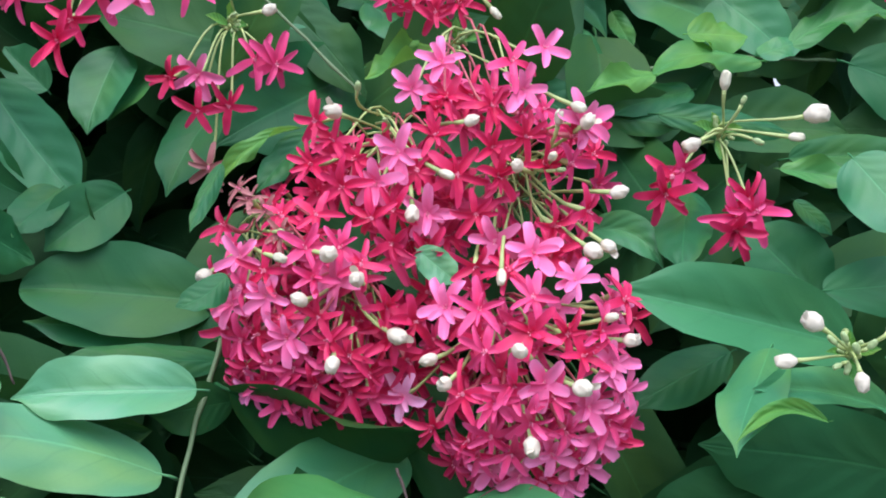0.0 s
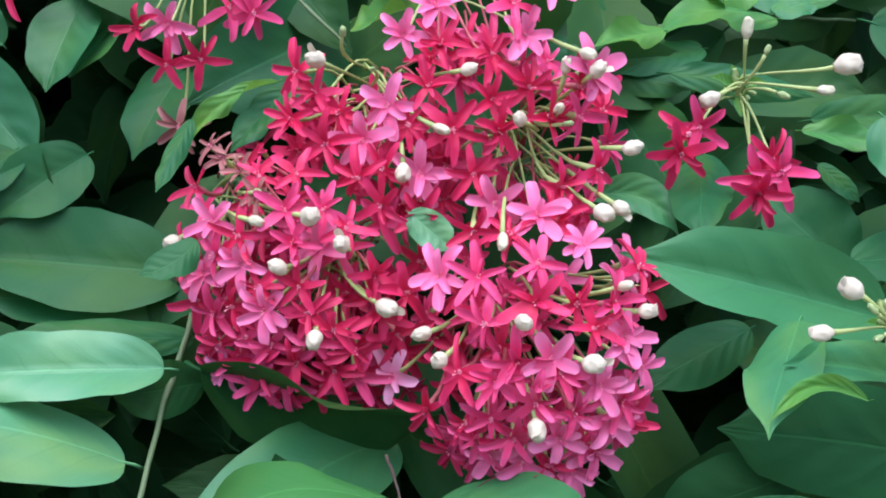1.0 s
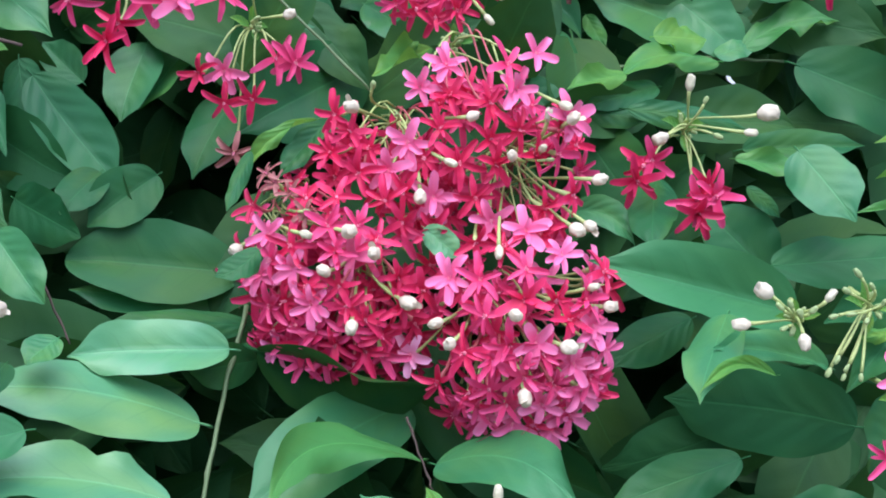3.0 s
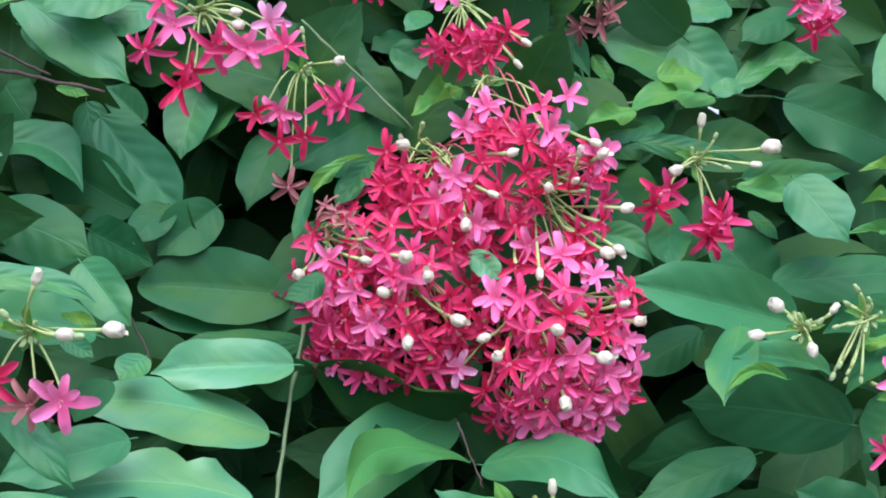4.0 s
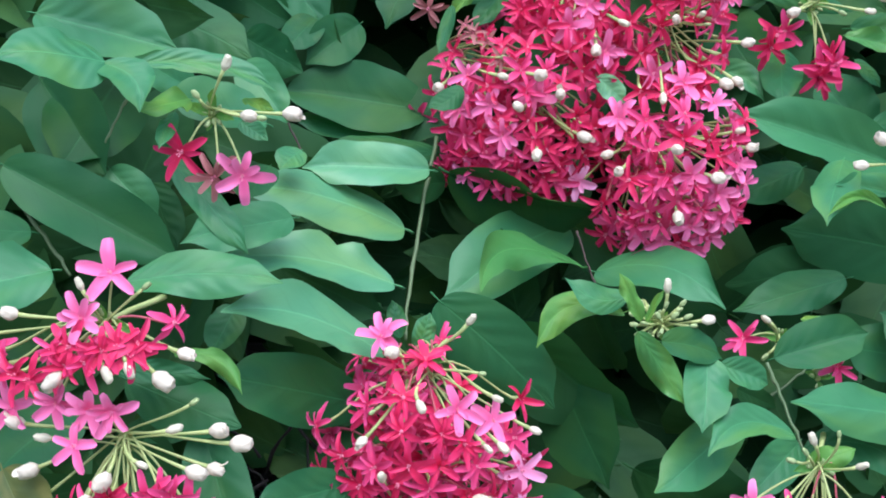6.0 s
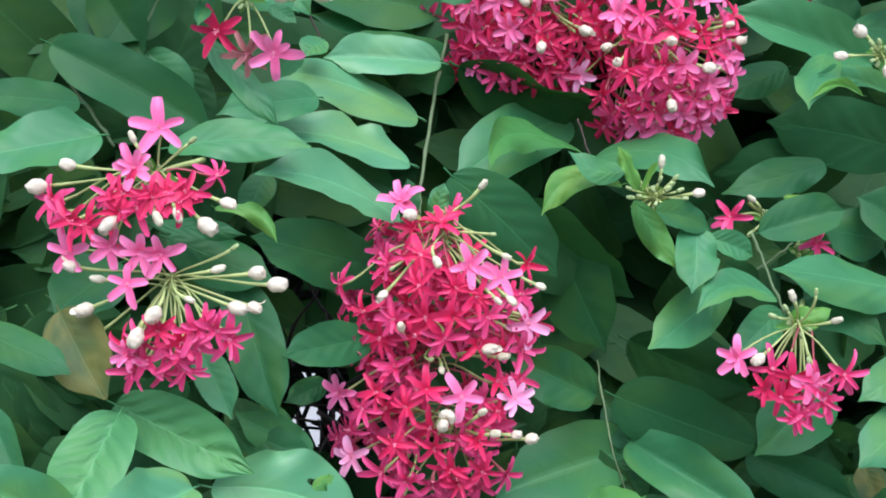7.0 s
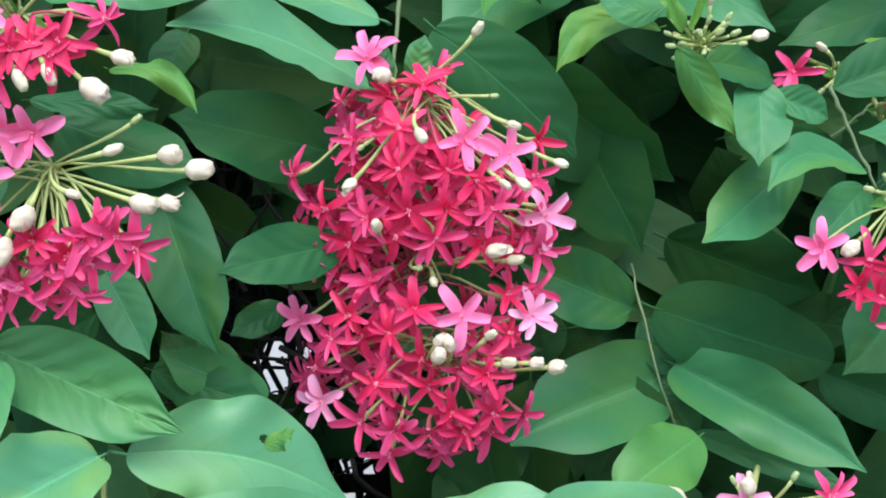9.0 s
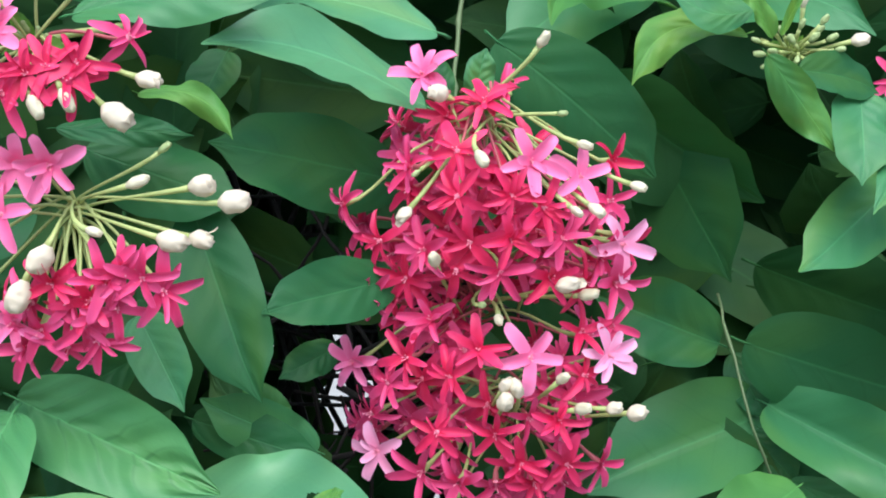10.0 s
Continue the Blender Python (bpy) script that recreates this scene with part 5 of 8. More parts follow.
flower(cluster, (-0.052, 0.717, 1.496), (-0.010, 0.637, 1.464), (0.53, -0.80, -0.32), RED, turn=0)
flower(cluster, (0.024, 0.711, 1.472), (-0.013, 0.643, 1.444), (-0.31, -0.95, -0.04), PALE, turn=36)
flower(cluster, (0.024, 0.711, 1.472), (0.064, 0.607, 1.455), (0.16, -0.98, -0.15), PINK, turn=40)
flower(cluster, (0.024, 0.711, 1.472), (0.096, 0.620, 1.463), (0.48, -0.88, 0.02), PINK, turn=12)
flower(cluster, (0.024, 0.711, 1.472), (0.085, 0.615, 1.442), (0.26, -0.94, -0.20), PINK, turn=20)
flower(cluster, (0.024, 0.711, 1.472), (0.103, 0.624, 1.449), (0.57, -0.81, -0.14), PINK, turn=8)
flower(cluster, (0.024, 0.711, 1.472), (0.083, 0.612, 1.467), (0.28, -0.94, 0.20), RED)
flower(cluster, (0.024, 0.711, 1.472), (0.040, 0.610, 1.445), (-0.17, -0.98, -0.10), ROSE, turn=0)
flower(cluster, (0.024, 0.711, 1.472), (0.023, 0.615, 1.448), (-0.40, -0.92, -0.02), RED)
flower(cluster, (0.024, 0.711, 1.472), (0.005, 0.630, 1.430), (-0.34, -0.80, -0.30), RED)
flower(cluster, (0.024, 0.711, 1.472), (0.057, 0.611, 1.435), (0.03, -0.84, -0.30), ROSE)
flower(cluster, (0.024, 0.711, 1.472), (0.073, 0.615, 1.430), (0.33, -0.80, -0.30), ROSE)
flower(cluster, (0.024, 0.711, 1.472), (0.036, 0.617, 1.427), (0.09, -0.80, -0.32), ROSE)
flower(cluster, (0.024, 0.711, 1.472), (0.053, 0.618, 1.420), (-0.05, -0.90, -0.27), ROSE)
flower(cluster, (0.024, 0.711, 1.472), (0.034, 0.629, 1.408), (-0.07, -0.80, -0.36), PINK)
flower(cluster, (0.024, 0.711, 1.472), (0.049, 0.629, 1.405), (-0.08, -0.82, -0.31), PINK)
flower(cluster, (0.024, 0.711, 1.472), (0.075, 0.625, 1.415), (0.51, -0.80, -0.27), ROSE)
flower(cluster, (0.024, 0.711, 1.472), (0.066, 0.620, 1.418), (0.23, -0.86, -0.28), PINK)
flower(cluster, (0.024, 0.711, 1.472), (0.088, 0.623, 1.426), (0.55, -0.80, -0.32), PINK)
flower(cluster, (0.024, 0.711, 1.472), (0.024, 0.622, 1.424), (-0.34, -0.80, -0.30), RED)
flower(cluster, (-0.120, 0.729, 1.531), (-0.097, 0.632, 1.476), (-0.24, -0.87, -0.27), ROSE)
flower(cluster, (-0.120, 0.729, 1.531), (-0.097, 0.638, 1.460), (-0.31, -0.80, -0.32), RED)
flower(cluster, (-0.052, 0.717, 1.496), (-0.077, 0.634, 1.451), (-0.17, -0.84, -0.30), RED)
flower(cluster, (-0.052, 0.717, 1.496), (-0.057, 0.630, 1.452), (-0.05, -0.80, -0.33), RED)
flower(cluster, (-0.052, 0.717, 1.496), (-0.040, 0.633, 1.448), (0.26, -0.82, -0.29), RED)
flower(cluster, (-0.052, 0.717, 1.496), (-0.031, 0.639, 1.445), (0.22, -0.80, -0.34), ROSE)
flower(cluster, (-0.052, 0.717, 1.496), (-0.068, 0.626, 1.461), (-0.01, -0.84, -0.30), ROSE)
flower(cluster, (-0.052, 0.717, 1.496), (-0.046, 0.624, 1.461), (0.13, -0.88, -0.28), ROSE)
flower(cluster, (-0.120, 0.729, 1.531), (-0.086, 0.625, 1.479), (-0.38, -0.86, -0.25), RED)
flower(cluster, (-0.052, 0.717, 1.496), (-0.016, 0.626, 1.475), (0.32, -0.90, -0.24), RED)
flower(cluster, (-0.052, 0.717, 1.496), (-0.065, 0.637, 1.443), (0.09, -0.80, -0.34), ROSE)
flower(cluster, (-0.052, 0.717, 1.496), (-0.081, 0.629, 1.464), (-0.33, -0.89, -0.24), ROSE)
flower(cluster, (-0.120, 0.729, 1.531), (-0.107, 0.637, 1.482), (-0.27, -0.92, -0.24), RED)
flower(cluster, (-0.052, 0.717, 1.496), (-0.029, 0.629, 1.458), (0.48, -0.80, -0.33), RED)
flower(cluster, (0.024, 0.711, 1.472), (0.075, 0.611, 1.478), (0.36, -0.93, -0.02), RED)
flower(cluster, (0.024, 0.711, 1.472), (0.091, 0.618, 1.478), (0.64, -0.74, 0.20), ROSE)
flower(cluster, (0.024, 0.711, 1.472), (0.068, 0.609, 1.448), (0.26, -0.96, -0.04), ROSE)
flower(cluster, (0.024, 0.711, 1.472), (0.049, 0.607, 1.454), (0.04, -0.95, -0.24), ROSE)
flower(cluster, (-0.120, 0.729, 1.531), (-0.095, 0.628, 1.503), (-0.49, -0.87, -0.03), ROSE)
flower(cluster, (-0.052, 0.717, 1.496), (-0.071, 0.619, 1.488), (-0.24, -0.97, 0.00), RED)
flower(cluster, (-0.052, 0.717, 1.496), (-0.005, 0.630, 1.484), (0.68, -0.73, -0.12), RED)
flower(cluster, (-0.052, 0.717, 1.496), (-0.047, 0.618, 1.476), (-0.01, -0.99, -0.16), RED)
flower(cluster, (-0.120, 0.729, 1.531), (-0.058, 0.619, 1.523), (0.11, -0.98, 0.17), ROSE)
flower(cluster, (-0.034, 0.723, 1.588), (-0.015, 0.640, 1.543), (-0.23, -0.95, -0.19), RED)
flower(cluster, (-0.034, 0.723, 1.588), (-0.048, 0.643, 1.580), (-0.12, -0.99, 0.12), RED)
flower(cluster, (0.037, 0.733, 1.557), (0.018, 0.643, 1.560), (0.28, -0.95, -0.12), RED)
flower(cluster, (0.037, 0.733, 1.557), (0.063, 0.643, 1.564), (0.72, -0.68, -0.16), RED)
flower(cluster, (0.037, 0.733, 1.557), (0.068, 0.643, 1.532), (0.74, -0.80, -0.27), RED)
flower(cluster, (0.037, 0.733, 1.557), (0.046, 0.624, 1.509), (-0.08, -0.77, 0.63), RED)
flower(cluster, (-0.120, 0.729, 1.531), (-0.081, 0.622, 1.512), (-0.36, -0.93, -0.04), RED)
flower(cluster, (-0.052, 0.717, 1.496), (-0.095, 0.643, 1.447), (-0.44, -0.81, -0.26), PINK)
flower(cluster, (-0.052, 0.717, 1.496), (-0.080, 0.643, 1.441), (0.07, -0.84, -0.30), ROSE)
flower(cluster, (-0.052, 0.717, 1.496), (-0.066, 0.643, 1.438), (0.18, -0.83, -0.30), RED)
flower(cluster, (-0.052, 0.717, 1.496), (-0.048, 0.641, 1.439), (0.18, -0.80, -0.31), RED)
flower(cluster, (-0.052, 0.717, 1.496), (-0.087, 0.636, 1.455), (-0.09, -0.82, -0.31), ROSE)
flower(cluster, (0.024, 0.711, 1.472), (0.029, 0.625, 1.416), (-0.09, -0.80, -0.33), ROSE)
flower(cluster, (0.024, 0.711, 1.472), (0.039, 0.638, 1.398), (0.13, -0.80, -0.33), ROSE)
flower(cluster, (0.024, 0.711, 1.472), (0.060, 0.631, 1.404), (0.24, -0.80, -0.33), RED)
flower(cluster, (0.024, 0.711, 1.472), (0.070, 0.635, 1.401), (0.12, -0.80, -0.37), PINK)
flower(cluster, (0.024, 0.711, 1.472), (0.082, 0.632, 1.410), (0.44, -0.80, -0.35), PINK)
flower(cluster, (0.024, 0.711, 1.472), (0.050, 0.643, 1.393), (-0.03, -0.80, -0.36), ROSE)
flower(cluster, (0.024, 0.711, 1.472), (0.046, 0.620, 1.418), (0.02, -0.80, -0.32), ROSE)
flower(cluster, (0.024, 0.711, 1.472), (0.094, 0.623, 1.434), (0.43, -0.85, -0.24), ROSE)
bud(cluster, (-0.120, 0.729, 1.531), (-0.117, 0.636, 1.511), (-0.25, -0.94, -0.25), WHITE)
bud(cluster, (-0.034, 0.723, 1.588), (-0.044, 0.636, 1.594), (-0.18, -0.98, 0.07), WHITE)
bud(cluster, (-0.034, 0.723, 1.588), (0.025, 0.636, 1.587), (0.53, -0.85, -0.00), WHITE)
bud(cluster, (0.037, 0.733, 1.557), (0.085, 0.636, 1.583), (0.35, -0.91, 0.23), WHITE)
bud(cluster, (0.037, 0.733, 1.557), (0.052, 0.636, 1.562), (-0.21, -0.97, 0.12), WHITE)
bud(cluster, (0.037, 0.733, 1.557), (0.099, 0.636, 1.548), (0.53, -0.85, -0.06), WHITE)
bud(cluster, (0.037, 0.733, 1.557), (0.086, 0.636, 1.520), (0.40, -0.88, -0.25), WHITE)
bud(cluster, (0.037, 0.733, 1.557), (0.094, 0.636, 1.522), (0.45, -0.84, -0.29), WHITE)
bud(cluster, (-0.120, 0.729, 1.531), (-0.073, 0.614, 1.519), (0.54, -0.84, -0.09), CREAM)
bud(cluster, (-0.120, 0.729, 1.531), (-0.046, 0.610, 1.520), (0.45, -0.89, -0.07), WHITE)
bud(cluster, (-0.052, 0.717, 1.496), (-0.057, 0.608, 1.497), (-0.11, -0.99, 0.01), WHITE)
bud(cluster, (-0.052, 0.717, 1.496), (-0.028, 0.610, 1.506), (-0.09, -0.98, 0.18), WHITE)
bud(cluster, (-0.052, 0.717, 1.496), (-0.044, 0.615, 1.466), (0.03, -0.91, -0.42), WHITE)
bud(cluster, (-0.052, 0.717, 1.496), (-0.014, 0.618, 1.479), (0.69, -0.67, -0.28), WHITE)
bud(cluster, (0.024, 0.711, 1.472), (0.008, 0.616, 1.466), (-0.31, -0.95, -0.06), WHITE)
bud(cluster, (0.024, 0.711, 1.472), (0.016, 0.610, 1.455), (-0.27, -0.94, -0.19), WHITE)
bud(cluster, (0.024, 0.711, 1.472), (0.052, 0.600, 1.471), (0.26, -0.97, -0.02), WHITE)
bud(cluster, (0.024, 0.711, 1.472), (0.104, 0.619, 1.474), (0.76, -0.65, 0.02), WHITE)
bud(cluster, (0.024, 0.711, 1.472), (0.080, 0.604, 1.453), (0.53, -0.84, -0.11), WHITE)
bud(cluster, (0.024, 0.711, 1.472), (0.057, 0.608, 1.426), (0.10, -0.83, -0.54), WHITE)
bud(cluster, (0.037, 0.733, 1.557), (0.043, 0.618, 1.509), (0.03, -0.88, -0.47), CREAM)
bud(cluster, (-0.034, 0.723, 1.588), (0.011, 0.636, 1.561), (0.67, -0.67, -0.31), CREAM)
bud(cluster, (-0.034, 0.723, 1.588), (-0.033, 0.636, 1.606), (0.20, -0.94, 0.28), GREEN)
bud(cluster, (-0.034, 0.723, 1.588), (-0.018, 0.636, 1.589), (-0.01, -1.00, 0.04), GREEN)
bud(cluster, (0.037, 0.733, 1.557), (0.072, 0.636, 1.584), (0.14, -0.83, 0.53), CREAM)
bud(cluster, (0.037, 0.733, 1.557), (0.068, 0.636, 1.566), (0.15, -0.98, 0.16), CREAM)
bud(cluster, (0.037, 0.733, 1.557), (0.071, 0.636, 1.560), (0.63, -0.78, 0.03), GREEN)
bud(cluster, (0.008, 0.723, 1.643), (0.080, 0.636, 1.593), (0.52, -0.81, -0.26), CREAM)
bud(cluster, (-0.034, 0.723, 1.588), (-0.005, 0.636, 1.543), (0.09, -0.63, -0.77), WHITE)
bud(cluster, (-0.120, 0.729, 1.531), (-0.072, 0.618, 1.532), (0.46, -0.89, 0.01), GREEN)
bud(cluster, (0.024, 0.711, 1.472), (0.095, 0.615, 1.485), (0.52, -0.84, 0.17), CREAM)
flower(cluster, (0.037, 0.733, 1.557), (0.011, 0.669, 1.546), (-0.04, -0.87, -0.29), ROSE)
flower(cluster, (0.008, 0.723, 1.643), (0.005, 0.693, 1.614), (0.23, -0.85, 0.48), ROSE)
flower(cluster, (0.008, 0.723, 1.643), (0.049, 0.667, 1.593), (0.75, -0.67, -0.02), ROSE)
flower(cluster, (0.024, 0.711, 1.472), (0.101, 0.669, 1.427), (0.70, -0.80, -0.24), ROSE)
flower(cluster, (-0.052, 0.717, 1.496), (-0.048, 0.661, 1.477), (0.37, -0.90, -0.22), RED)
flower(cluster, (-0.120, 0.729, 1.531), (-0.115, 0.685, 1.453), (-0.33, -0.80, -0.34), ROSE)
flower(cluster, (-0.034, 0.723, 1.588), (0.004, 0.673, 1.568), (-0.00, -0.99, 0.15), RED)
flower(cluster, (-0.052, 0.717, 1.496), (-0.066, 0.652, 1.493), (-0.09, -0.93, -0.26), ROSE)
flower(cluster, (0.024, 0.711, 1.472), (0.094, 0.666, 1.486), (0.57, -0.66, 0.49), PINK)
flower(cluster, (-0.120, 0.729, 1.531), (-0.084, 0.662, 1.529), (0.04, -0.95, 0.29), RED)
flower(cluster, (-0.120, 0.729, 1.531), (-0.124, 0.677, 1.506), (-0.48, -0.86, -0.19), RED)
flower(cluster, (-0.052, 0.717, 1.496), (-0.004, 0.665, 1.498), (0.86, -0.45, -0.22), RED)
flower(cluster, (0.024, 0.711, 1.472), (-0.016, 0.682, 1.452), (0.52, -0.80, -0.25), RED)
flower(cluster, (0.024, 0.711, 1.472), (0.096, 0.663, 1.494), (0.74, -0.58, 0.34), PINK)
flower(cluster, (0.024, 0.711, 1.472), (0.010, 0.673, 1.404), (-0.46, -0.80, -0.34), RED)
flower(cluster, (0.037, 0.733, 1.557), (0.050, 0.674, 1.525), (0.50, -0.83, -0.23), RED)
flower(cluster, (0.024, 0.711, 1.472), (0.066, 0.659, 1.435), (0.10, -0.98, -0.19), ROSE)
flower(cluster, (0.024, 0.711, 1.472), (0.020, 0.645, 1.456), (-0.57, -0.80, -0.26), RED)
flower(cluster, (0.024, 0.711, 1.472), (0.089, 0.650, 1.464), (0.82, -0.80, -0.22), ROSE)
flower(cluster, (-0.120, 0.729, 1.531), (-0.098, 0.654, 1.488), (-0.59, -0.80, -0.28), RED)
flower(cluster, (0.024, 0.711, 1.472), (0.031, 0.663, 1.480), (-0.15, -0.95, 0.26), ROSE)
flower(cluster, (-0.120, 0.729, 1.531), (-0.064, 0.657, 1.531), (0.34, -0.81, 0.47), RED)
flower(cluster, (0.037, 0.733, 1.557), (0.063, 0.677, 1.584), (0.68, -0.70, 0.23), ROSE)
flower(cluster, (-0.034, 0.723, 1.588), (-0.056, 0.662, 1.557), (-0.29, -0.96, -0.00), RED)
flower(cluster, (0.037, 0.733, 1.557), (0.009, 0.673, 1.557), (0.03, -0.92, -0.26), RED)
flower(cluster, (-0.052, 0.717, 1.496), (-0.030, 0.694, 1.445), (0.69, -0.80, -0.30), RED)
flower(cluster, (0.024, 0.711, 1.472), (0.035, 0.666, 1.412), (-0.31, -0.90, -0.24), ROSE)
flower(cluster, (-0.052, 0.717, 1.496), (-0.088, 0.668, 1.471), (0.11, -0.90, -0.27), ROSE)
flower(cluster, (-0.052, 0.717, 1.496), (-0.019, 0.650, 1.517), (0.39, -0.90, -0.18), ROSE)
flower(cluster, (0.037, 0.733, 1.557), (0.067, 0.697, 1.578), (0.65, -0.75, 0.05), ROSE)
flower(cluster, (0.037, 0.733, 1.557), (0.032, 0.665, 1.515), (0.10, -0.88, -0.28), RED)
flower(cluster, (0.024, 0.711, 1.472), (0.027, 0.638, 1.471), (-0.07, -0.98, 0.16), ROSE)
flower(cluster, (0.037, 0.733, 1.557), (0.063, 0.660, 1.516), (0.44, -0.37, 0.82), ROSE)
flower(cluster, (-0.120, 0.729, 1.531), (-0.096, 0.669, 1.489), (-0.41, -0.91, 0.07), ROSE)
flower(cluster, (-0.120, 0.729, 1.531), (-0.116, 0.671, 1.499), (-0.64, -0.74, 0.20), RED)
flower(cluster, (-0.034, 0.723, 1.588), (-0.006, 0.686, 1.542), (0.15, -0.97, -0.17), ROSE)
flower(cluster, (0.024, 0.711, 1.472), (0.038, 0.665, 1.434), (0.24, -0.85, -0.28), ROSE)
flower(cluster, (-0.034, 0.723, 1.588), (-0.027, 0.688, 1.580), (-0.17, -0.98, -0.06), RED)
flower(cluster, (-0.052, 0.717, 1.496), (-0.037, 0.671, 1.482), (0.63, -0.80, -0.24), ROSE)
flower(cluster, (-0.120, 0.729, 1.531), (-0.119, 0.684, 1.526), (-0.30, -0.83, 0.47), ROSE)
flower(cluster, (-0.120, 0.729, 1.531), (-0.080, 0.660, 1.512), (-0.36, -0.91, 0.20), RED)
flower(cluster, (0.024, 0.711, 1.472), (0.030, 0.666, 1.474), (0.20, -0.98, 0.01), RED)
flower(cluster, (-0.052, 0.717, 1.496), (-0.072, 0.673, 1.465), (0.23, -0.80, -0.34), RED)
flower(cluster, (-0.052, 0.717, 1.496), (-0.052, 0.660, 1.512), (0.19, -0.95, 0.23), ROSE)
flower(cluster, (0.008, 0.723, 1.643), (0.021, 0.686, 1.606), (0.04, -1.00, -0.09), RED)
flower(cluster, (0.024, 0.711, 1.472), (0.058, 0.649, 1.468), (0.09, -1.00, -0.05), ROSE)
flower(cluster, (-0.034, 0.723, 1.588), (-0.030, 0.677, 1.552), (-0.27, -0.96, -0.05), RED)
flower(cluster, (-0.120, 0.729, 1.531), (-0.117, 0.685, 1.444), (-0.51, -0.80, -0.34), RED)
flower(cluster, (0.024, 0.711, 1.472), (0.017, 0.653, 1.416), (-0.35, -0.80, -0.30), ROSE)
flower(cluster, (0.024, 0.711, 1.472), (0.059, 0.661, 1.425), (0.43, -0.80, -0.33), ROSE)
flower(cluster, (0.037, 0.733, 1.557), (0.068, 0.674, 1.513), (0.28, -0.85, 0.45), ROSE)
flower(cluster, (0.024, 0.711, 1.472), (0.040, 0.660, 1.480), (0.08, -0.97, 0.24), ROSE)
flower(cluster, (-0.120, 0.729, 1.531), (-0.110, 0.673, 1.465), (-0.38, -0.88, -0.24), RED)
flower(cluster, (0.024, 0.711, 1.472), (0.020, 0.656, 1.482), (-0.37, -0.92, 0.11), RED)
flower(cluster, (-0.052, 0.717, 1.496), (-0.077, 0.675, 1.449), (-0.17, -0.80, -0.31), RED)
flower(cluster, (0.024, 0.711, 1.472), (0.038, 0.638, 1.457), (0.26, -0.96, -0.11), RED)
flower(cluster, (0.037, 0.733, 1.557), (0.078, 0.672, 1.536), (0.76, -0.80, -0.31), ROSE)
flower(cluster, (-0.120, 0.729, 1.531), (-0.086, 0.676, 1.556), (-0.41, -0.69, 0.60), ROSE)
flower(cluster, (0.037, 0.733, 1.557), (0.082, 0.693, 1.583), (0.57, -0.81, -0.16), RED)
flower(cluster, (-0.052, 0.717, 1.496), (-0.041, 0.676, 1.470), (0.41, -0.86, -0.24), RED)
flower(cluster, (-0.034, 0.723, 1.588), (-0.035, 0.662, 1.544), (-0.39, -0.86, -0.25), RED)
flower(cluster, (-0.052, 0.717, 1.496), (-0.018, 0.672, 1.486), (0.47, -0.83, -0.24), RED)
flower(cluster, (-0.034, 0.723, 1.588), (-0.054, 0.672, 1.573), (-0.17, -0.96, -0.20), RED)
flower(cluster, (-0.034, 0.723, 1.588), (-0.011, 0.685, 1.573), (0.08, -1.00, 0.03), RED)
flower(cluster, (-0.052, 0.717, 1.496), (-0.023, 0.646, 1.483), (0.48, -0.82, -0.24), RED)
flower(cluster, (-0.052, 0.717, 1.496), (-0.084, 0.693, 1.429), (-0.30, -0.80, -0.36), ROSE)
flower(cluster, (0.037, 0.733, 1.557), (0.040, 0.675, 1.523), (0.72, -0.80, -0.25), RED)
flower(cluster, (0.037, 0.733, 1.557), (0.087, 0.683, 1.571), (0.65, -0.76, 0.01), RED)
flower(cluster, (-0.120, 0.729, 1.531), (-0.091, 0.673, 1.499), (-0.04, -0.94, -0.25), RED)
flower(cluster, (0.008, 0.723, 1.643), (0.034, 0.675, 1.606), (0.32, -0.89, 0.32), ROSE)
flower(cluster, (-0.034, 0.723, 1.588), (-0.047, 0.671, 1.566), (-0.14, -0.93, -0.25), RED)
flower(cluster, (0.024, 0.711, 1.472), (0.047, 0.646, 1.428), (0.21, -0.84, -0.29), ROSE)
flower(cluster, (0.024, 0.711, 1.472), (0.075, 0.651, 1.439), (0.28, -0.91, -0.24), PINK)
flower(cluster, (-0.120, 0.729, 1.531), (-0.139, 0.692, 1.488), (-0.53, -0.80, -0.25), ROSE)
flower(cluster, (-0.052, 0.717, 1.496), (-0.049, 0.646, 1.505), (-0.03, -0.98, 0.20), PINK)
flower(cluster, (-0.120, 0.729, 1.531), (-0.122, 0.689, 1.489), (-0.43, -0.80, -0.27), RED)
flower(cluster, (-0.052, 0.717, 1.496), (-0.060, 0.688, 1.440), (-0.05, -0.80, -0.34), RED)
flower(cluster, (-0.052, 0.717, 1.496), (-0.076, 0.665, 1.476), (0.03, -0.93, -0.26), PINK)
flower(cluster, (-0.052, 0.717, 1.496), (-0.029, 0.672, 1.454), (0.55, -0.80, -0.31), ROSE)
flower(cluster, (-0.052, 0.717, 1.496), (-0.009, 0.659, 1.527), (-0.15, -0.85, -0.29), RED)
flower(cluster, (0.008, 0.723, 1.643), (0.019, 0.699, 1.597), (0.34, -0.94, 0.07), ROSE)
flower(cluster, (0.024, 0.711, 1.472), (0.054, 0.693, 1.383), (0.29, -0.80, -0.38), RED)
flower(cluster, (-0.120, 0.729, 1.531), (-0.090, 0.667, 1.548), (-0.14, -0.93, 0.33), RED)
flower(cluster, (0.037, 0.733, 1.557), (0.088, 0.695, 1.555), (0.64, -0.80, -0.27), ROSE)
flower(cluster, (0.024, 0.711, 1.472), (0.096, 0.653, 1.468), (0.75, -0.65, 0.13), ROSE)
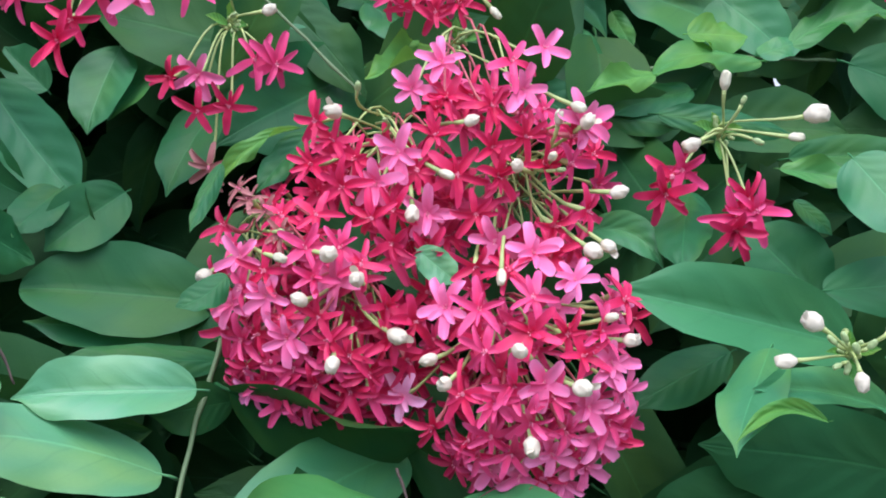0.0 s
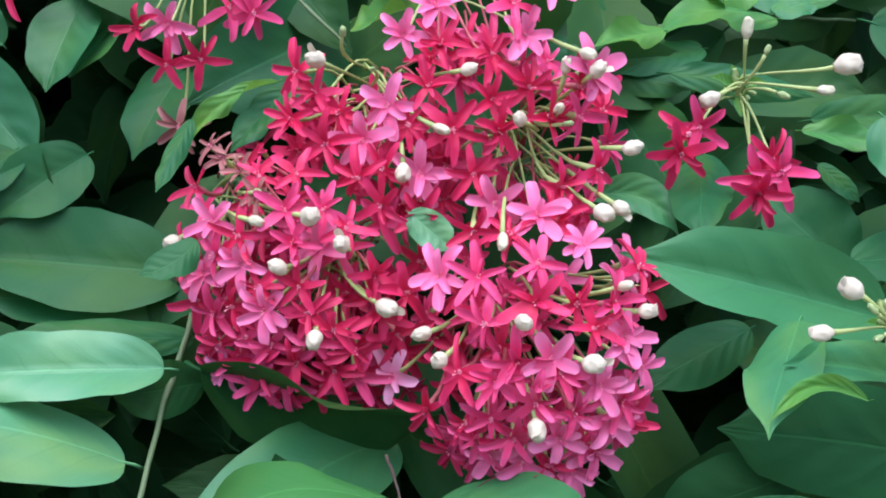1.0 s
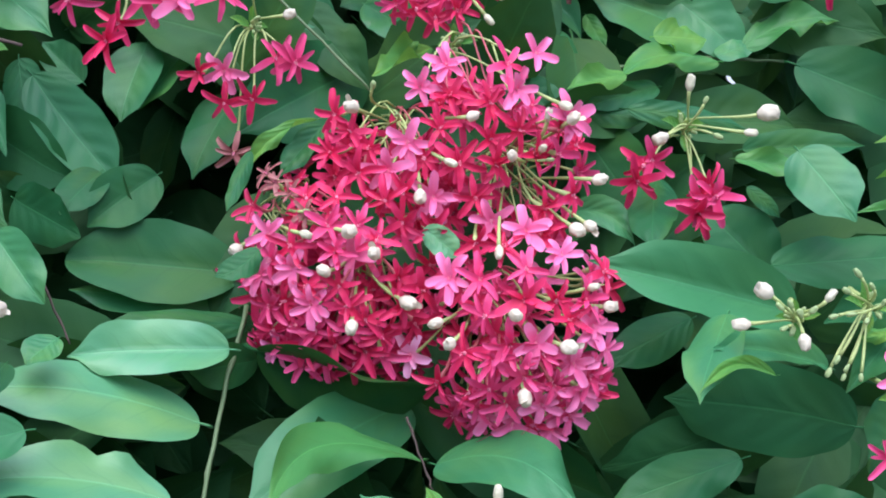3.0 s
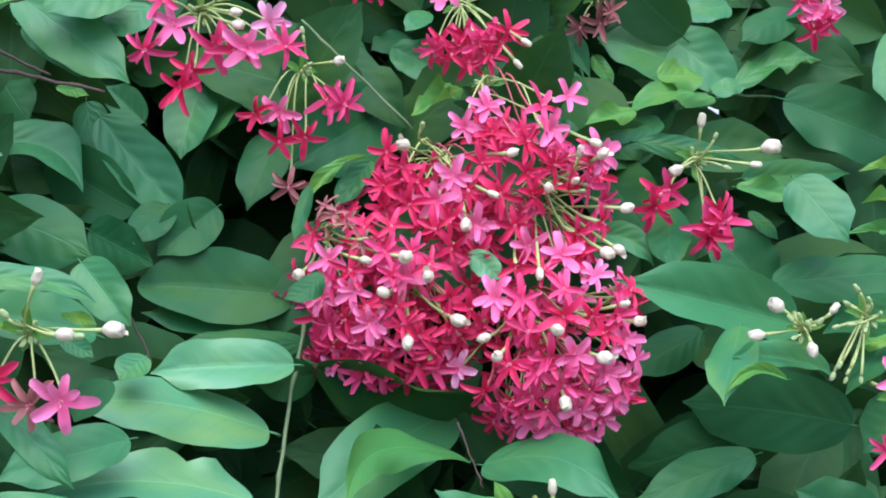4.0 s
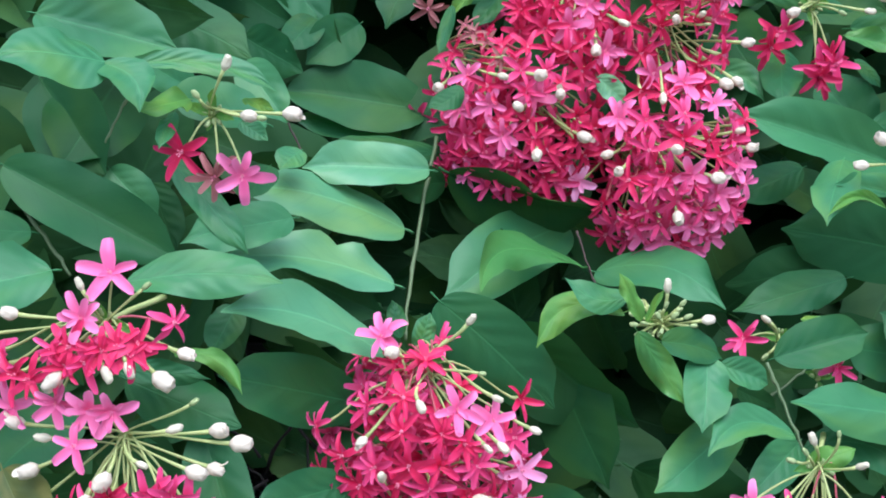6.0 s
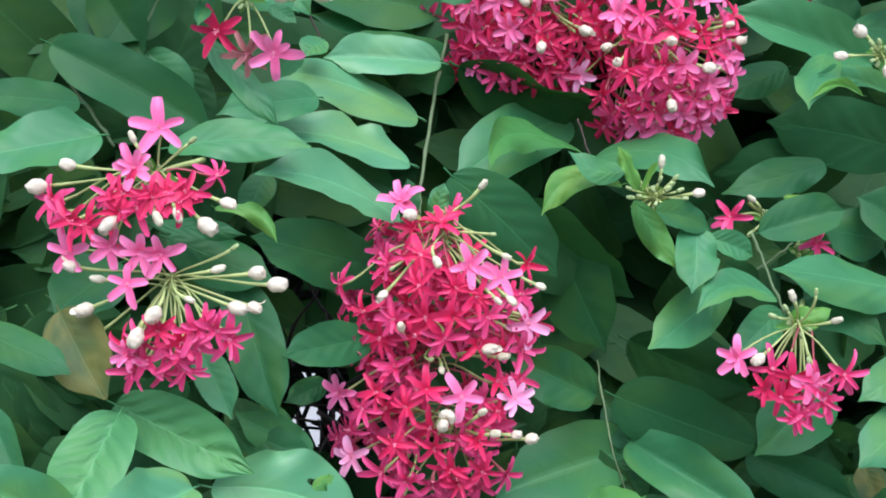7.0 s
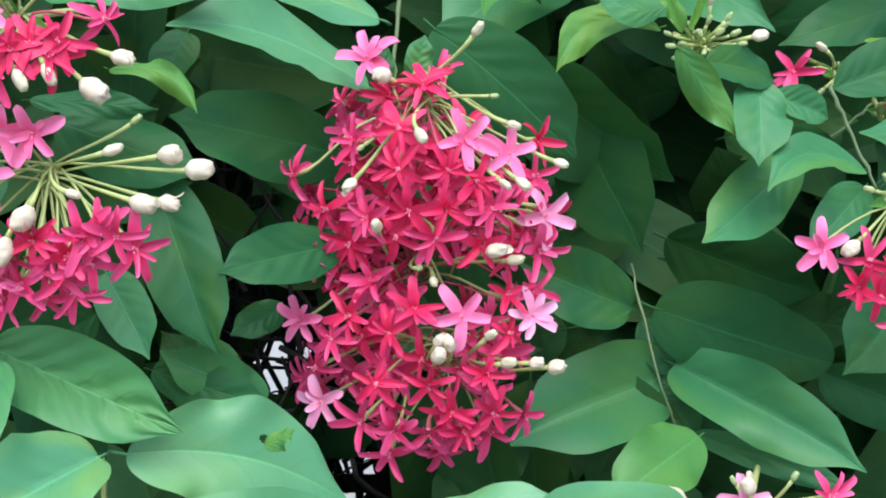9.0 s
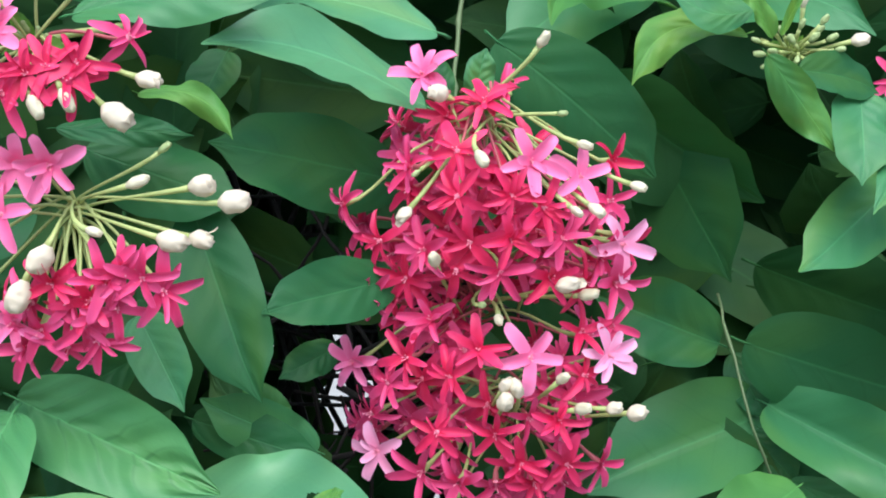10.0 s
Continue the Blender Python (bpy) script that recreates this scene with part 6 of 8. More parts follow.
flower(cluster, (0.037, 0.733, 1.557), (0.012, 0.696, 1.553), (0.14, -0.95, -0.24), ROSE)
flower(cluster, (-0.034, 0.723, 1.588), (-0.023, 0.661, 1.533), (-0.39, -0.80, -0.29), RED)
flower(cluster, (-0.120, 0.729, 1.531), (-0.062, 0.659, 1.516), (0.08, -1.00, 0.01), ROSE)
flower(cluster, (0.024, 0.711, 1.472), (0.021, 0.674, 1.498), (-0.33, -0.91, 0.24), ROSE)
flower(cluster, (0.024, 0.711, 1.472), (0.003, 0.675, 1.459), (-0.67, -0.80, -0.24), RED)
flower(cluster, (0.024, 0.711, 1.472), (0.034, 0.663, 1.448), (-0.16, -0.99, -0.04), ROSE)
flower(cluster, (0.024, 0.711, 1.472), (0.002, 0.653, 1.473), (-0.63, -0.76, -0.16), ROSE)
flower(cluster, (-0.052, 0.717, 1.496), (-0.069, 0.670, 1.484), (-0.10, -0.99, -0.02), RED)
flower(cluster, (0.024, 0.711, 1.472), (0.081, 0.660, 1.431), (0.45, -0.87, -0.20), RED)
flower(cluster, (0.037, 0.733, 1.557), (0.068, 0.692, 1.540), (0.64, -0.80, -0.24), RED)
flower(cluster, (-0.034, 0.723, 1.588), (0.016, 0.679, 1.589), (0.30, -0.94, -0.19), ROSE)
flower(cluster, (0.024, 0.711, 1.472), (0.068, 0.665, 1.486), (0.11, -0.86, 0.50), PINK)
flower(cluster, (-0.034, 0.723, 1.588), (-0.057, 0.679, 1.565), (-0.21, -0.97, -0.09), RED)
flower(cluster, (-0.052, 0.717, 1.496), (-0.081, 0.673, 1.468), (-0.32, -0.80, -0.31), RED)
flower(cluster, (-0.052, 0.717, 1.496), (-0.100, 0.691, 1.435), (-0.35, -0.80, -0.36), RED)
flower(cluster, (-0.034, 0.723, 1.588), (0.001, 0.671, 1.555), (-0.15, -0.99, 0.00), RED)
flower(cluster, (0.008, 0.723, 1.643), (0.004, 0.670, 1.597), (0.13, -1.00, 0.79), RED)
flower(cluster, (-0.034, 0.723, 1.588), (-0.061, 0.660, 1.553), (-0.34, -1.26, 0.07), RED)
flower(cluster, (-0.034, 0.723, 1.588), (-0.023, 0.656, 1.547), (0.02, -0.86, 0.13), ROSE)
flower(cluster, (-0.034, 0.723, 1.588), (-0.008, 0.661, 1.518), (-0.69, -1.10, -0.06), ROSE)
flower(cluster, (0.037, 0.733, 1.557), (0.032, 0.673, 1.546), (0.39, -0.94, -0.26), ROSE)
flower(cluster, (-0.052, 0.717, 1.496), (-0.038, 0.656, 1.483), (0.04, -0.74, 0.04), RED)
flower(cluster, (-0.052, 0.717, 1.496), (-0.040, 0.651, 1.502), (0.05, -0.86, 0.23), ROSE)
flower(cluster, (0.024, 0.711, 1.472), (0.028, 0.631, 1.474), (0.44, -0.78, 0.57), RED)
flower(cluster, (0.037, 0.733, 1.557), (0.067, 0.640, 1.516), (-0.08, -1.05, 0.31), RED)
flower(cluster, (0.024, 0.711, 1.472), (0.044, 0.627, 1.446), (-0.17, -1.17, -0.23), ROSE)
flower(cluster, (0.024, 0.711, 1.472), (0.011, 0.660, 1.436), (-0.37, -0.80, -0.35), RED)
flower(cluster, (0.024, 0.711, 1.472), (0.095, 0.635, 1.423), (0.32, -1.26, -0.34), RED)
flower(cluster, (0.024, 0.711, 1.472), (0.066, 0.651, 1.411), (0.38, -1.22, -0.28), ROSE)
flower(cluster, (0.024, 0.711, 1.472), (0.068, 0.655, 1.424), (-0.05, -0.90, -0.30), ROSE)
flower(cluster, (0.024, 0.711, 1.472), (0.088, 0.650, 1.418), (0.47, -0.80, -0.37), ROSE)
flower(cluster, (-0.120, 0.729, 1.531), (-0.101, 0.666, 1.469), (-0.51, -0.84, -0.30), RED)
flower(cluster, (-0.052, 0.717, 1.496), (-0.027, 0.663, 1.432), (0.02, -0.80, -0.36), RED)
flower(cluster, (-0.052, 0.717, 1.496), (-0.029, 0.647, 1.445), (0.48, -1.14, -0.29), RED)
flower(cluster, (-0.120, 0.729, 1.531), (-0.096, 0.654, 1.496), (-0.17, -0.86, -0.18), ROSE)
flower(cluster, (0.024, 0.711, 1.472), (0.069, 0.638, 1.436), (0.59, -0.70, 0.04), ROSE)
flower(cluster, (-0.052, 0.717, 1.496), (-0.090, 0.645, 1.474), (-0.00, -1.02, 0.05), ROSE)
flower(cluster, (-0.034, 0.723, 1.588), (-0.001, 0.672, 1.552), (-0.50, -0.98, -0.22), RED)
flower(cluster, (0.037, 0.733, 1.557), (0.076, 0.664, 1.521), (0.75, -0.80, -0.33), RED)
flower(cluster, (-0.052, 0.717, 1.496), (-0.086, 0.669, 1.431), (-0.84, -0.80, -0.22), ROSE)
flower(cluster, (-0.052, 0.717, 1.496), (-0.084, 0.655, 1.462), (-0.23, -1.29, -0.27), RED)
flower(cluster, (0.024, 0.711, 1.472), (0.023, 0.660, 1.403), (0.35, -0.80, -0.34), ROSE)
flower(cluster, (0.024, 0.711, 1.472), (0.055, 0.650, 1.415), (0.03, -1.00, -0.36), ROSE)
flower(cluster, (0.037, 0.733, 1.557), (0.008, 0.695, 1.531), (0.11, -0.80, -0.32), ROSE)
flower(cluster, (-0.052, 0.717, 1.496), (-0.050, 0.678, 1.483), (0.28, -1.31, -0.32), RED)
flower(cluster, (-0.052, 0.717, 1.496), (-0.071, 0.678, 1.502), (-0.06, -1.16, -0.24), RED)
flower(cluster, (0.024, 0.711, 1.472), (0.005, 0.698, 1.408), (-0.61, -0.80, -0.34), RED)
flower(cluster, (-0.120, 0.729, 1.531), (-0.091, 0.681, 1.479), (-0.59, -0.80, -0.27), RED)
flower(cluster, (0.037, 0.733, 1.557), (0.060, 0.696, 1.598), (0.57, -0.68, 0.28), ROSE)
flower(cluster, (-0.052, 0.717, 1.496), (-0.021, 0.711, 1.430), (1.39, -0.80, -0.26), RED)
flower(cluster, (0.037, 0.733, 1.557), (0.063, 0.728, 1.579), (0.72, -0.47, 0.32), ROSE)
flower(cluster, (0.024, 0.711, 1.472), (0.005, 0.668, 1.486), (-0.08, -0.74, 0.35), RED)
flower(cluster, (-0.120, 0.729, 1.531), (-0.088, 0.692, 1.507), (-0.44, -0.85, 0.03), RED)
flower(cluster, (-0.034, 0.723, 1.588), (0.010, 0.713, 1.557), (0.22, -1.16, 0.42), RED)
flower(cluster, (-0.120, 0.729, 1.531), (-0.076, 0.679, 1.513), (-0.28, -0.89, -0.10), RED)
flower(cluster, (0.024, 0.711, 1.472), (0.053, 0.667, 1.487), (-0.08, -0.86, -0.24), ROSE)
flower(cluster, (0.037, 0.733, 1.557), (0.067, 0.703, 1.519), (-0.03, -1.09, 0.23), RED)
flower(cluster, (-0.120, 0.729, 1.531), (-0.102, 0.705, 1.453), (-0.19, -1.08, 0.03), RED)
flower(cluster, (0.024, 0.711, 1.472), (0.034, 0.655, 1.451), (0.47, -0.67, -0.14), ROSE)
flower(cluster, (0.037, 0.733, 1.557), (0.084, 0.710, 1.589), (0.63, -0.92, 0.48), RED)
flower(cluster, (-0.034, 0.723, 1.588), (-0.020, 0.703, 1.566), (0.25, -1.29, 0.10), ROSE)
flower(cluster, (0.037, 0.733, 1.557), (0.041, 0.700, 1.519), (0.72, -0.12, -0.18), RED)
flower(cluster, (-0.034, 0.723, 1.588), (-0.068, 0.703, 1.578), (0.13, -1.02, -0.24), ROSE)
flower(cluster, (-0.120, 0.729, 1.531), (-0.145, 0.712, 1.489), (-0.60, -0.80, -0.29), RED)
flower(cluster, (-0.120, 0.729, 1.531), (-0.135, 0.716, 1.502), (-0.18, -0.89, -0.15), RED)
flower(cluster, (-0.052, 0.717, 1.496), (0.005, 0.678, 1.528), (0.46, -0.77, 0.22), RED)
flower(cluster, (0.024, 0.711, 1.472), (0.052, 0.719, 1.386), (0.47, -0.80, -0.38), RED)
flower(cluster, (0.024, 0.711, 1.472), (0.107, 0.683, 1.481), (0.28, -0.68, -0.06), RED)
flower(cluster, (-0.034, 0.723, 1.588), (-0.033, 0.682, 1.543), (-0.27, -0.80, -0.27), RED)
flower(cluster, (0.024, 0.711, 1.472), (0.004, 0.705, 1.508), (-0.02, -1.05, 0.56), ROSE)
flower(cluster, (0.024, 0.711, 1.472), (0.013, 0.696, 1.446), (-0.26, -1.12, 0.10), RED)
flower(cluster, (0.024, 0.711, 1.472), (0.086, 0.694, 1.437), (0.61, -0.78, -0.17), ROSE)
flower(cluster, (-0.034, 0.723, 1.588), (0.015, 0.700, 1.600), (0.23, -0.96, -0.13), RED)
flower(cluster, (-0.034, 0.723, 1.588), (-0.057, 0.698, 1.559), (0.01, -1.43, 0.52), RED)
flower(cluster, (-0.052, 0.717, 1.496), (-0.093, 0.723, 1.442), (-0.21, -0.42, -0.00), RED)

cluster = flower_cluster((-0.107, 0.484, 1.336), "long hanging cluster of red and pink star flowers", 0.6)
flower(cluster, (-0.107, 0.484, 1.336), (-0.128, 0.463, 1.354), (-0.20, -0.82, 0.53), PINK, turn=-20)
flower(cluster, (-0.107, 0.484, 1.336), (-0.100, 0.459, 1.341), (0.00, -0.60, 0.80), RED, turn=-15)
flower(cluster, (-0.107, 0.484, 1.336), (-0.133, 0.450, 1.314), (-0.56, -0.73, 0.39), ROSE)
flower(cluster, (-0.107, 0.484, 1.336), (-0.111, 0.444, 1.321), (-0.05, -0.91, 0.41), RED)
flower(cluster, (-0.107, 0.484, 1.336), (-0.079, 0.444, 1.316), (0.32, -0.91, 0.25), PINK, turn=36)
flower(cluster, (-0.107, 0.484, 1.336), (-0.058, 0.454, 1.308), (0.33, -0.87, 0.36), PINK, turn=10)
flower(cluster, (-0.107, 0.484, 1.336), (-0.111, 0.439, 1.302), (0.01, -0.99, 0.13), RED)
flower(cluster, (-0.107, 0.484, 1.336), (-0.167, 0.463, 1.296), (-0.77, -0.64, -0.00), ROSE)
flower(cluster, (-0.108, 0.507, 1.245), (-0.150, 0.460, 1.279), (-0.52, -0.85, 0.05), RED)
flower(cluster, (-0.108, 0.507, 1.245), (-0.127, 0.446, 1.277), (-0.42, -0.90, 0.12), ROSE)
flower(cluster, (-0.108, 0.507, 1.245), (-0.106, 0.439, 1.282), (0.05, -0.98, -0.17), RED, turn=0)
flower(cluster, (-0.108, 0.507, 1.245), (-0.088, 0.439, 1.283), (0.36, -0.93, 0.00), RED)
flower(cluster, (-0.108, 0.507, 1.245), (-0.154, 0.463, 1.255), (-0.52, -0.80, -0.30), ROSE)
flower(cluster, (-0.107, 0.484, 1.336), (-0.074, 0.441, 1.296), (0.50, -0.86, 0.11), RED)
flower(cluster, (-0.107, 0.484, 1.336), (-0.046, 0.463, 1.296), (0.69, -0.71, 0.15), ROSE)
flower(cluster, (-0.108, 0.507, 1.245), (-0.066, 0.446, 1.282), (0.35, -0.93, 0.12), ROSE)
flower(cluster, (-0.108, 0.507, 1.245), (-0.050, 0.462, 1.271), (0.73, -0.80, -0.26), ROSE)
flower(cluster, (-0.108, 0.507, 1.245), (-0.040, 0.463, 1.276), (0.52, -0.85, 0.05), PALE)
flower(cluster, (-0.108, 0.507, 1.245), (-0.093, 0.442, 1.268), (0.07, -0.98, -0.16), ROSE)
flower(cluster, (-0.108, 0.507, 1.245), (-0.113, 0.444, 1.268), (0.01, -0.99, -0.16), RED)
flower(cluster, (-0.108, 0.507, 1.245), (-0.058, 0.460, 1.259), (0.75, -0.64, -0.17), RED)
flower(cluster, (-0.108, 0.507, 1.245), (-0.044, 0.463, 1.259), (0.66, -0.80, -0.24), ROSE)
flower(cluster, (-0.108, 0.507, 1.245), (-0.127, 0.458, 1.242), (-0.26, -0.85, 0.46), ROSE, turn=-10)
flower(cluster, (-0.108, 0.507, 1.245), (-0.166, 0.463, 1.220), (-0.28, -0.94, 0.19), PINK, turn=0)
flower(cluster, (-0.093, 0.502, 1.188), (-0.148, 0.456, 1.212), (-0.41, -0.80, 0.43), ROSE)
flower(cluster, (-0.093, 0.502, 1.188), (-0.117, 0.443, 1.219), (-0.06, -0.96, 0.29), RED)
flower(cluster, (-0.108, 0.507, 1.245), (-0.104, 0.445, 1.231), (0.05, -0.85, 0.52), RED, turn=5)
flower(cluster, (-0.108, 0.507, 1.245), (-0.081, 0.448, 1.227), (0.30, -0.93, 0.22), PINK, turn=36)
flower(cluster, (-0.108, 0.507, 1.245), (-0.059, 0.463, 1.235), (0.45, -0.77, 0.46), RED)
flower(cluster, (-0.093, 0.502, 1.188), (-0.046, 0.463, 1.224), (0.46, -0.84, 0.30), PALE)
flower(cluster, (-0.093, 0.502, 1.188), (-0.058, 0.459, 1.216), (0.77, -0.63, 0.07), RED)
flower(cluster, (-0.093, 0.502, 1.188), (-0.156, 0.463, 1.176), (-0.26, -0.96, 0.07), PALE, turn=-15)
flower(cluster, (-0.093, 0.502, 1.188), (-0.124, 0.445, 1.192), (-0.03, -0.99, 0.13), RED, turn=10)
flower(cluster, (-0.093, 0.502, 1.188), (-0.097, 0.442, 1.193), (0.10, -0.98, -0.14), RED, turn=5)
flower(cluster, (-0.093, 0.502, 1.188), (-0.133, 0.454, 1.170), (-0.35, -0.93, -0.14), ROSE)
flower(cluster, (-0.093, 0.502, 1.188), (-0.099, 0.458, 1.163), (0.24, -0.80, -0.32), ROSE, turn=10)
flower(cluster, (-0.093, 0.502, 1.188), (-0.081, 0.454, 1.166), (0.28, -0.92, -0.23), RED)
flower(cluster, (-0.093, 0.502, 1.188), (-0.066, 0.457, 1.174), (0.44, -0.90, -0.05), RED)
flower(cluster, (-0.093, 0.502, 1.188), (-0.158, 0.463, 1.195), (-0.67, -0.73, -0.15), ROSE)
flower(cluster, (-0.093, 0.502, 1.188), (-0.115, 0.451, 1.166), (-0.23, -0.95, -0.19), ROSE)
flower(cluster, (-0.093, 0.502, 1.188), (-0.069, 0.449, 1.197), (0.38, -0.90, 0.22), RED)
flower(cluster, (-0.107, 0.484, 1.336), (-0.087, 0.439, 1.302), (0.21, -0.97, 0.14), RED)
flower(cluster, (-0.108, 0.507, 1.245), (-0.138, 0.457, 1.262), (-0.26, -0.92, -0.24), RED)
flower(cluster, (-0.108, 0.507, 1.245), (-0.072, 0.449, 1.264), (0.53, -0.85, -0.04), RED)
flower(cluster, (-0.108, 0.507, 1.245), (-0.138, 0.453, 1.225), (-0.43, -0.88, 0.21), RED)
flower(cluster, (-0.093, 0.502, 1.188), (-0.086, 0.448, 1.177), (0.12, -0.99, -0.09), RED)
flower(cluster, (-0.093, 0.502, 1.188), (-0.120, 0.462, 1.149), (-0.11, -0.93, -0.25), ROSE)
bud(cluster, (-0.107, 0.484, 1.336), (-0.075, 0.456, 1.366), (0.45, -0.60, 0.66), CREAM)
bud(cluster, (-0.107, 0.484, 1.336), (-0.118, 0.456, 1.345), (-0.36, -0.89, 0.27), WHITE)
bud(cluster, (-0.107, 0.484, 1.336), (-0.101, 0.436, 1.321), (0.36, -0.84, -0.40), CREAM)
bud(cluster, (-0.107, 0.484, 1.336), (-0.128, 0.441, 1.313), (-0.50, -0.78, -0.37), GREEN)
bud(cluster, (-0.107, 0.484, 1.336), (-0.133, 0.440, 1.296), (-0.41, -0.81, -0.43), WHITE)
bud(cluster, (-0.108, 0.507, 1.245), (-0.121, 0.438, 1.272), (-0.04, -0.90, 0.43), CREAM)
bud(cluster, (-0.107, 0.484, 1.336), (-0.061, 0.440, 1.296), (0.50, -0.80, -0.32), CREAM)
bud(cluster, (-0.107, 0.484, 1.336), (-0.053, 0.446, 1.296), (0.54, -0.77, -0.33), CREAM)
bud(cluster, (-0.108, 0.507, 1.245), (-0.067, 0.447, 1.260), (0.64, -0.74, 0.22), WHITE)
bud(cluster, (-0.108, 0.507, 1.245), (-0.058, 0.456, 1.254), (0.68, -0.73, 0.13), CREAM)
bud(cluster, (-0.108, 0.507, 1.245), (-0.095, 0.448, 1.246), (0.08, -0.98, -0.18), CREAM)
bud(cluster, (-0.108, 0.507, 1.245), (-0.103, 0.444, 1.252), (0.32, -0.94, 0.09), GREEN)
bud(cluster, (-0.093, 0.502, 1.188), (-0.092, 0.435, 1.216), (0.30, -0.81, 0.50), WHITE)
bud(cluster, (-0.093, 0.502, 1.188), (-0.086, 0.436, 1.214), (-0.03, -0.89, 0.46), WHITE)
bud(cluster, (-0.093, 0.502, 1.188), (-0.092, 0.434, 1.209), (0.15, -0.92, 0.37), WHITE)
bud(cluster, (-0.093, 0.502, 1.188), (-0.068, 0.444, 1.217), (0.40, -0.79, 0.47), CREAM)
bud(cluster, (-0.093, 0.502, 1.188), (-0.060, 0.447, 1.203), (0.55, -0.80, 0.24), CREAM)
bud(cluster, (-0.093, 0.502, 1.188), (-0.046, 0.456, 1.201), (0.68, -0.71, 0.19), WHITE)
bud(cluster, (-0.093, 0.502, 1.188), (-0.036, 0.456, 1.199), (0.52, -0.83, 0.18), WHITE)
bud(cluster, (-0.107, 0.484, 1.336), (-0.058, 0.452, 1.323), (0.64, -0.76, -0.15), CREAM)
bud(cluster, (-0.107, 0.484, 1.336), (-0.067, 0.456, 1.336), (0.66, -0.75, 0.02), GREEN)
bud(cluster, (-0.107, 0.484, 1.336), (-0.035, 0.456, 1.304), (0.82, -0.52, -0.24), CREAM)
flower(cluster, (-0.107, 0.484, 1.336), (-0.104, 0.462, 1.295), (0.19, -0.98, -0.09), ROSE)
flower(cluster, (-0.093, 0.502, 1.188), (-0.069, 0.480, 1.217), (0.25, -0.78, 0.57), ROSE)
flower(cluster, (-0.108, 0.507, 1.245), (-0.111, 0.488, 1.217), (-0.20, -0.83, 0.52), RED)
flower(cluster, (-0.093, 0.502, 1.188), (-0.138, 0.490, 1.181), (-0.14, -0.99, 0.01), ROSE)
flower(cluster, (-0.107, 0.484, 1.336), (-0.066, 0.486, 1.295), (0.60, -0.75, 0.28), ROSE)
flower(cluster, (-0.107, 0.484, 1.336), (-0.101, 0.469, 1.300), (0.18, -0.96, 0.21), ROSE)
flower(cluster, (-0.107, 0.484, 1.336), (-0.096, 0.504, 1.344), (-0.13, -0.72, 0.68), ROSE)
flower(cluster, (-0.093, 0.502, 1.188), (-0.085, 0.481, 1.153), (0.31, -0.80, -0.35), ROSE)
flower(cluster, (-0.107, 0.484, 1.336), (-0.103, 0.469, 1.316), (-0.29, -0.74, 0.60), ROSE)
flower(cluster, (-0.107, 0.484, 1.336), (-0.119, 0.473, 1.309), (-0.41, -0.91, 0.05), RED)
flower(cluster, (-0.107, 0.484, 1.336), (-0.092, 0.461, 1.310), (0.44, -0.75, 0.50), RED)
flower(cluster, (-0.107, 0.484, 1.336), (-0.109, 0.491, 1.330), (-0.28, -0.69, 0.67), ROSE)
flower(cluster, (-0.093, 0.502, 1.188), (-0.128, 0.500, 1.154), (-0.32, -0.83, -0.28), ROSE)
flower(cluster, (-0.107, 0.484, 1.336), (-0.144, 0.501, 1.327), (-0.63, -0.37, 0.68), RED)
flower(cluster, (-0.108, 0.507, 1.245), (-0.141, 0.497, 1.268), (-0.29, -0.95, 0.12), RED)
flower(cluster, (-0.093, 0.502, 1.188), (-0.059, 0.492, 1.199), (0.37, -0.84, 0.40), ROSE)
flower(cluster, (-0.107, 0.484, 1.336), (-0.142, 0.488, 1.315), (-0.46, -0.69, 0.56), ROSE)
flower(cluster, (-0.093, 0.502, 1.188), (-0.173, 0.508, 1.175), (-0.64, -0.77, 0.01), ROSE)
flower(cluster, (-0.093, 0.502, 1.188), (-0.134, 0.470, 1.210), (-0.43, -0.90, -0.01), RED)
flower(cluster, (-0.093, 0.502, 1.188), (-0.070, 0.496, 1.151), (0.68, -0.80, -0.30), ROSE)
flower(cluster, (-0.108, 0.507, 1.245), (-0.122, 0.494, 1.235), (-0.30, -0.77, 0.56), RED)
flower(cluster, (-0.107, 0.484, 1.336), (-0.088, 0.461, 1.291), (-0.01, -0.95, 0.32), ROSE)
flower(cluster, (-0.093, 0.502, 1.188), (-0.084, 0.464, 1.194), (0.42, -0.89, -0.20), ROSE)
flower(cluster, (-0.108, 0.507, 1.245), (-0.140, 0.498, 1.226), (-0.48, -0.76, 0.44), ROSE)
flower(cluster, (-0.093, 0.502, 1.188), (-0.120, 0.474, 1.175), (-0.28, -0.94, -0.21), ROSE)
flower(cluster, (-0.108, 0.507, 1.245), (-0.086, 0.493, 1.252), (0.31, -0.80, -0.32), RED)
flower(cluster, (-0.108, 0.507, 1.245), (-0.152, 0.502, 1.266), (-0.30, -0.91, -0.24), ROSE)
flower(cluster, (-0.108, 0.507, 1.245), (-0.080, 0.480, 1.280), (0.56, -0.83, 0.04), RED)
flower(cluster, (-0.093, 0.502, 1.188), (-0.097, 0.503, 1.136), (0.03, -0.80, -0.36), ROSE)
flower(cluster, (-0.108, 0.507, 1.245), (-0.133, 0.497, 1.250), (-0.27, -0.95, -0.18), ROSE)
flower(cluster, (-0.107, 0.484, 1.336), (-0.134, 0.493, 1.321), (-0.43, -0.57, 0.70), ROSE)
flower(cluster, (-0.108, 0.507, 1.245), (-0.078, 0.490, 1.269), (0.44, -0.89, 0.12), ROSE)
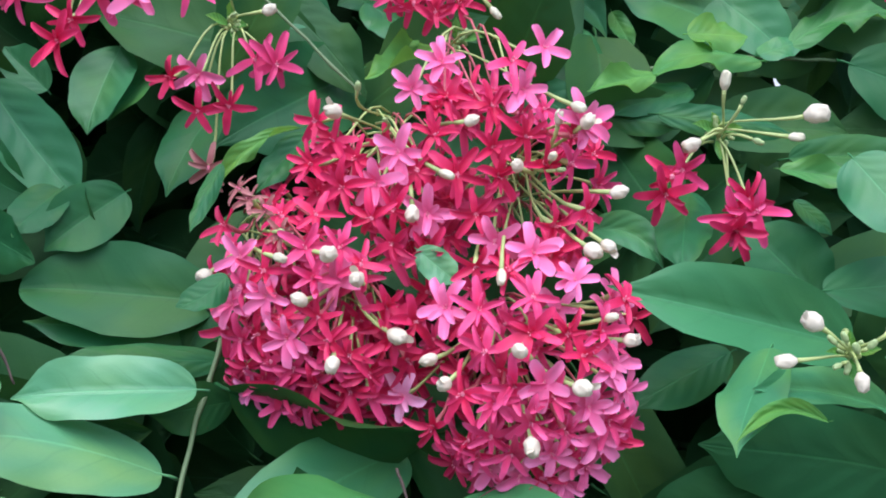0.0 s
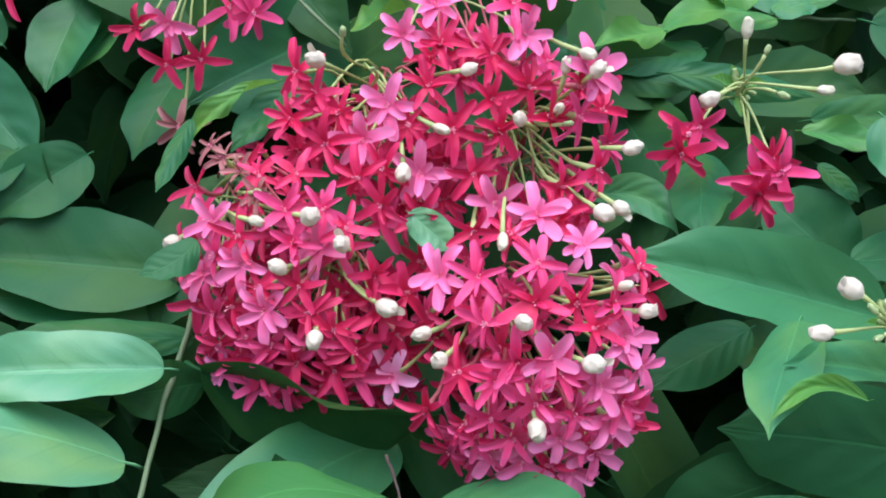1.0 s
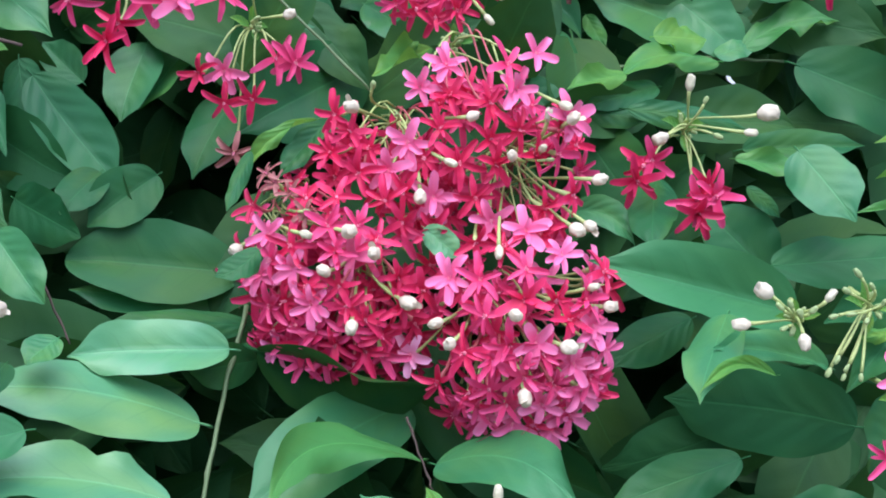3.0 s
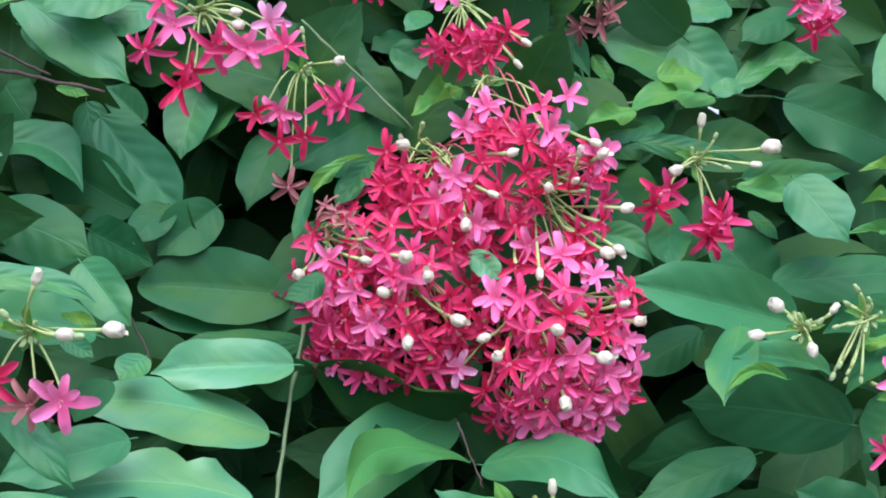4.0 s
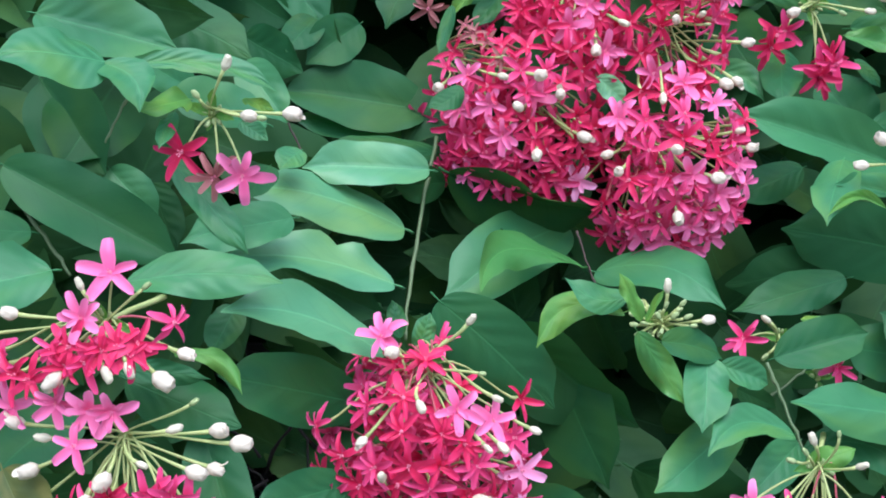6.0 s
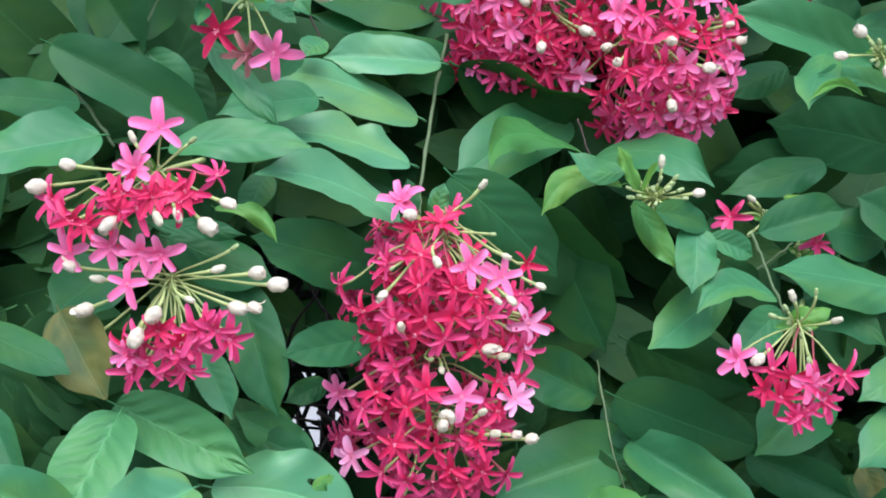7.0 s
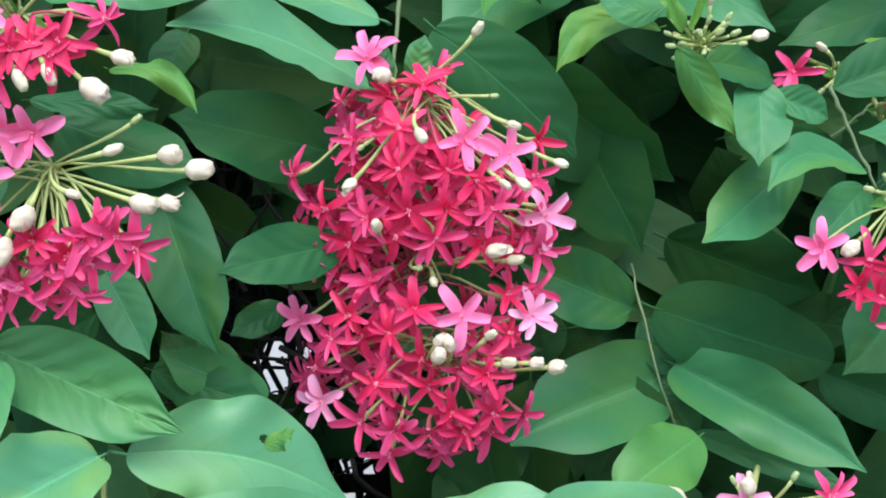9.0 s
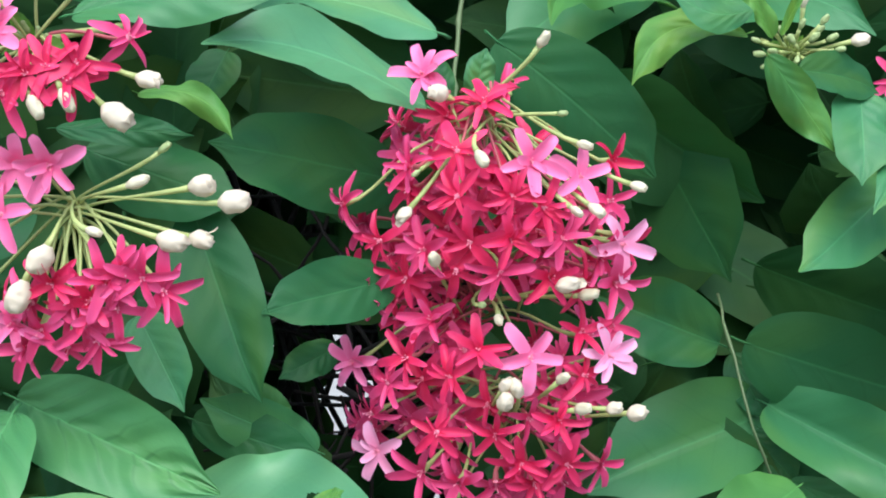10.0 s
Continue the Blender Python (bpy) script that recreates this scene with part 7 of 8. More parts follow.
flower(cluster, (-0.093, 0.502, 1.188), (-0.162, 0.496, 1.176), (-0.70, -0.80, -0.27), ROSE)
flower(cluster, (-0.108, 0.507, 1.245), (-0.122, 0.479, 1.221), (0.16, -0.94, 0.30), ROSE)
flower(cluster, (-0.107, 0.484, 1.336), (-0.045, 0.511, 1.309), (0.64, -0.73, 0.26), RED)
flower(cluster, (-0.093, 0.502, 1.188), (-0.070, 0.480, 1.178), (0.49, -0.86, 0.12), ROSE)
flower(cluster, (-0.108, 0.507, 1.245), (-0.043, 0.501, 1.274), (0.78, -0.60, -0.18), ROSE)
flower(cluster, (-0.093, 0.502, 1.188), (-0.115, 0.476, 1.189), (-0.23, -0.97, -0.11), ROSE)
flower(cluster, (-0.093, 0.502, 1.188), (-0.076, 0.473, 1.202), (0.41, -0.88, 0.25), ROSE)
flower(cluster, (-0.093, 0.502, 1.188), (-0.123, 0.473, 1.194), (-0.25, -0.96, 0.10), ROSE)
flower(cluster, (-0.108, 0.507, 1.245), (-0.122, 0.482, 1.281), (0.01, -0.99, 0.16), RED)
flower(cluster, (-0.108, 0.507, 1.245), (-0.088, 0.481, 1.263), (0.16, -0.86, -0.29), ROSE)
flower(cluster, (-0.108, 0.507, 1.245), (-0.122, 0.493, 1.225), (0.15, -0.94, 0.30), ROSE)
flower(cluster, (-0.093, 0.502, 1.188), (-0.145, 0.482, 1.184), (-0.50, -0.80, -0.27), ROSE)
flower(cluster, (-0.108, 0.507, 1.245), (-0.057, 0.507, 1.222), (0.81, -0.52, 0.29), ROSE)
flower(cluster, (-0.108, 0.507, 1.245), (-0.150, 0.499, 1.242), (-0.45, -0.62, 0.64), ROSE)
flower(cluster, (-0.093, 0.502, 1.188), (-0.064, 0.475, 1.200), (0.37, -0.90, 0.24), ROSE)
flower(cluster, (-0.107, 0.484, 1.336), (-0.107, 0.461, 1.307), (-0.08, -0.91, 0.40), ROSE)
flower(cluster, (-0.107, 0.484, 1.336), (-0.096, 0.477, 1.302), (0.26, -0.97, -0.04), RED)
flower(cluster, (-0.108, 0.507, 1.245), (-0.167, 0.510, 1.280), (-0.42, -0.88, -0.22), ROSE)
flower(cluster, (-0.093, 0.502, 1.188), (-0.077, 0.498, 1.151), (0.68, -0.70, -0.20), ROSE)
flower(cluster, (-0.108, 0.507, 1.245), (-0.132, 0.467, 1.283), (-0.42, -0.83, -0.26), ROSE)
flower(cluster, (-0.093, 0.502, 1.188), (-0.051, 0.489, 1.163), (0.72, -0.80, -0.27), ROSE)
flower(cluster, (-0.108, 0.507, 1.245), (-0.126, 0.480, 1.268), (-0.15, -0.88, -0.28), ROSE)
flower(cluster, (-0.108, 0.507, 1.245), (-0.107, 0.484, 1.266), (0.06, -0.95, -0.24), ROSE)
flower(cluster, (-0.093, 0.502, 1.188), (-0.067, 0.485, 1.205), (0.73, -0.59, 0.33), RED)
flower(cluster, (-0.107, 0.484, 1.336), (-0.052, 0.487, 1.289), (0.64, -0.76, 0.10), ROSE)
flower(cluster, (-0.108, 0.507, 1.245), (-0.141, 0.479, 1.278), (-0.30, -0.87, -0.26), RED)
flower(cluster, (-0.108, 0.507, 1.245), (-0.117, 0.468, 1.274), (-0.35, -0.91, -0.22), RED)
flower(cluster, (-0.107, 0.484, 1.336), (-0.120, 0.480, 1.334), (-0.08, -0.91, 0.41), RED)
flower(cluster, (-0.107, 0.484, 1.336), (-0.125, 0.470, 1.316), (-0.16, -0.84, 0.52), ROSE)
flower(cluster, (-0.108, 0.507, 1.245), (-0.058, 0.497, 1.263), (0.66, -0.80, -0.28), RED)
flower(cluster, (-0.093, 0.502, 1.188), (-0.153, 0.480, 1.202), (-0.61, -0.79, 0.03), ROSE)
flower(cluster, (-0.108, 0.507, 1.245), (-0.130, 0.481, 1.231), (-0.42, -0.87, 0.27), ROSE)
flower(cluster, (-0.108, 0.507, 1.245), (-0.061, 0.484, 1.278), (0.74, -0.63, -0.22), ROSE)
flower(cluster, (-0.107, 0.484, 1.336), (-0.137, 0.475, 1.301), (-0.64, -0.77, 0.02), RED)
flower(cluster, (-0.107, 0.484, 1.336), (-0.102, 0.471, 1.339), (-0.25, -0.63, 0.99), RED)
flower(cluster, (-0.108, 0.507, 1.245), (-0.166, 0.490, 1.258), (-0.85, -0.89, -0.28), RED)
flower(cluster, (-0.108, 0.507, 1.245), (-0.101, 0.471, 1.278), (0.12, -0.80, -0.29), RED)
flower(cluster, (-0.093, 0.502, 1.188), (-0.113, 0.466, 1.225), (-0.16, -1.05, 0.48), ROSE)
flower(cluster, (-0.093, 0.502, 1.188), (-0.102, 0.461, 1.201), (-0.08, -0.91, -0.26), RED)
flower(cluster, (-0.107, 0.484, 1.336), (-0.095, 0.471, 1.290), (0.24, -0.80, -0.23), RED)
flower(cluster, (-0.107, 0.484, 1.336), (-0.093, 0.489, 1.285), (0.53, -0.80, -0.25), ROSE)
flower(cluster, (-0.107, 0.484, 1.336), (-0.055, 0.515, 1.285), (0.62, -0.51, 0.31), RED)
flower(cluster, (-0.093, 0.502, 1.188), (-0.096, 0.508, 1.146), (0.12, -0.80, -0.32), RED)
flower(cluster, (-0.107, 0.484, 1.336), (-0.082, 0.492, 1.318), (0.13, -0.71, 0.68), RED)
flower(cluster, (-0.107, 0.484, 1.336), (-0.152, 0.527, 1.328), (-0.89, -0.48, 0.80), ROSE)
flower(cluster, (-0.093, 0.502, 1.188), (-0.124, 0.503, 1.217), (-0.23, -1.12, -0.08), ROSE)
flower(cluster, (-0.108, 0.507, 1.245), (-0.156, 0.527, 1.226), (-0.66, -1.41, 0.62), RED)
flower(cluster, (-0.093, 0.502, 1.188), (-0.097, 0.533, 1.136), (0.30, -0.80, -0.34), ROSE)
flower(cluster, (-0.108, 0.507, 1.245), (-0.062, 0.508, 1.254), (0.07, -0.87, 0.14), ROSE)
flower(cluster, (-0.108, 0.507, 1.245), (-0.039, 0.529, 1.264), (0.70, -0.80, -0.32), RED)
flower(cluster, (-0.093, 0.502, 1.188), (-0.126, 0.505, 1.197), (0.07, -1.25, -0.23), RED)
flower(cluster, (-0.108, 0.507, 1.245), (-0.046, 0.523, 1.223), (0.68, -1.01, 0.35), ROSE)
flower(cluster, (-0.107, 0.484, 1.336), (-0.119, 0.488, 1.320), (0.11, -1.55, 0.35), RED)
flower(cluster, (-0.108, 0.507, 1.245), (-0.133, 0.491, 1.294), (-0.41, -1.23, -0.33), ROSE)
flower(cluster, (-0.093, 0.502, 1.188), (-0.084, 0.510, 1.218), (1.12, -0.58, 0.27), RED)
flower(cluster, (-0.107, 0.484, 1.336), (-0.121, 0.488, 1.295), (-0.66, -1.18, 0.39), ROSE)
flower(cluster, (-0.108, 0.507, 1.245), (-0.125, 0.513, 1.231), (-0.24, -0.70, 0.20), ROSE)

cluster = flower_cluster((-0.260, 0.359, 1.372), "loose pink and red flower cluster with white buds", size=0.98, buds=0.94)
flower(cluster, (-0.260, 0.359, 1.372), (-0.256, 0.352, 1.401), (0.07, -0.93, 0.36), PINK, turn=-10)
flower(cluster, (-0.260, 0.359, 1.372), (-0.267, 0.340, 1.378), (0.16, -0.97, 0.18), PINK, turn=-25)
flower(cluster, (-0.260, 0.359, 1.372), (-0.225, 0.362, 1.374), (0.77, -0.57, 0.27), ROSE, turn=5)
flower(cluster, (-0.260, 0.359, 1.372), (-0.323, 0.357, 1.355), (-0.40, -0.88, 0.26), ROSE)
flower(cluster, (-0.260, 0.359, 1.372), (-0.307, 0.348, 1.344), (-0.33, -0.94, -0.03), RED)
flower(cluster, (-0.260, 0.359, 1.372), (-0.272, 0.337, 1.363), (-0.11, -0.98, 0.14), RED)
flower(cluster, (-0.260, 0.359, 1.372), (-0.255, 0.338, 1.362), (0.17, -0.97, 0.15), RED, turn=0)
flower(cluster, (-0.260, 0.359, 1.372), (-0.239, 0.346, 1.365), (0.44, -0.86, 0.26), RED, turn=20)
flower(cluster, (-0.260, 0.359, 1.372), (-0.274, 0.338, 1.353), (-0.04, -1.00, 0.02), RED)
flower(cluster, (-0.260, 0.359, 1.372), (-0.282, 0.343, 1.332), (0.15, -0.98, -0.15), PINK, turn=18)
flower(cluster, (-0.253, 0.365, 1.308), (-0.264, 0.344, 1.329), (0.23, -0.96, -0.16), PINK)
flower(cluster, (-0.253, 0.365, 1.308), (-0.252, 0.345, 1.328), (0.20, -0.95, -0.22), PINK, turn=-7)
flower(cluster, (-0.253, 0.365, 1.308), (-0.313, 0.359, 1.324), (-0.23, -0.97, -0.01), PINK)
flower(cluster, (-0.253, 0.365, 1.308), (-0.270, 0.339, 1.310), (-0.08, -0.97, 0.23), PINK, turn=0)
flower(cluster, (-0.253, 0.365, 1.308), (-0.274, 0.343, 1.273), (-0.37, -0.91, -0.19), RED)
flower(cluster, (-0.253, 0.365, 1.308), (-0.249, 0.334, 1.285), (-0.08, -0.98, -0.17), RED)
flower(cluster, (-0.253, 0.365, 1.308), (-0.229, 0.335, 1.286), (0.26, -0.96, 0.05), ROSE)
flower(cluster, (-0.253, 0.365, 1.308), (-0.217, 0.339, 1.286), (0.48, -0.87, -0.12), ROSE)
flower(cluster, (-0.253, 0.365, 1.308), (-0.240, 0.337, 1.268), (0.34, -0.91, -0.22), ROSE)
flower(cluster, (-0.253, 0.365, 1.308), (-0.258, 0.340, 1.266), (-0.10, -0.96, -0.27), ROSE)
flower(cluster, (-0.253, 0.365, 1.308), (-0.270, 0.342, 1.268), (-0.20, -0.95, -0.17), PINK)
flower(cluster, (-0.253, 0.365, 1.308), (-0.227, 0.337, 1.275), (0.47, -0.85, -0.23), ROSE)
flower(cluster, (-0.253, 0.365, 1.308), (-0.243, 0.335, 1.278), (-0.07, -0.97, -0.22), ROSE)
flower(cluster, (-0.253, 0.365, 1.308), (-0.260, 0.337, 1.277), (-0.18, -0.94, -0.28), ROSE)
flower(cluster, (-0.253, 0.365, 1.308), (-0.236, 0.336, 1.278), (0.15, -0.99, 0.05), RED)
flower(cluster, (-0.253, 0.365, 1.308), (-0.223, 0.337, 1.289), (0.41, -0.91, -0.07), ROSE)
flower(cluster, (-0.253, 0.365, 1.308), (-0.211, 0.344, 1.280), (0.54, -0.82, -0.18), ROSE)
flower(cluster, (-0.253, 0.365, 1.308), (-0.249, 0.341, 1.259), (0.14, -0.96, -0.25), ROSE)
flower(cluster, (-0.253, 0.365, 1.308), (-0.236, 0.340, 1.262), (0.15, -0.95, -0.28), ROSE)
flower(cluster, (-0.253, 0.365, 1.308), (-0.267, 0.345, 1.258), (-0.22, -0.94, -0.26), ROSE)
flower(cluster, (-0.260, 0.359, 1.372), (-0.281, 0.338, 1.361), (-0.01, -1.00, 0.01), ROSE)
flower(cluster, (-0.260, 0.359, 1.372), (-0.264, 0.337, 1.355), (0.16, -0.96, 0.22), ROSE)
flower(cluster, (-0.260, 0.359, 1.372), (-0.248, 0.341, 1.364), (0.23, -0.94, 0.24), RED)
flower(cluster, (-0.260, 0.359, 1.372), (-0.242, 0.343, 1.359), (0.46, -0.85, 0.26), RED)
flower(cluster, (-0.260, 0.359, 1.372), (-0.315, 0.353, 1.348), (-0.61, -0.79, 0.04), ROSE)
flower(cluster, (-0.260, 0.359, 1.372), (-0.297, 0.345, 1.343), (-0.33, -0.94, 0.11), RED)
bud(cluster, (-0.260, 0.359, 1.372), (-0.306, 0.347, 1.377), (-0.94, -0.31, 0.15), WHITE, 1.2)
bud(cluster, (-0.260, 0.359, 1.372), (-0.329, 0.359, 1.363), (-0.96, -0.25, -0.10), WHITE, 1.2)
bud(cluster, (-0.260, 0.359, 1.372), (-0.220, 0.359, 1.359), (0.96, -0.18, -0.22), WHITE, 1.2)
bud(cluster, (-0.260, 0.359, 1.372), (-0.229, 0.348, 1.348), (0.74, -0.37, -0.56), WHITE, 1.2)
bud(cluster, (-0.260, 0.359, 1.372), (-0.277, 0.336, 1.348), (-0.61, -0.47, -0.64), WHITE, 1.2)
bud(cluster, (-0.253, 0.365, 1.308), (-0.308, 0.358, 1.315), (-0.93, -0.33, 0.16), WHITE, 1.2)
bud(cluster, (-0.253, 0.365, 1.308), (-0.298, 0.353, 1.292), (-0.87, -0.33, -0.36), WHITE, 1.2)
bud(cluster, (-0.253, 0.365, 1.308), (-0.303, 0.359, 1.270), (-0.84, -0.20, -0.51), WHITE, 1.2)
bud(cluster, (-0.253, 0.365, 1.308), (-0.261, 0.333, 1.284), (-0.23, -0.64, -0.74), WHITE, 1.2)
bud(cluster, (-0.253, 0.365, 1.308), (-0.249, 0.330, 1.298), (-0.36, -0.53, -0.77), WHITE, 1.2)
bud(cluster, (-0.253, 0.365, 1.308), (-0.202, 0.359, 1.317), (0.98, -0.05, 0.20), WHITE, 1.2)
bud(cluster, (-0.253, 0.365, 1.308), (-0.190, 0.359, 1.311), (0.96, -0.26, 0.08), WHITE, 1.2)
bud(cluster, (-0.253, 0.365, 1.308), (-0.202, 0.356, 1.298), (0.97, -0.05, -0.22), WHITE, 1.2)
bud(cluster, (-0.253, 0.365, 1.308), (-0.209, 0.342, 1.300), (0.94, -0.25, -0.24), WHITE, 1.2)
bud(cluster, (-0.253, 0.365, 1.308), (-0.221, 0.344, 1.320), (0.93, -0.23, 0.28), CREAM)
bud(cluster, (-0.253, 0.365, 1.308), (-0.214, 0.359, 1.331), (0.81, -0.04, 0.59), GREEN)
bud(cluster, (-0.260, 0.359, 1.372), (-0.239, 0.355, 1.393), (0.75, -0.17, 0.64), GREEN)
bud(cluster, (-0.260, 0.359, 1.372), (-0.268, 0.343, 1.393), (-0.47, -0.05, 0.88), CREAM)
bud(cluster, (-0.260, 0.359, 1.372), (-0.253, 0.336, 1.353), (0.47, -0.49, -0.73), CREAM)
bud(cluster, (-0.260, 0.359, 1.372), (-0.242, 0.339, 1.355), (0.41, -0.25, -0.87), CREAM)
bud(cluster, (-0.253, 0.365, 1.308), (-0.289, 0.350, 1.310), (-0.96, -0.27, 0.05), CREAM)
bud(cluster, (-0.253, 0.365, 1.308), (-0.233, 0.332, 1.305), (0.80, -0.58, -0.17), CREAM)

cluster = flower_cluster((-0.241, 0.480, 1.485), "sparse cluster of two star flowers with white buds")
flower(cluster, (-0.241, 0.480, 1.485), (-0.254, 0.460, 1.462), (-0.18, -0.96, -0.21), RED, size=0.0225, turn=-10)
flower(cluster, (-0.241, 0.480, 1.485), (-0.216, 0.460, 1.449), (0.18, -0.95, -0.27), PINK, size=0.0185, turn=20)
flower(cluster, (-0.241, 0.480, 1.485), (-0.233, 0.460, 1.448), (-0.03, -0.96, -0.28), FADED)
bud(cluster, (-0.241, 0.480, 1.485), (-0.189, 0.456, 1.487), (1.00, -0.01, 0.03), WHITE)
bud(cluster, (-0.241, 0.480, 1.485), (-0.215, 0.456, 1.485), (1.00, -0.05, -0.01), WHITE)
bud(cluster, (-0.241, 0.480, 1.485), (-0.227, 0.456, 1.513), (0.44, -0.30, 0.84), CREAM)
bud(cluster, (-0.241, 0.480, 1.485), (-0.243, 0.456, 1.495), (-0.50, -0.41, 0.76), GREEN)
bud(cluster, (-0.241, 0.480, 1.485), (-0.206, 0.456, 1.484), (0.98, -0.19, -0.03), GREEN)

cluster = flower_cluster((0.143, 0.505, 1.278), "small drooping cluster of pink star flowers", size=1.03)
flower(cluster, (0.143, 0.505, 1.278), (0.102, 0.485, 1.257), (-0.07, -0.99, 0.13), PINK, turn=0)
flower(cluster, (0.143, 0.505, 1.278), (0.126, 0.485, 1.251), (0.15, -0.98, -0.15), ROSE)
flower(cluster, (0.143, 0.505, 1.278), (0.151, 0.485, 1.241), (0.14, -0.99, 0.07), PINK)
flower(cluster, (0.143, 0.505, 1.278), (0.173, 0.485, 1.250), (0.25, -0.94, -0.22), ROSE)
flower(cluster, (0.143, 0.505, 1.278), (0.133, 0.485, 1.232), (-0.11, -0.98, -0.17), RED)
flower(cluster, (0.143, 0.505, 1.278), (0.149, 0.485, 1.225), (0.18, -0.98, -0.10), ROSE)
flower(cluster, (0.143, 0.505, 1.278), (0.139, 0.485, 1.246), (0.18, -0.94, -0.30), RED)
flower(cluster, (0.143, 0.505, 1.278), (0.160, 0.485, 1.233), (0.35, -0.91, -0.23), ROSE)
flower(cluster, (0.143, 0.505, 1.278), (0.122, 0.485, 1.237), (-0.17, -0.98, 0.05), RED)
flower(cluster, (0.143, 0.505, 1.278), (0.144, 0.485, 1.218), (0.07, -0.99, -0.09), ROSE)
flower(cluster, (0.143, 0.505, 1.278), (0.157, 0.485, 1.245), (0.10, -0.96, -0.27), ROSE)
bud(cluster, (0.143, 0.505, 1.278), (0.118, 0.481, 1.260), (-0.68, -0.34, -0.65), WHITE)
bud(cluster, (0.143, 0.505, 1.278), (0.162, 0.481, 1.286), (0.65, -0.68, 0.33), CREAM)
bud(cluster, (0.143, 0.505, 1.278), (0.136, 0.481, 1.299), (-0.38, -0.52, 0.76), CREAM)
bud(cluster, (0.143, 0.505, 1.278), (0.125, 0.481, 1.287), (-0.93, -0.27, 0.24), GREEN)
bud(cluster, (0.143, 0.505, 1.278), (0.148, 0.481, 1.261), (0.16, -0.31, -0.94), GREEN)
bud(cluster, (0.143, 0.505, 1.278), (0.132, 0.481, 1.292), (-0.52, -0.45, 0.72), GREEN)
bud(cluster, (0.143, 0.505, 1.278), (0.150, 0.481, 1.304), (-0.07, -0.44, 0.89), GREEN)

cluster = flower_cluster((0.135, 0.620, 1.338), "single small pink star flower with a cream bud")
flower(cluster, (0.135, 0.620, 1.338), (0.106, 0.599, 1.341), (-0.21, -0.94, 0.26), ROSE, turn=20)
bud(cluster, (0.135, 0.620, 1.338), (0.123, 0.596, 1.354), (-0.77, -0.25, 0.59), CREAM)
bud(cluster, (0.135, 0.620, 1.338), (0.123, 0.596, 1.331), (-0.64, -0.50, -0.59), GREEN)

cluster = flower_cluster((0.161, 0.610, 1.313), "single small deep pink star flower")
flower(cluster, (0.161, 0.610, 1.313), (0.169, 0.590, 1.326), (0.18, -0.87, 0.45), ROSE)

cluster = flower_cluster((0.043, 0.545, 1.356), "unopened cluster of tiny green flower buds")
bud(cluster, (0.043, 0.545, 1.356), (0.071, 0.531, 1.363), (0.98, -0.05, 0.18), WHITE)
bud(cluster, (0.043, 0.545, 1.356), (0.053, 0.531, 1.352), (0.69, -0.51, -0.52), CREAM)
bud(cluster, (0.043, 0.545, 1.356), (0.047, 0.531, 1.381), (-0.02, -0.24, 0.97), CREAM)
bud(cluster, (0.043, 0.545, 1.356), (0.027, 0.531, 1.364), (-0.85, -0.39, 0.35), GREEN)
bud(cluster, (0.043, 0.545, 1.356), (0.032, 0.531, 1.371), (-0.59, -0.11, 0.80), GREEN)
bud(cluster, (0.043, 0.545, 1.356), (0.035, 0.531, 1.359), (-0.89, -0.44, 0.15), GREEN)
bud(cluster, (0.043, 0.545, 1.356), (0.038, 0.531, 1.367), (-0.41, -0.38, 0.83), GREEN)
bud(cluster, (0.043, 0.545, 1.356), (0.043, 0.531, 1.363), (-0.56, -0.50, 0.65), GREEN)
bud(cluster, (0.043, 0.545, 1.356), (0.046, 0.531, 1.370), (0.35, -0.35, 0.87), GREEN)
bud(cluster, (0.043, 0.545, 1.356), (0.051, 0.531, 1.364), (0.69, -0.34, 0.63), GREEN)
bud(cluster, (0.043, 0.545, 1.356), (0.054, 0.531, 1.368), (0.79, -0.07, 0.60), GREEN)
bud(cluster, (0.043, 0.545, 1.356), (0.059, 0.531, 1.364), (0.83, -0.38, 0.42), GREEN)
bud(cluster, (0.043, 0.545, 1.356), (0.031, 0.531, 1.353), (-0.69, -0.65, -0.31), GREEN)
bud(cluster, (0.043, 0.545, 1.356), (0.039, 0.531, 1.351), (-0.31, -0.57, -0.76), GREEN)
bud(cluster, (0.043, 0.545, 1.356), (0.045, 0.531, 1.356), (-0.14, -0.89, -0.43), GREEN)
bud(cluster, (0.043, 0.545, 1.356), (0.063, 0.531, 1.359), (0.93, -0.35, 0.07), GREEN)
bud(cluster, (0.043, 0.545, 1.356), (0.029, 0.531, 1.358), (-0.88, -0.48, 0.07), GREEN)
bud(cluster, (0.043, 0.545, 1.356), (0.056, 0.531, 1.372), (0.64, 0.01, 0.77), GREEN)

cluster = flower_cluster((0.157, 0.710, 1.582), "small cluster of red star flowers with white buds", size=1.1)
flower(cluster, (0.157, 0.710, 1.582), (0.130, 0.690, 1.558), (0.06, -0.98, -0.20), RED)
flower(cluster, (0.157, 0.710, 1.582), (0.164, 0.690, 1.535), (0.19, -0.93, -0.32), ROSE)
flower(cluster, (0.157, 0.710, 1.582), (0.174, 0.690, 1.538), (0.18, -0.97, -0.14), ROSE)
flower(cluster, (0.157, 0.710, 1.582), (0.136, 0.690, 1.562), (-0.16, -0.92, -0.35), ROSE)
flower(cluster, (0.157, 0.710, 1.582), (0.126, 0.690, 1.549), (0.11, -0.92, -0.38), RED)
flower(cluster, (0.157, 0.710, 1.582), (0.170, 0.690, 1.545), (0.08, -0.93, -0.36), RED)
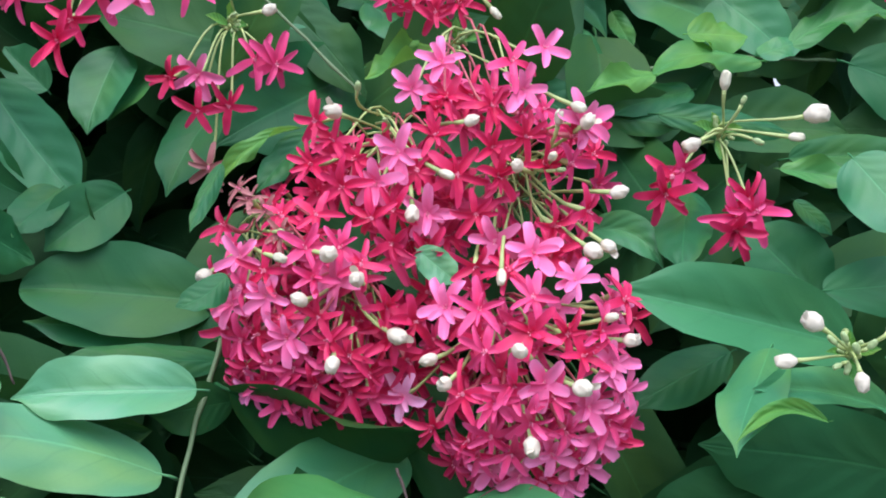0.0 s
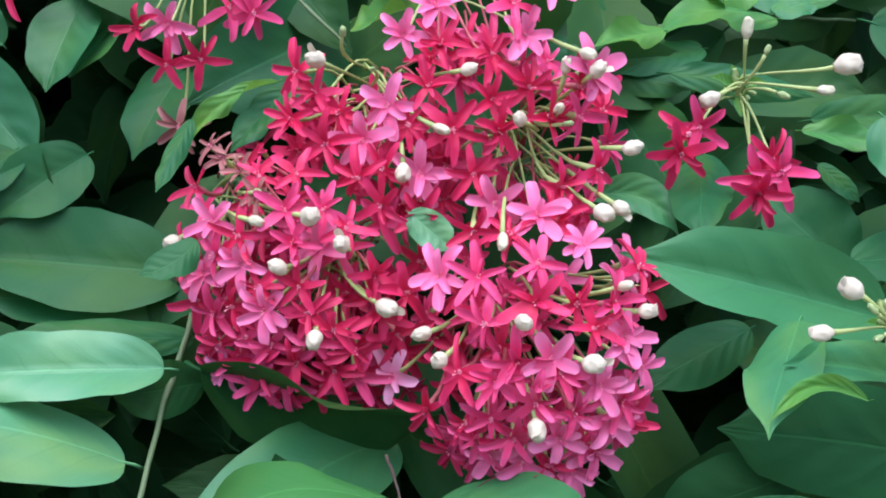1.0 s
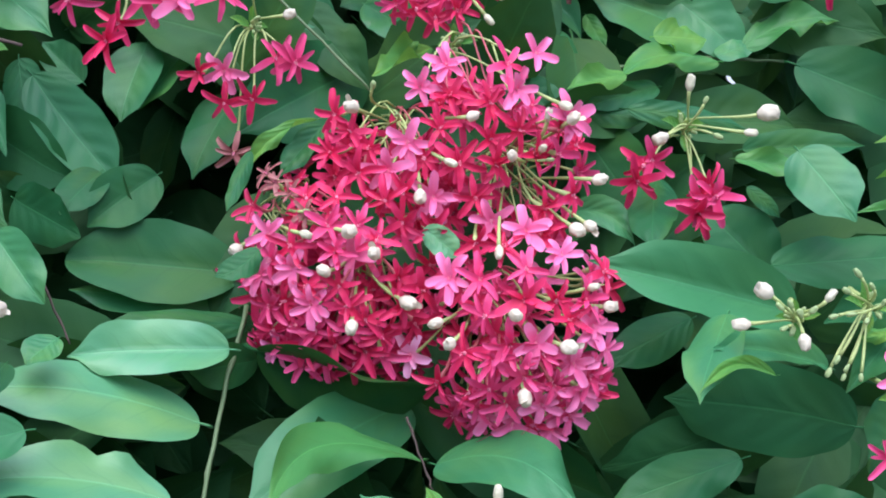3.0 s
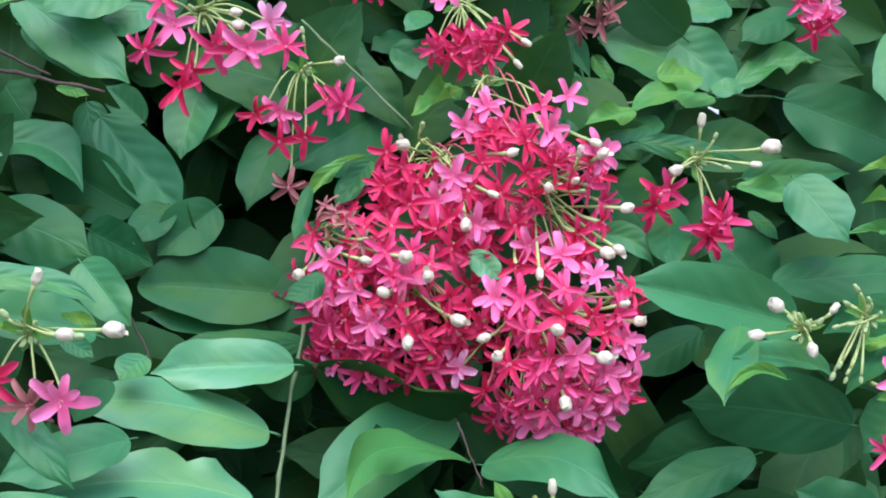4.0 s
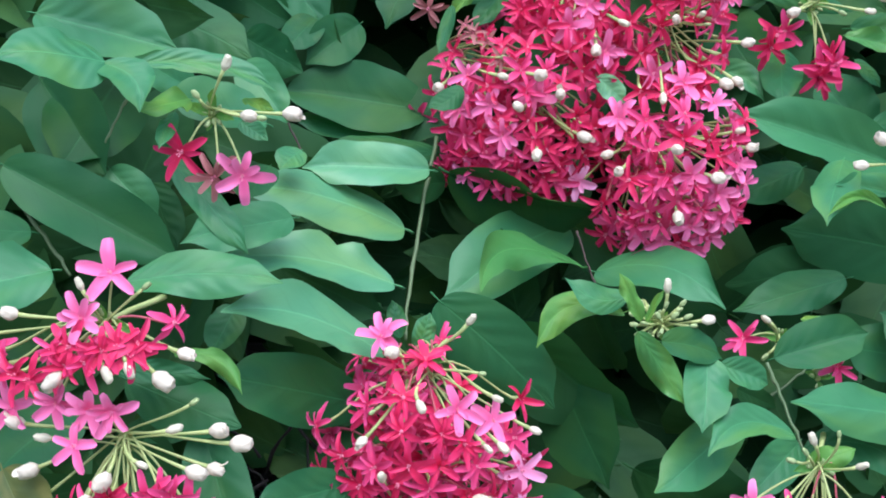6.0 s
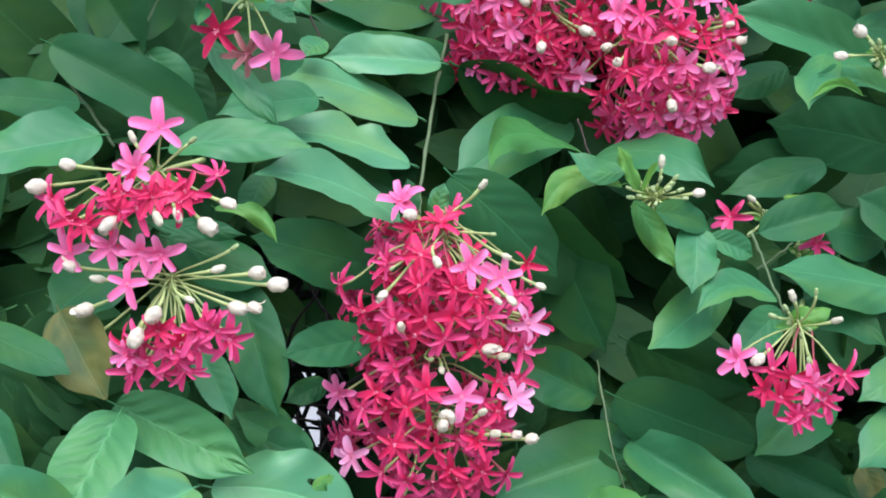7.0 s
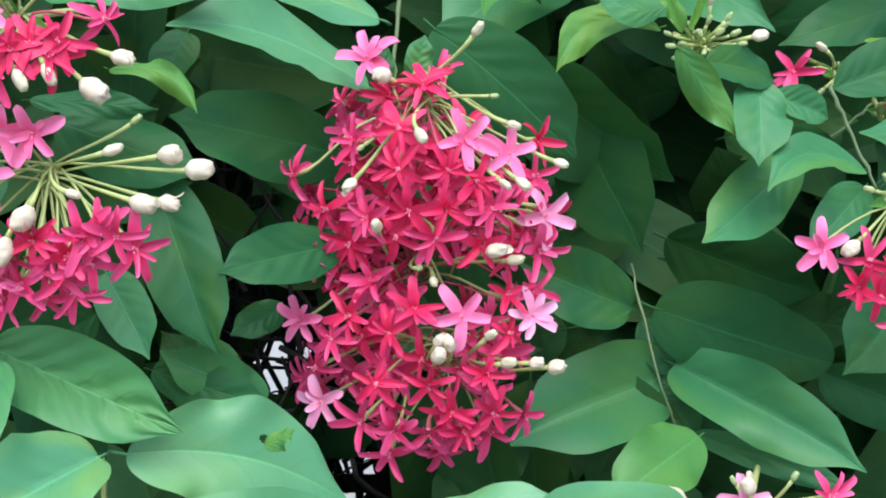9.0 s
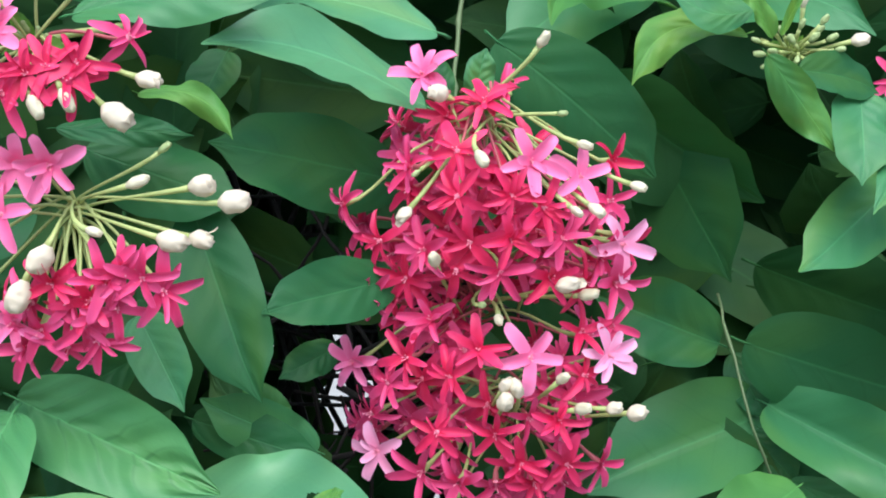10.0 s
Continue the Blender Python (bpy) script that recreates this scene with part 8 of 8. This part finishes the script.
flower(cluster, (0.157, 0.710, 1.582), (0.163, 0.690, 1.528), (0.19, -0.91, -0.36), RED)
bud(cluster, (0.157, 0.710, 1.582), (0.144, 0.686, 1.576), (-0.80, -0.47, -0.38), WHITE, 1.2)
bud(cluster, (0.157, 0.710, 1.582), (0.202, 0.686, 1.588), (0.96, -0.22, 0.16), WHITE, 1.2)
bud(cluster, (0.157, 0.710, 1.582), (0.193, 0.686, 1.577), (0.99, -0.02, -0.14), CREAM)
bud(cluster, (0.157, 0.710, 1.582), (0.159, 0.686, 1.605), (0.13, -0.28, 0.95), CREAM)
bud(cluster, (0.157, 0.710, 1.582), (0.168, 0.686, 1.596), (0.40, -0.30, 0.87), GREEN)
bud(cluster, (0.157, 0.710, 1.582), (0.174, 0.686, 1.576), (0.85, -0.31, -0.42), GREEN)

cluster = flower_cluster((0.209, 0.615, 1.466), "cluster of white unopened buds on green stalks")
bud(cluster, (0.209, 0.615, 1.466), (0.194, 0.601, 1.481), (-0.78, -0.30, 0.54), WHITE)
bud(cluster, (0.209, 0.615, 1.466), (0.182, 0.601, 1.465), (-0.99, -0.12, -0.05), WHITE)
bud(cluster, (0.209, 0.615, 1.466), (0.212, 0.601, 1.458), (0.16, -0.32, -0.93), WHITE)
bud(cluster, (0.209, 0.615, 1.466), (0.225, 0.601, 1.478), (0.64, -0.14, 0.76), CREAM)
bud(cluster, (0.209, 0.615, 1.466), (0.201, 0.601, 1.473), (-0.60, -0.53, 0.60), GREEN)
bud(cluster, (0.209, 0.615, 1.466), (0.206, 0.601, 1.474), (-0.35, -0.61, 0.71), GREEN)
bud(cluster, (0.209, 0.615, 1.466), (0.211, 0.601, 1.469), (-0.29, -0.81, 0.51), GREEN)
bud(cluster, (0.209, 0.615, 1.466), (0.216, 0.601, 1.471), (0.69, -0.43, 0.58), GREEN)
bud(cluster, (0.209, 0.615, 1.466), (0.203, 0.601, 1.463), (-0.74, -0.60, -0.30), GREEN)

cluster = flower_cluster((0.256, 0.640, 1.471), "cluster of tiny green unopened flower buds")
bud(cluster, (0.256, 0.640, 1.471), (0.240, 0.616, 1.481), (-0.69, -0.60, 0.40), GREEN)
bud(cluster, (0.256, 0.640, 1.471), (0.246, 0.616, 1.490), (-0.56, -0.37, 0.74), GREEN)
bud(cluster, (0.256, 0.640, 1.471), (0.253, 0.616, 1.483), (-0.38, -0.69, 0.61), GREEN)
bud(cluster, (0.256, 0.640, 1.471), (0.258, 0.616, 1.474), (0.11, -0.94, 0.31), GREEN)
bud(cluster, (0.256, 0.640, 1.471), (0.243, 0.616, 1.469), (-0.93, -0.36, -0.11), GREEN)
bud(cluster, (0.256, 0.640, 1.471), (0.250, 0.616, 1.466), (-0.28, -0.88, -0.39), GREEN)
bud(cluster, (0.256, 0.640, 1.471), (0.233, 0.616, 1.468), (-0.78, -0.60, -0.17), GREEN)
bud(cluster, (0.256, 0.640, 1.471), (0.234, 0.616, 1.445), (-0.58, -0.18, -0.80), GREEN)
bud(cluster, (0.256, 0.640, 1.471), (0.239, 0.616, 1.440), (-0.54, -0.41, -0.74), GREEN)
bud(cluster, (0.256, 0.640, 1.471), (0.229, 0.616, 1.438), (-0.42, -0.32, -0.85), GREEN)
bud(cluster, (0.256, 0.640, 1.471), (0.246, 0.616, 1.435), (-0.15, -0.24, -0.96), GREEN)
bud(cluster, (0.256, 0.640, 1.471), (0.237, 0.616, 1.435), (-0.39, -0.18, -0.90), GREEN)

cluster = flower_cluster((-0.184, 0.650, 1.690), "bright pink and red star flower cluster", size=1.14)
flower(cluster, (-0.184, 0.650, 1.690), (-0.195, 0.620, 1.679), (-0.11, -0.99, -0.04), PINK, turn=0)
flower(cluster, (-0.184, 0.650, 1.690), (-0.215, 0.620, 1.663), (-0.25, -0.92, -0.31), ROSE)
flower(cluster, (-0.184, 0.650, 1.690), (-0.192, 0.620, 1.637), (0.08, -0.95, -0.32), RED)
flower(cluster, (-0.184, 0.650, 1.690), (-0.201, 0.620, 1.697), (-0.09, -0.98, 0.15), ROSE)
flower(cluster, (-0.184, 0.650, 1.690), (-0.156, 0.620, 1.660), (0.39, -0.91, -0.13), ROSE)
flower(cluster, (-0.184, 0.650, 1.690), (-0.146, 0.620, 1.661), (0.24, -0.96, -0.13), PINK)
flower(cluster, (-0.184, 0.650, 1.690), (-0.120, 0.620, 1.661), (0.35, -0.93, 0.06), ROSE)
flower(cluster, (-0.184, 0.650, 1.690), (-0.130, 0.620, 1.678), (0.20, -0.98, -0.05), PALE)
flower(cluster, (-0.184, 0.650, 1.690), (-0.184, 0.620, 1.648), (-0.10, -0.91, -0.40), RED)
flower(cluster, (-0.184, 0.650, 1.690), (-0.168, 0.620, 1.663), (0.32, -0.88, -0.34), ROSE)
bud(cluster, (-0.184, 0.650, 1.690), (-0.148, 0.616, 1.696), (0.95, -0.16, 0.27), CREAM)
bud(cluster, (-0.184, 0.650, 1.690), (-0.155, 0.616, 1.685), (0.82, -0.56, -0.15), WHITE)
bud(cluster, (-0.184, 0.650, 1.690), (-0.154, 0.616, 1.677), (0.91, -0.25, -0.32), WHITE)
bud(cluster, (-0.184, 0.650, 1.690), (-0.174, 0.616, 1.698), (0.24, -0.84, 0.48), GREEN)
bud(cluster, (-0.184, 0.650, 1.690), (-0.166, 0.616, 1.693), (0.40, -0.89, 0.22), GREEN)

cluster = flower_cluster((-0.127, 0.710, 1.657), "small drooping cluster of red and pink flowers", size=1.05)
flower(cluster, (-0.127, 0.710, 1.657), (-0.140, 0.690, 1.626), (-0.06, -0.98, -0.20), PINK)
flower(cluster, (-0.127, 0.710, 1.657), (-0.157, 0.690, 1.625), (-0.27, -0.96, -0.02), RED)
flower(cluster, (-0.127, 0.710, 1.657), (-0.122, 0.690, 1.607), (0.10, -0.96, -0.25), RED)
flower(cluster, (-0.127, 0.710, 1.657), (-0.106, 0.690, 1.633), (0.44, -0.89, -0.06), ROSE)
flower(cluster, (-0.127, 0.710, 1.657), (-0.093, 0.690, 1.630), (0.44, -0.89, -0.15), ROSE)
flower(cluster, (-0.127, 0.710, 1.657), (-0.141, 0.690, 1.605), (0.10, -0.95, -0.29), RED)
flower(cluster, (-0.127, 0.710, 1.657), (-0.135, 0.690, 1.572), (0.06, -0.93, -0.37), FADED)
bud(cluster, (-0.127, 0.710, 1.657), (-0.098, 0.686, 1.660), (0.92, -0.39, 0.09), WHITE)
bud(cluster, (-0.127, 0.710, 1.657), (-0.121, 0.686, 1.681), (-0.15, -0.17, 0.97), GREEN)
bud(cluster, (-0.127, 0.710, 1.657), (-0.118, 0.686, 1.658), (0.51, -0.84, 0.16), GREEN)

cluster = flower_cluster((-0.011, 0.750, 1.708), "small cluster of red flowers above the large cluster", size=1.05)
flower(cluster, (-0.011, 0.750, 1.708), (-0.024, 0.720, 1.678), (-0.02, -0.99, -0.15), RED)
flower(cluster, (-0.011, 0.750, 1.708), (-0.011, 0.720, 1.673), (0.19, -0.93, -0.33), ROSE)
flower(cluster, (-0.011, 0.750, 1.708), (0.004, 0.720, 1.674), (0.28, -0.90, -0.35), ROSE)
flower(cluster, (-0.011, 0.750, 1.708), (0.026, 0.720, 1.682), (0.36, -0.93, -0.12), RED)
flower(cluster, (-0.011, 0.750, 1.708), (-0.004, 0.720, 1.661), (0.07, -0.99, -0.13), RED)
flower(cluster, (-0.011, 0.750, 1.708), (-0.020, 0.720, 1.714), (0.08, -0.99, 0.10), PINK)
flower(cluster, (-0.011, 0.750, 1.708), (0.013, 0.720, 1.678), (0.12, -0.92, -0.37), ROSE)
flower(cluster, (-0.011, 0.750, 1.708), (-0.017, 0.720, 1.667), (0.06, -0.94, -0.34), RED)
flower(cluster, (-0.011, 0.750, 1.708), (0.010, 0.720, 1.665), (0.22, -0.97, -0.12), RED)
flower(cluster, (-0.011, 0.750, 1.708), (0.019, 0.720, 1.675), (0.51, -0.86, -0.08), RED)
flower(cluster, (-0.011, 0.750, 1.708), (-0.030, 0.720, 1.671), (-0.14, -0.88, -0.46), ROSE)
flower(cluster, (-0.011, 0.750, 1.708), (-0.006, 0.720, 1.681), (-0.01, -0.97, -0.24), RED)
bud(cluster, (-0.011, 0.750, 1.708), (0.034, 0.716, 1.709), (0.94, -0.33, 0.02), WHITE)
bud(cluster, (-0.011, 0.750, 1.708), (0.036, 0.716, 1.675), (0.73, -0.42, -0.54), CREAM)
bud(cluster, (-0.011, 0.750, 1.708), (0.030, 0.716, 1.660), (0.62, -0.03, -0.78), CREAM)

cluster = flower_cluster((-0.091, 0.780, 1.752), "few red star flowers among the high leaves")
flower(cluster, (-0.091, 0.780, 1.752), (-0.089, 0.750, 1.725), (-0.13, -0.94, -0.32), RED)
flower(cluster, (-0.091, 0.780, 1.752), (-0.102, 0.750, 1.728), (0.07, -0.93, -0.36), RED)
flower(cluster, (-0.091, 0.780, 1.752), (-0.076, 0.750, 1.727), (0.04, -0.96, -0.27), RED)

cluster = flower_cluster((0.289, 0.890, 1.746), "pale pink and red flower cluster farther back")
flower(cluster, (0.289, 0.890, 1.746), (0.267, 0.860, 1.722), (-0.15, -0.97, -0.18), ROSE)
flower(cluster, (0.289, 0.890, 1.746), (0.281, 0.860, 1.711), (0.03, -0.99, -0.11), PINK)
flower(cluster, (0.289, 0.890, 1.746), (0.278, 0.860, 1.696), (-0.09, -0.93, -0.35), RED)
flower(cluster, (0.289, 0.890, 1.746), (0.292, 0.860, 1.718), (0.05, -0.97, -0.24), PALE)
flower(cluster, (0.289, 0.890, 1.746), (0.290, 0.860, 1.702), (-0.05, -0.88, -0.47), ROSE)

cluster = flower_cluster((0.269, 0.620, 1.420), "few pink star flowers hanging from a thin stalk")
flower(cluster, (0.269, 0.620, 1.420), (0.257, 0.600, 1.391), (-0.11, -0.99, -0.11), ROSE)
flower(cluster, (0.269, 0.620, 1.420), (0.264, 0.600, 1.436), (0.15, -0.98, 0.14), PINK)
flower(cluster, (0.269, 0.620, 1.420), (0.267, 0.600, 1.398), (0.22, -0.94, -0.27), ROSE)

cluster = flower_cluster((0.068, 0.470, 1.114), "young cluster of white buds and pink flowers")
flower(cluster, (0.068, 0.470, 1.114), (0.104, 0.450, 1.136), (0.42, -0.80, 0.44), ROSE)
flower(cluster, (0.068, 0.470, 1.114), (0.090, 0.450, 1.109), (0.27, -0.96, 0.11), PINK)
flower(cluster, (0.068, 0.470, 1.114), (0.063, 0.450, 1.131), (0.15, -0.90, 0.41), PALE)
bud(cluster, (0.068, 0.470, 1.114), (0.031, 0.446, 1.134), (-0.90, -0.10, 0.42), WHITE)
bud(cluster, (0.068, 0.470, 1.114), (0.064, 0.446, 1.139), (-0.20, -0.47, 0.86), WHITE)
bud(cluster, (0.068, 0.470, 1.114), (0.050, 0.446, 1.106), (-0.71, -0.59, -0.38), WHITE)
bud(cluster, (0.068, 0.470, 1.114), (0.085, 0.446, 1.146), (0.46, -0.14, 0.88), GREEN)
bud(cluster, (0.068, 0.470, 1.114), (0.091, 0.446, 1.127), (0.72, -0.47, 0.51), WHITE)
bud(cluster, (0.068, 0.470, 1.114), (0.098, 0.446, 1.126), (0.96, -0.13, 0.25), WHITE)
bud(cluster, (0.068, 0.470, 1.114), (0.109, 0.446, 1.118), (0.99, -0.13, 0.01), WHITE)
bud(cluster, (0.068, 0.470, 1.114), (0.057, 0.446, 1.143), (-0.51, -0.14, 0.85), GREEN)
bud(cluster, (0.068, 0.470, 1.114), (0.064, 0.446, 1.116), (-0.24, -0.97, -0.00), CREAM)
bud(cluster, (0.068, 0.470, 1.114), (0.074, 0.446, 1.121), (0.39, -0.86, 0.33), GREEN)
bud(cluster, (0.068, 0.470, 1.114), (0.081, 0.446, 1.115), (0.87, -0.47, -0.16), CREAM)
bud(cluster, (0.068, 0.470, 1.114), (0.063, 0.446, 1.109), (-0.66, -0.46, -0.60), GREEN)

cluster = flower_cluster((0.098, 0.880, 1.734), "withered dull red flowers among the high leaves")
flower(cluster, (0.098, 0.880, 1.734), (0.084, 0.860, 1.707), (-0.01, -0.96, -0.28), FADED)
flower(cluster, (0.098, 0.880, 1.734), (0.101, 0.860, 1.710), (0.03, -0.99, -0.10), FADED)
flower(cluster, (0.098, 0.880, 1.734), (0.111, 0.860, 1.720), (0.11, -0.99, 0.01), FADED)
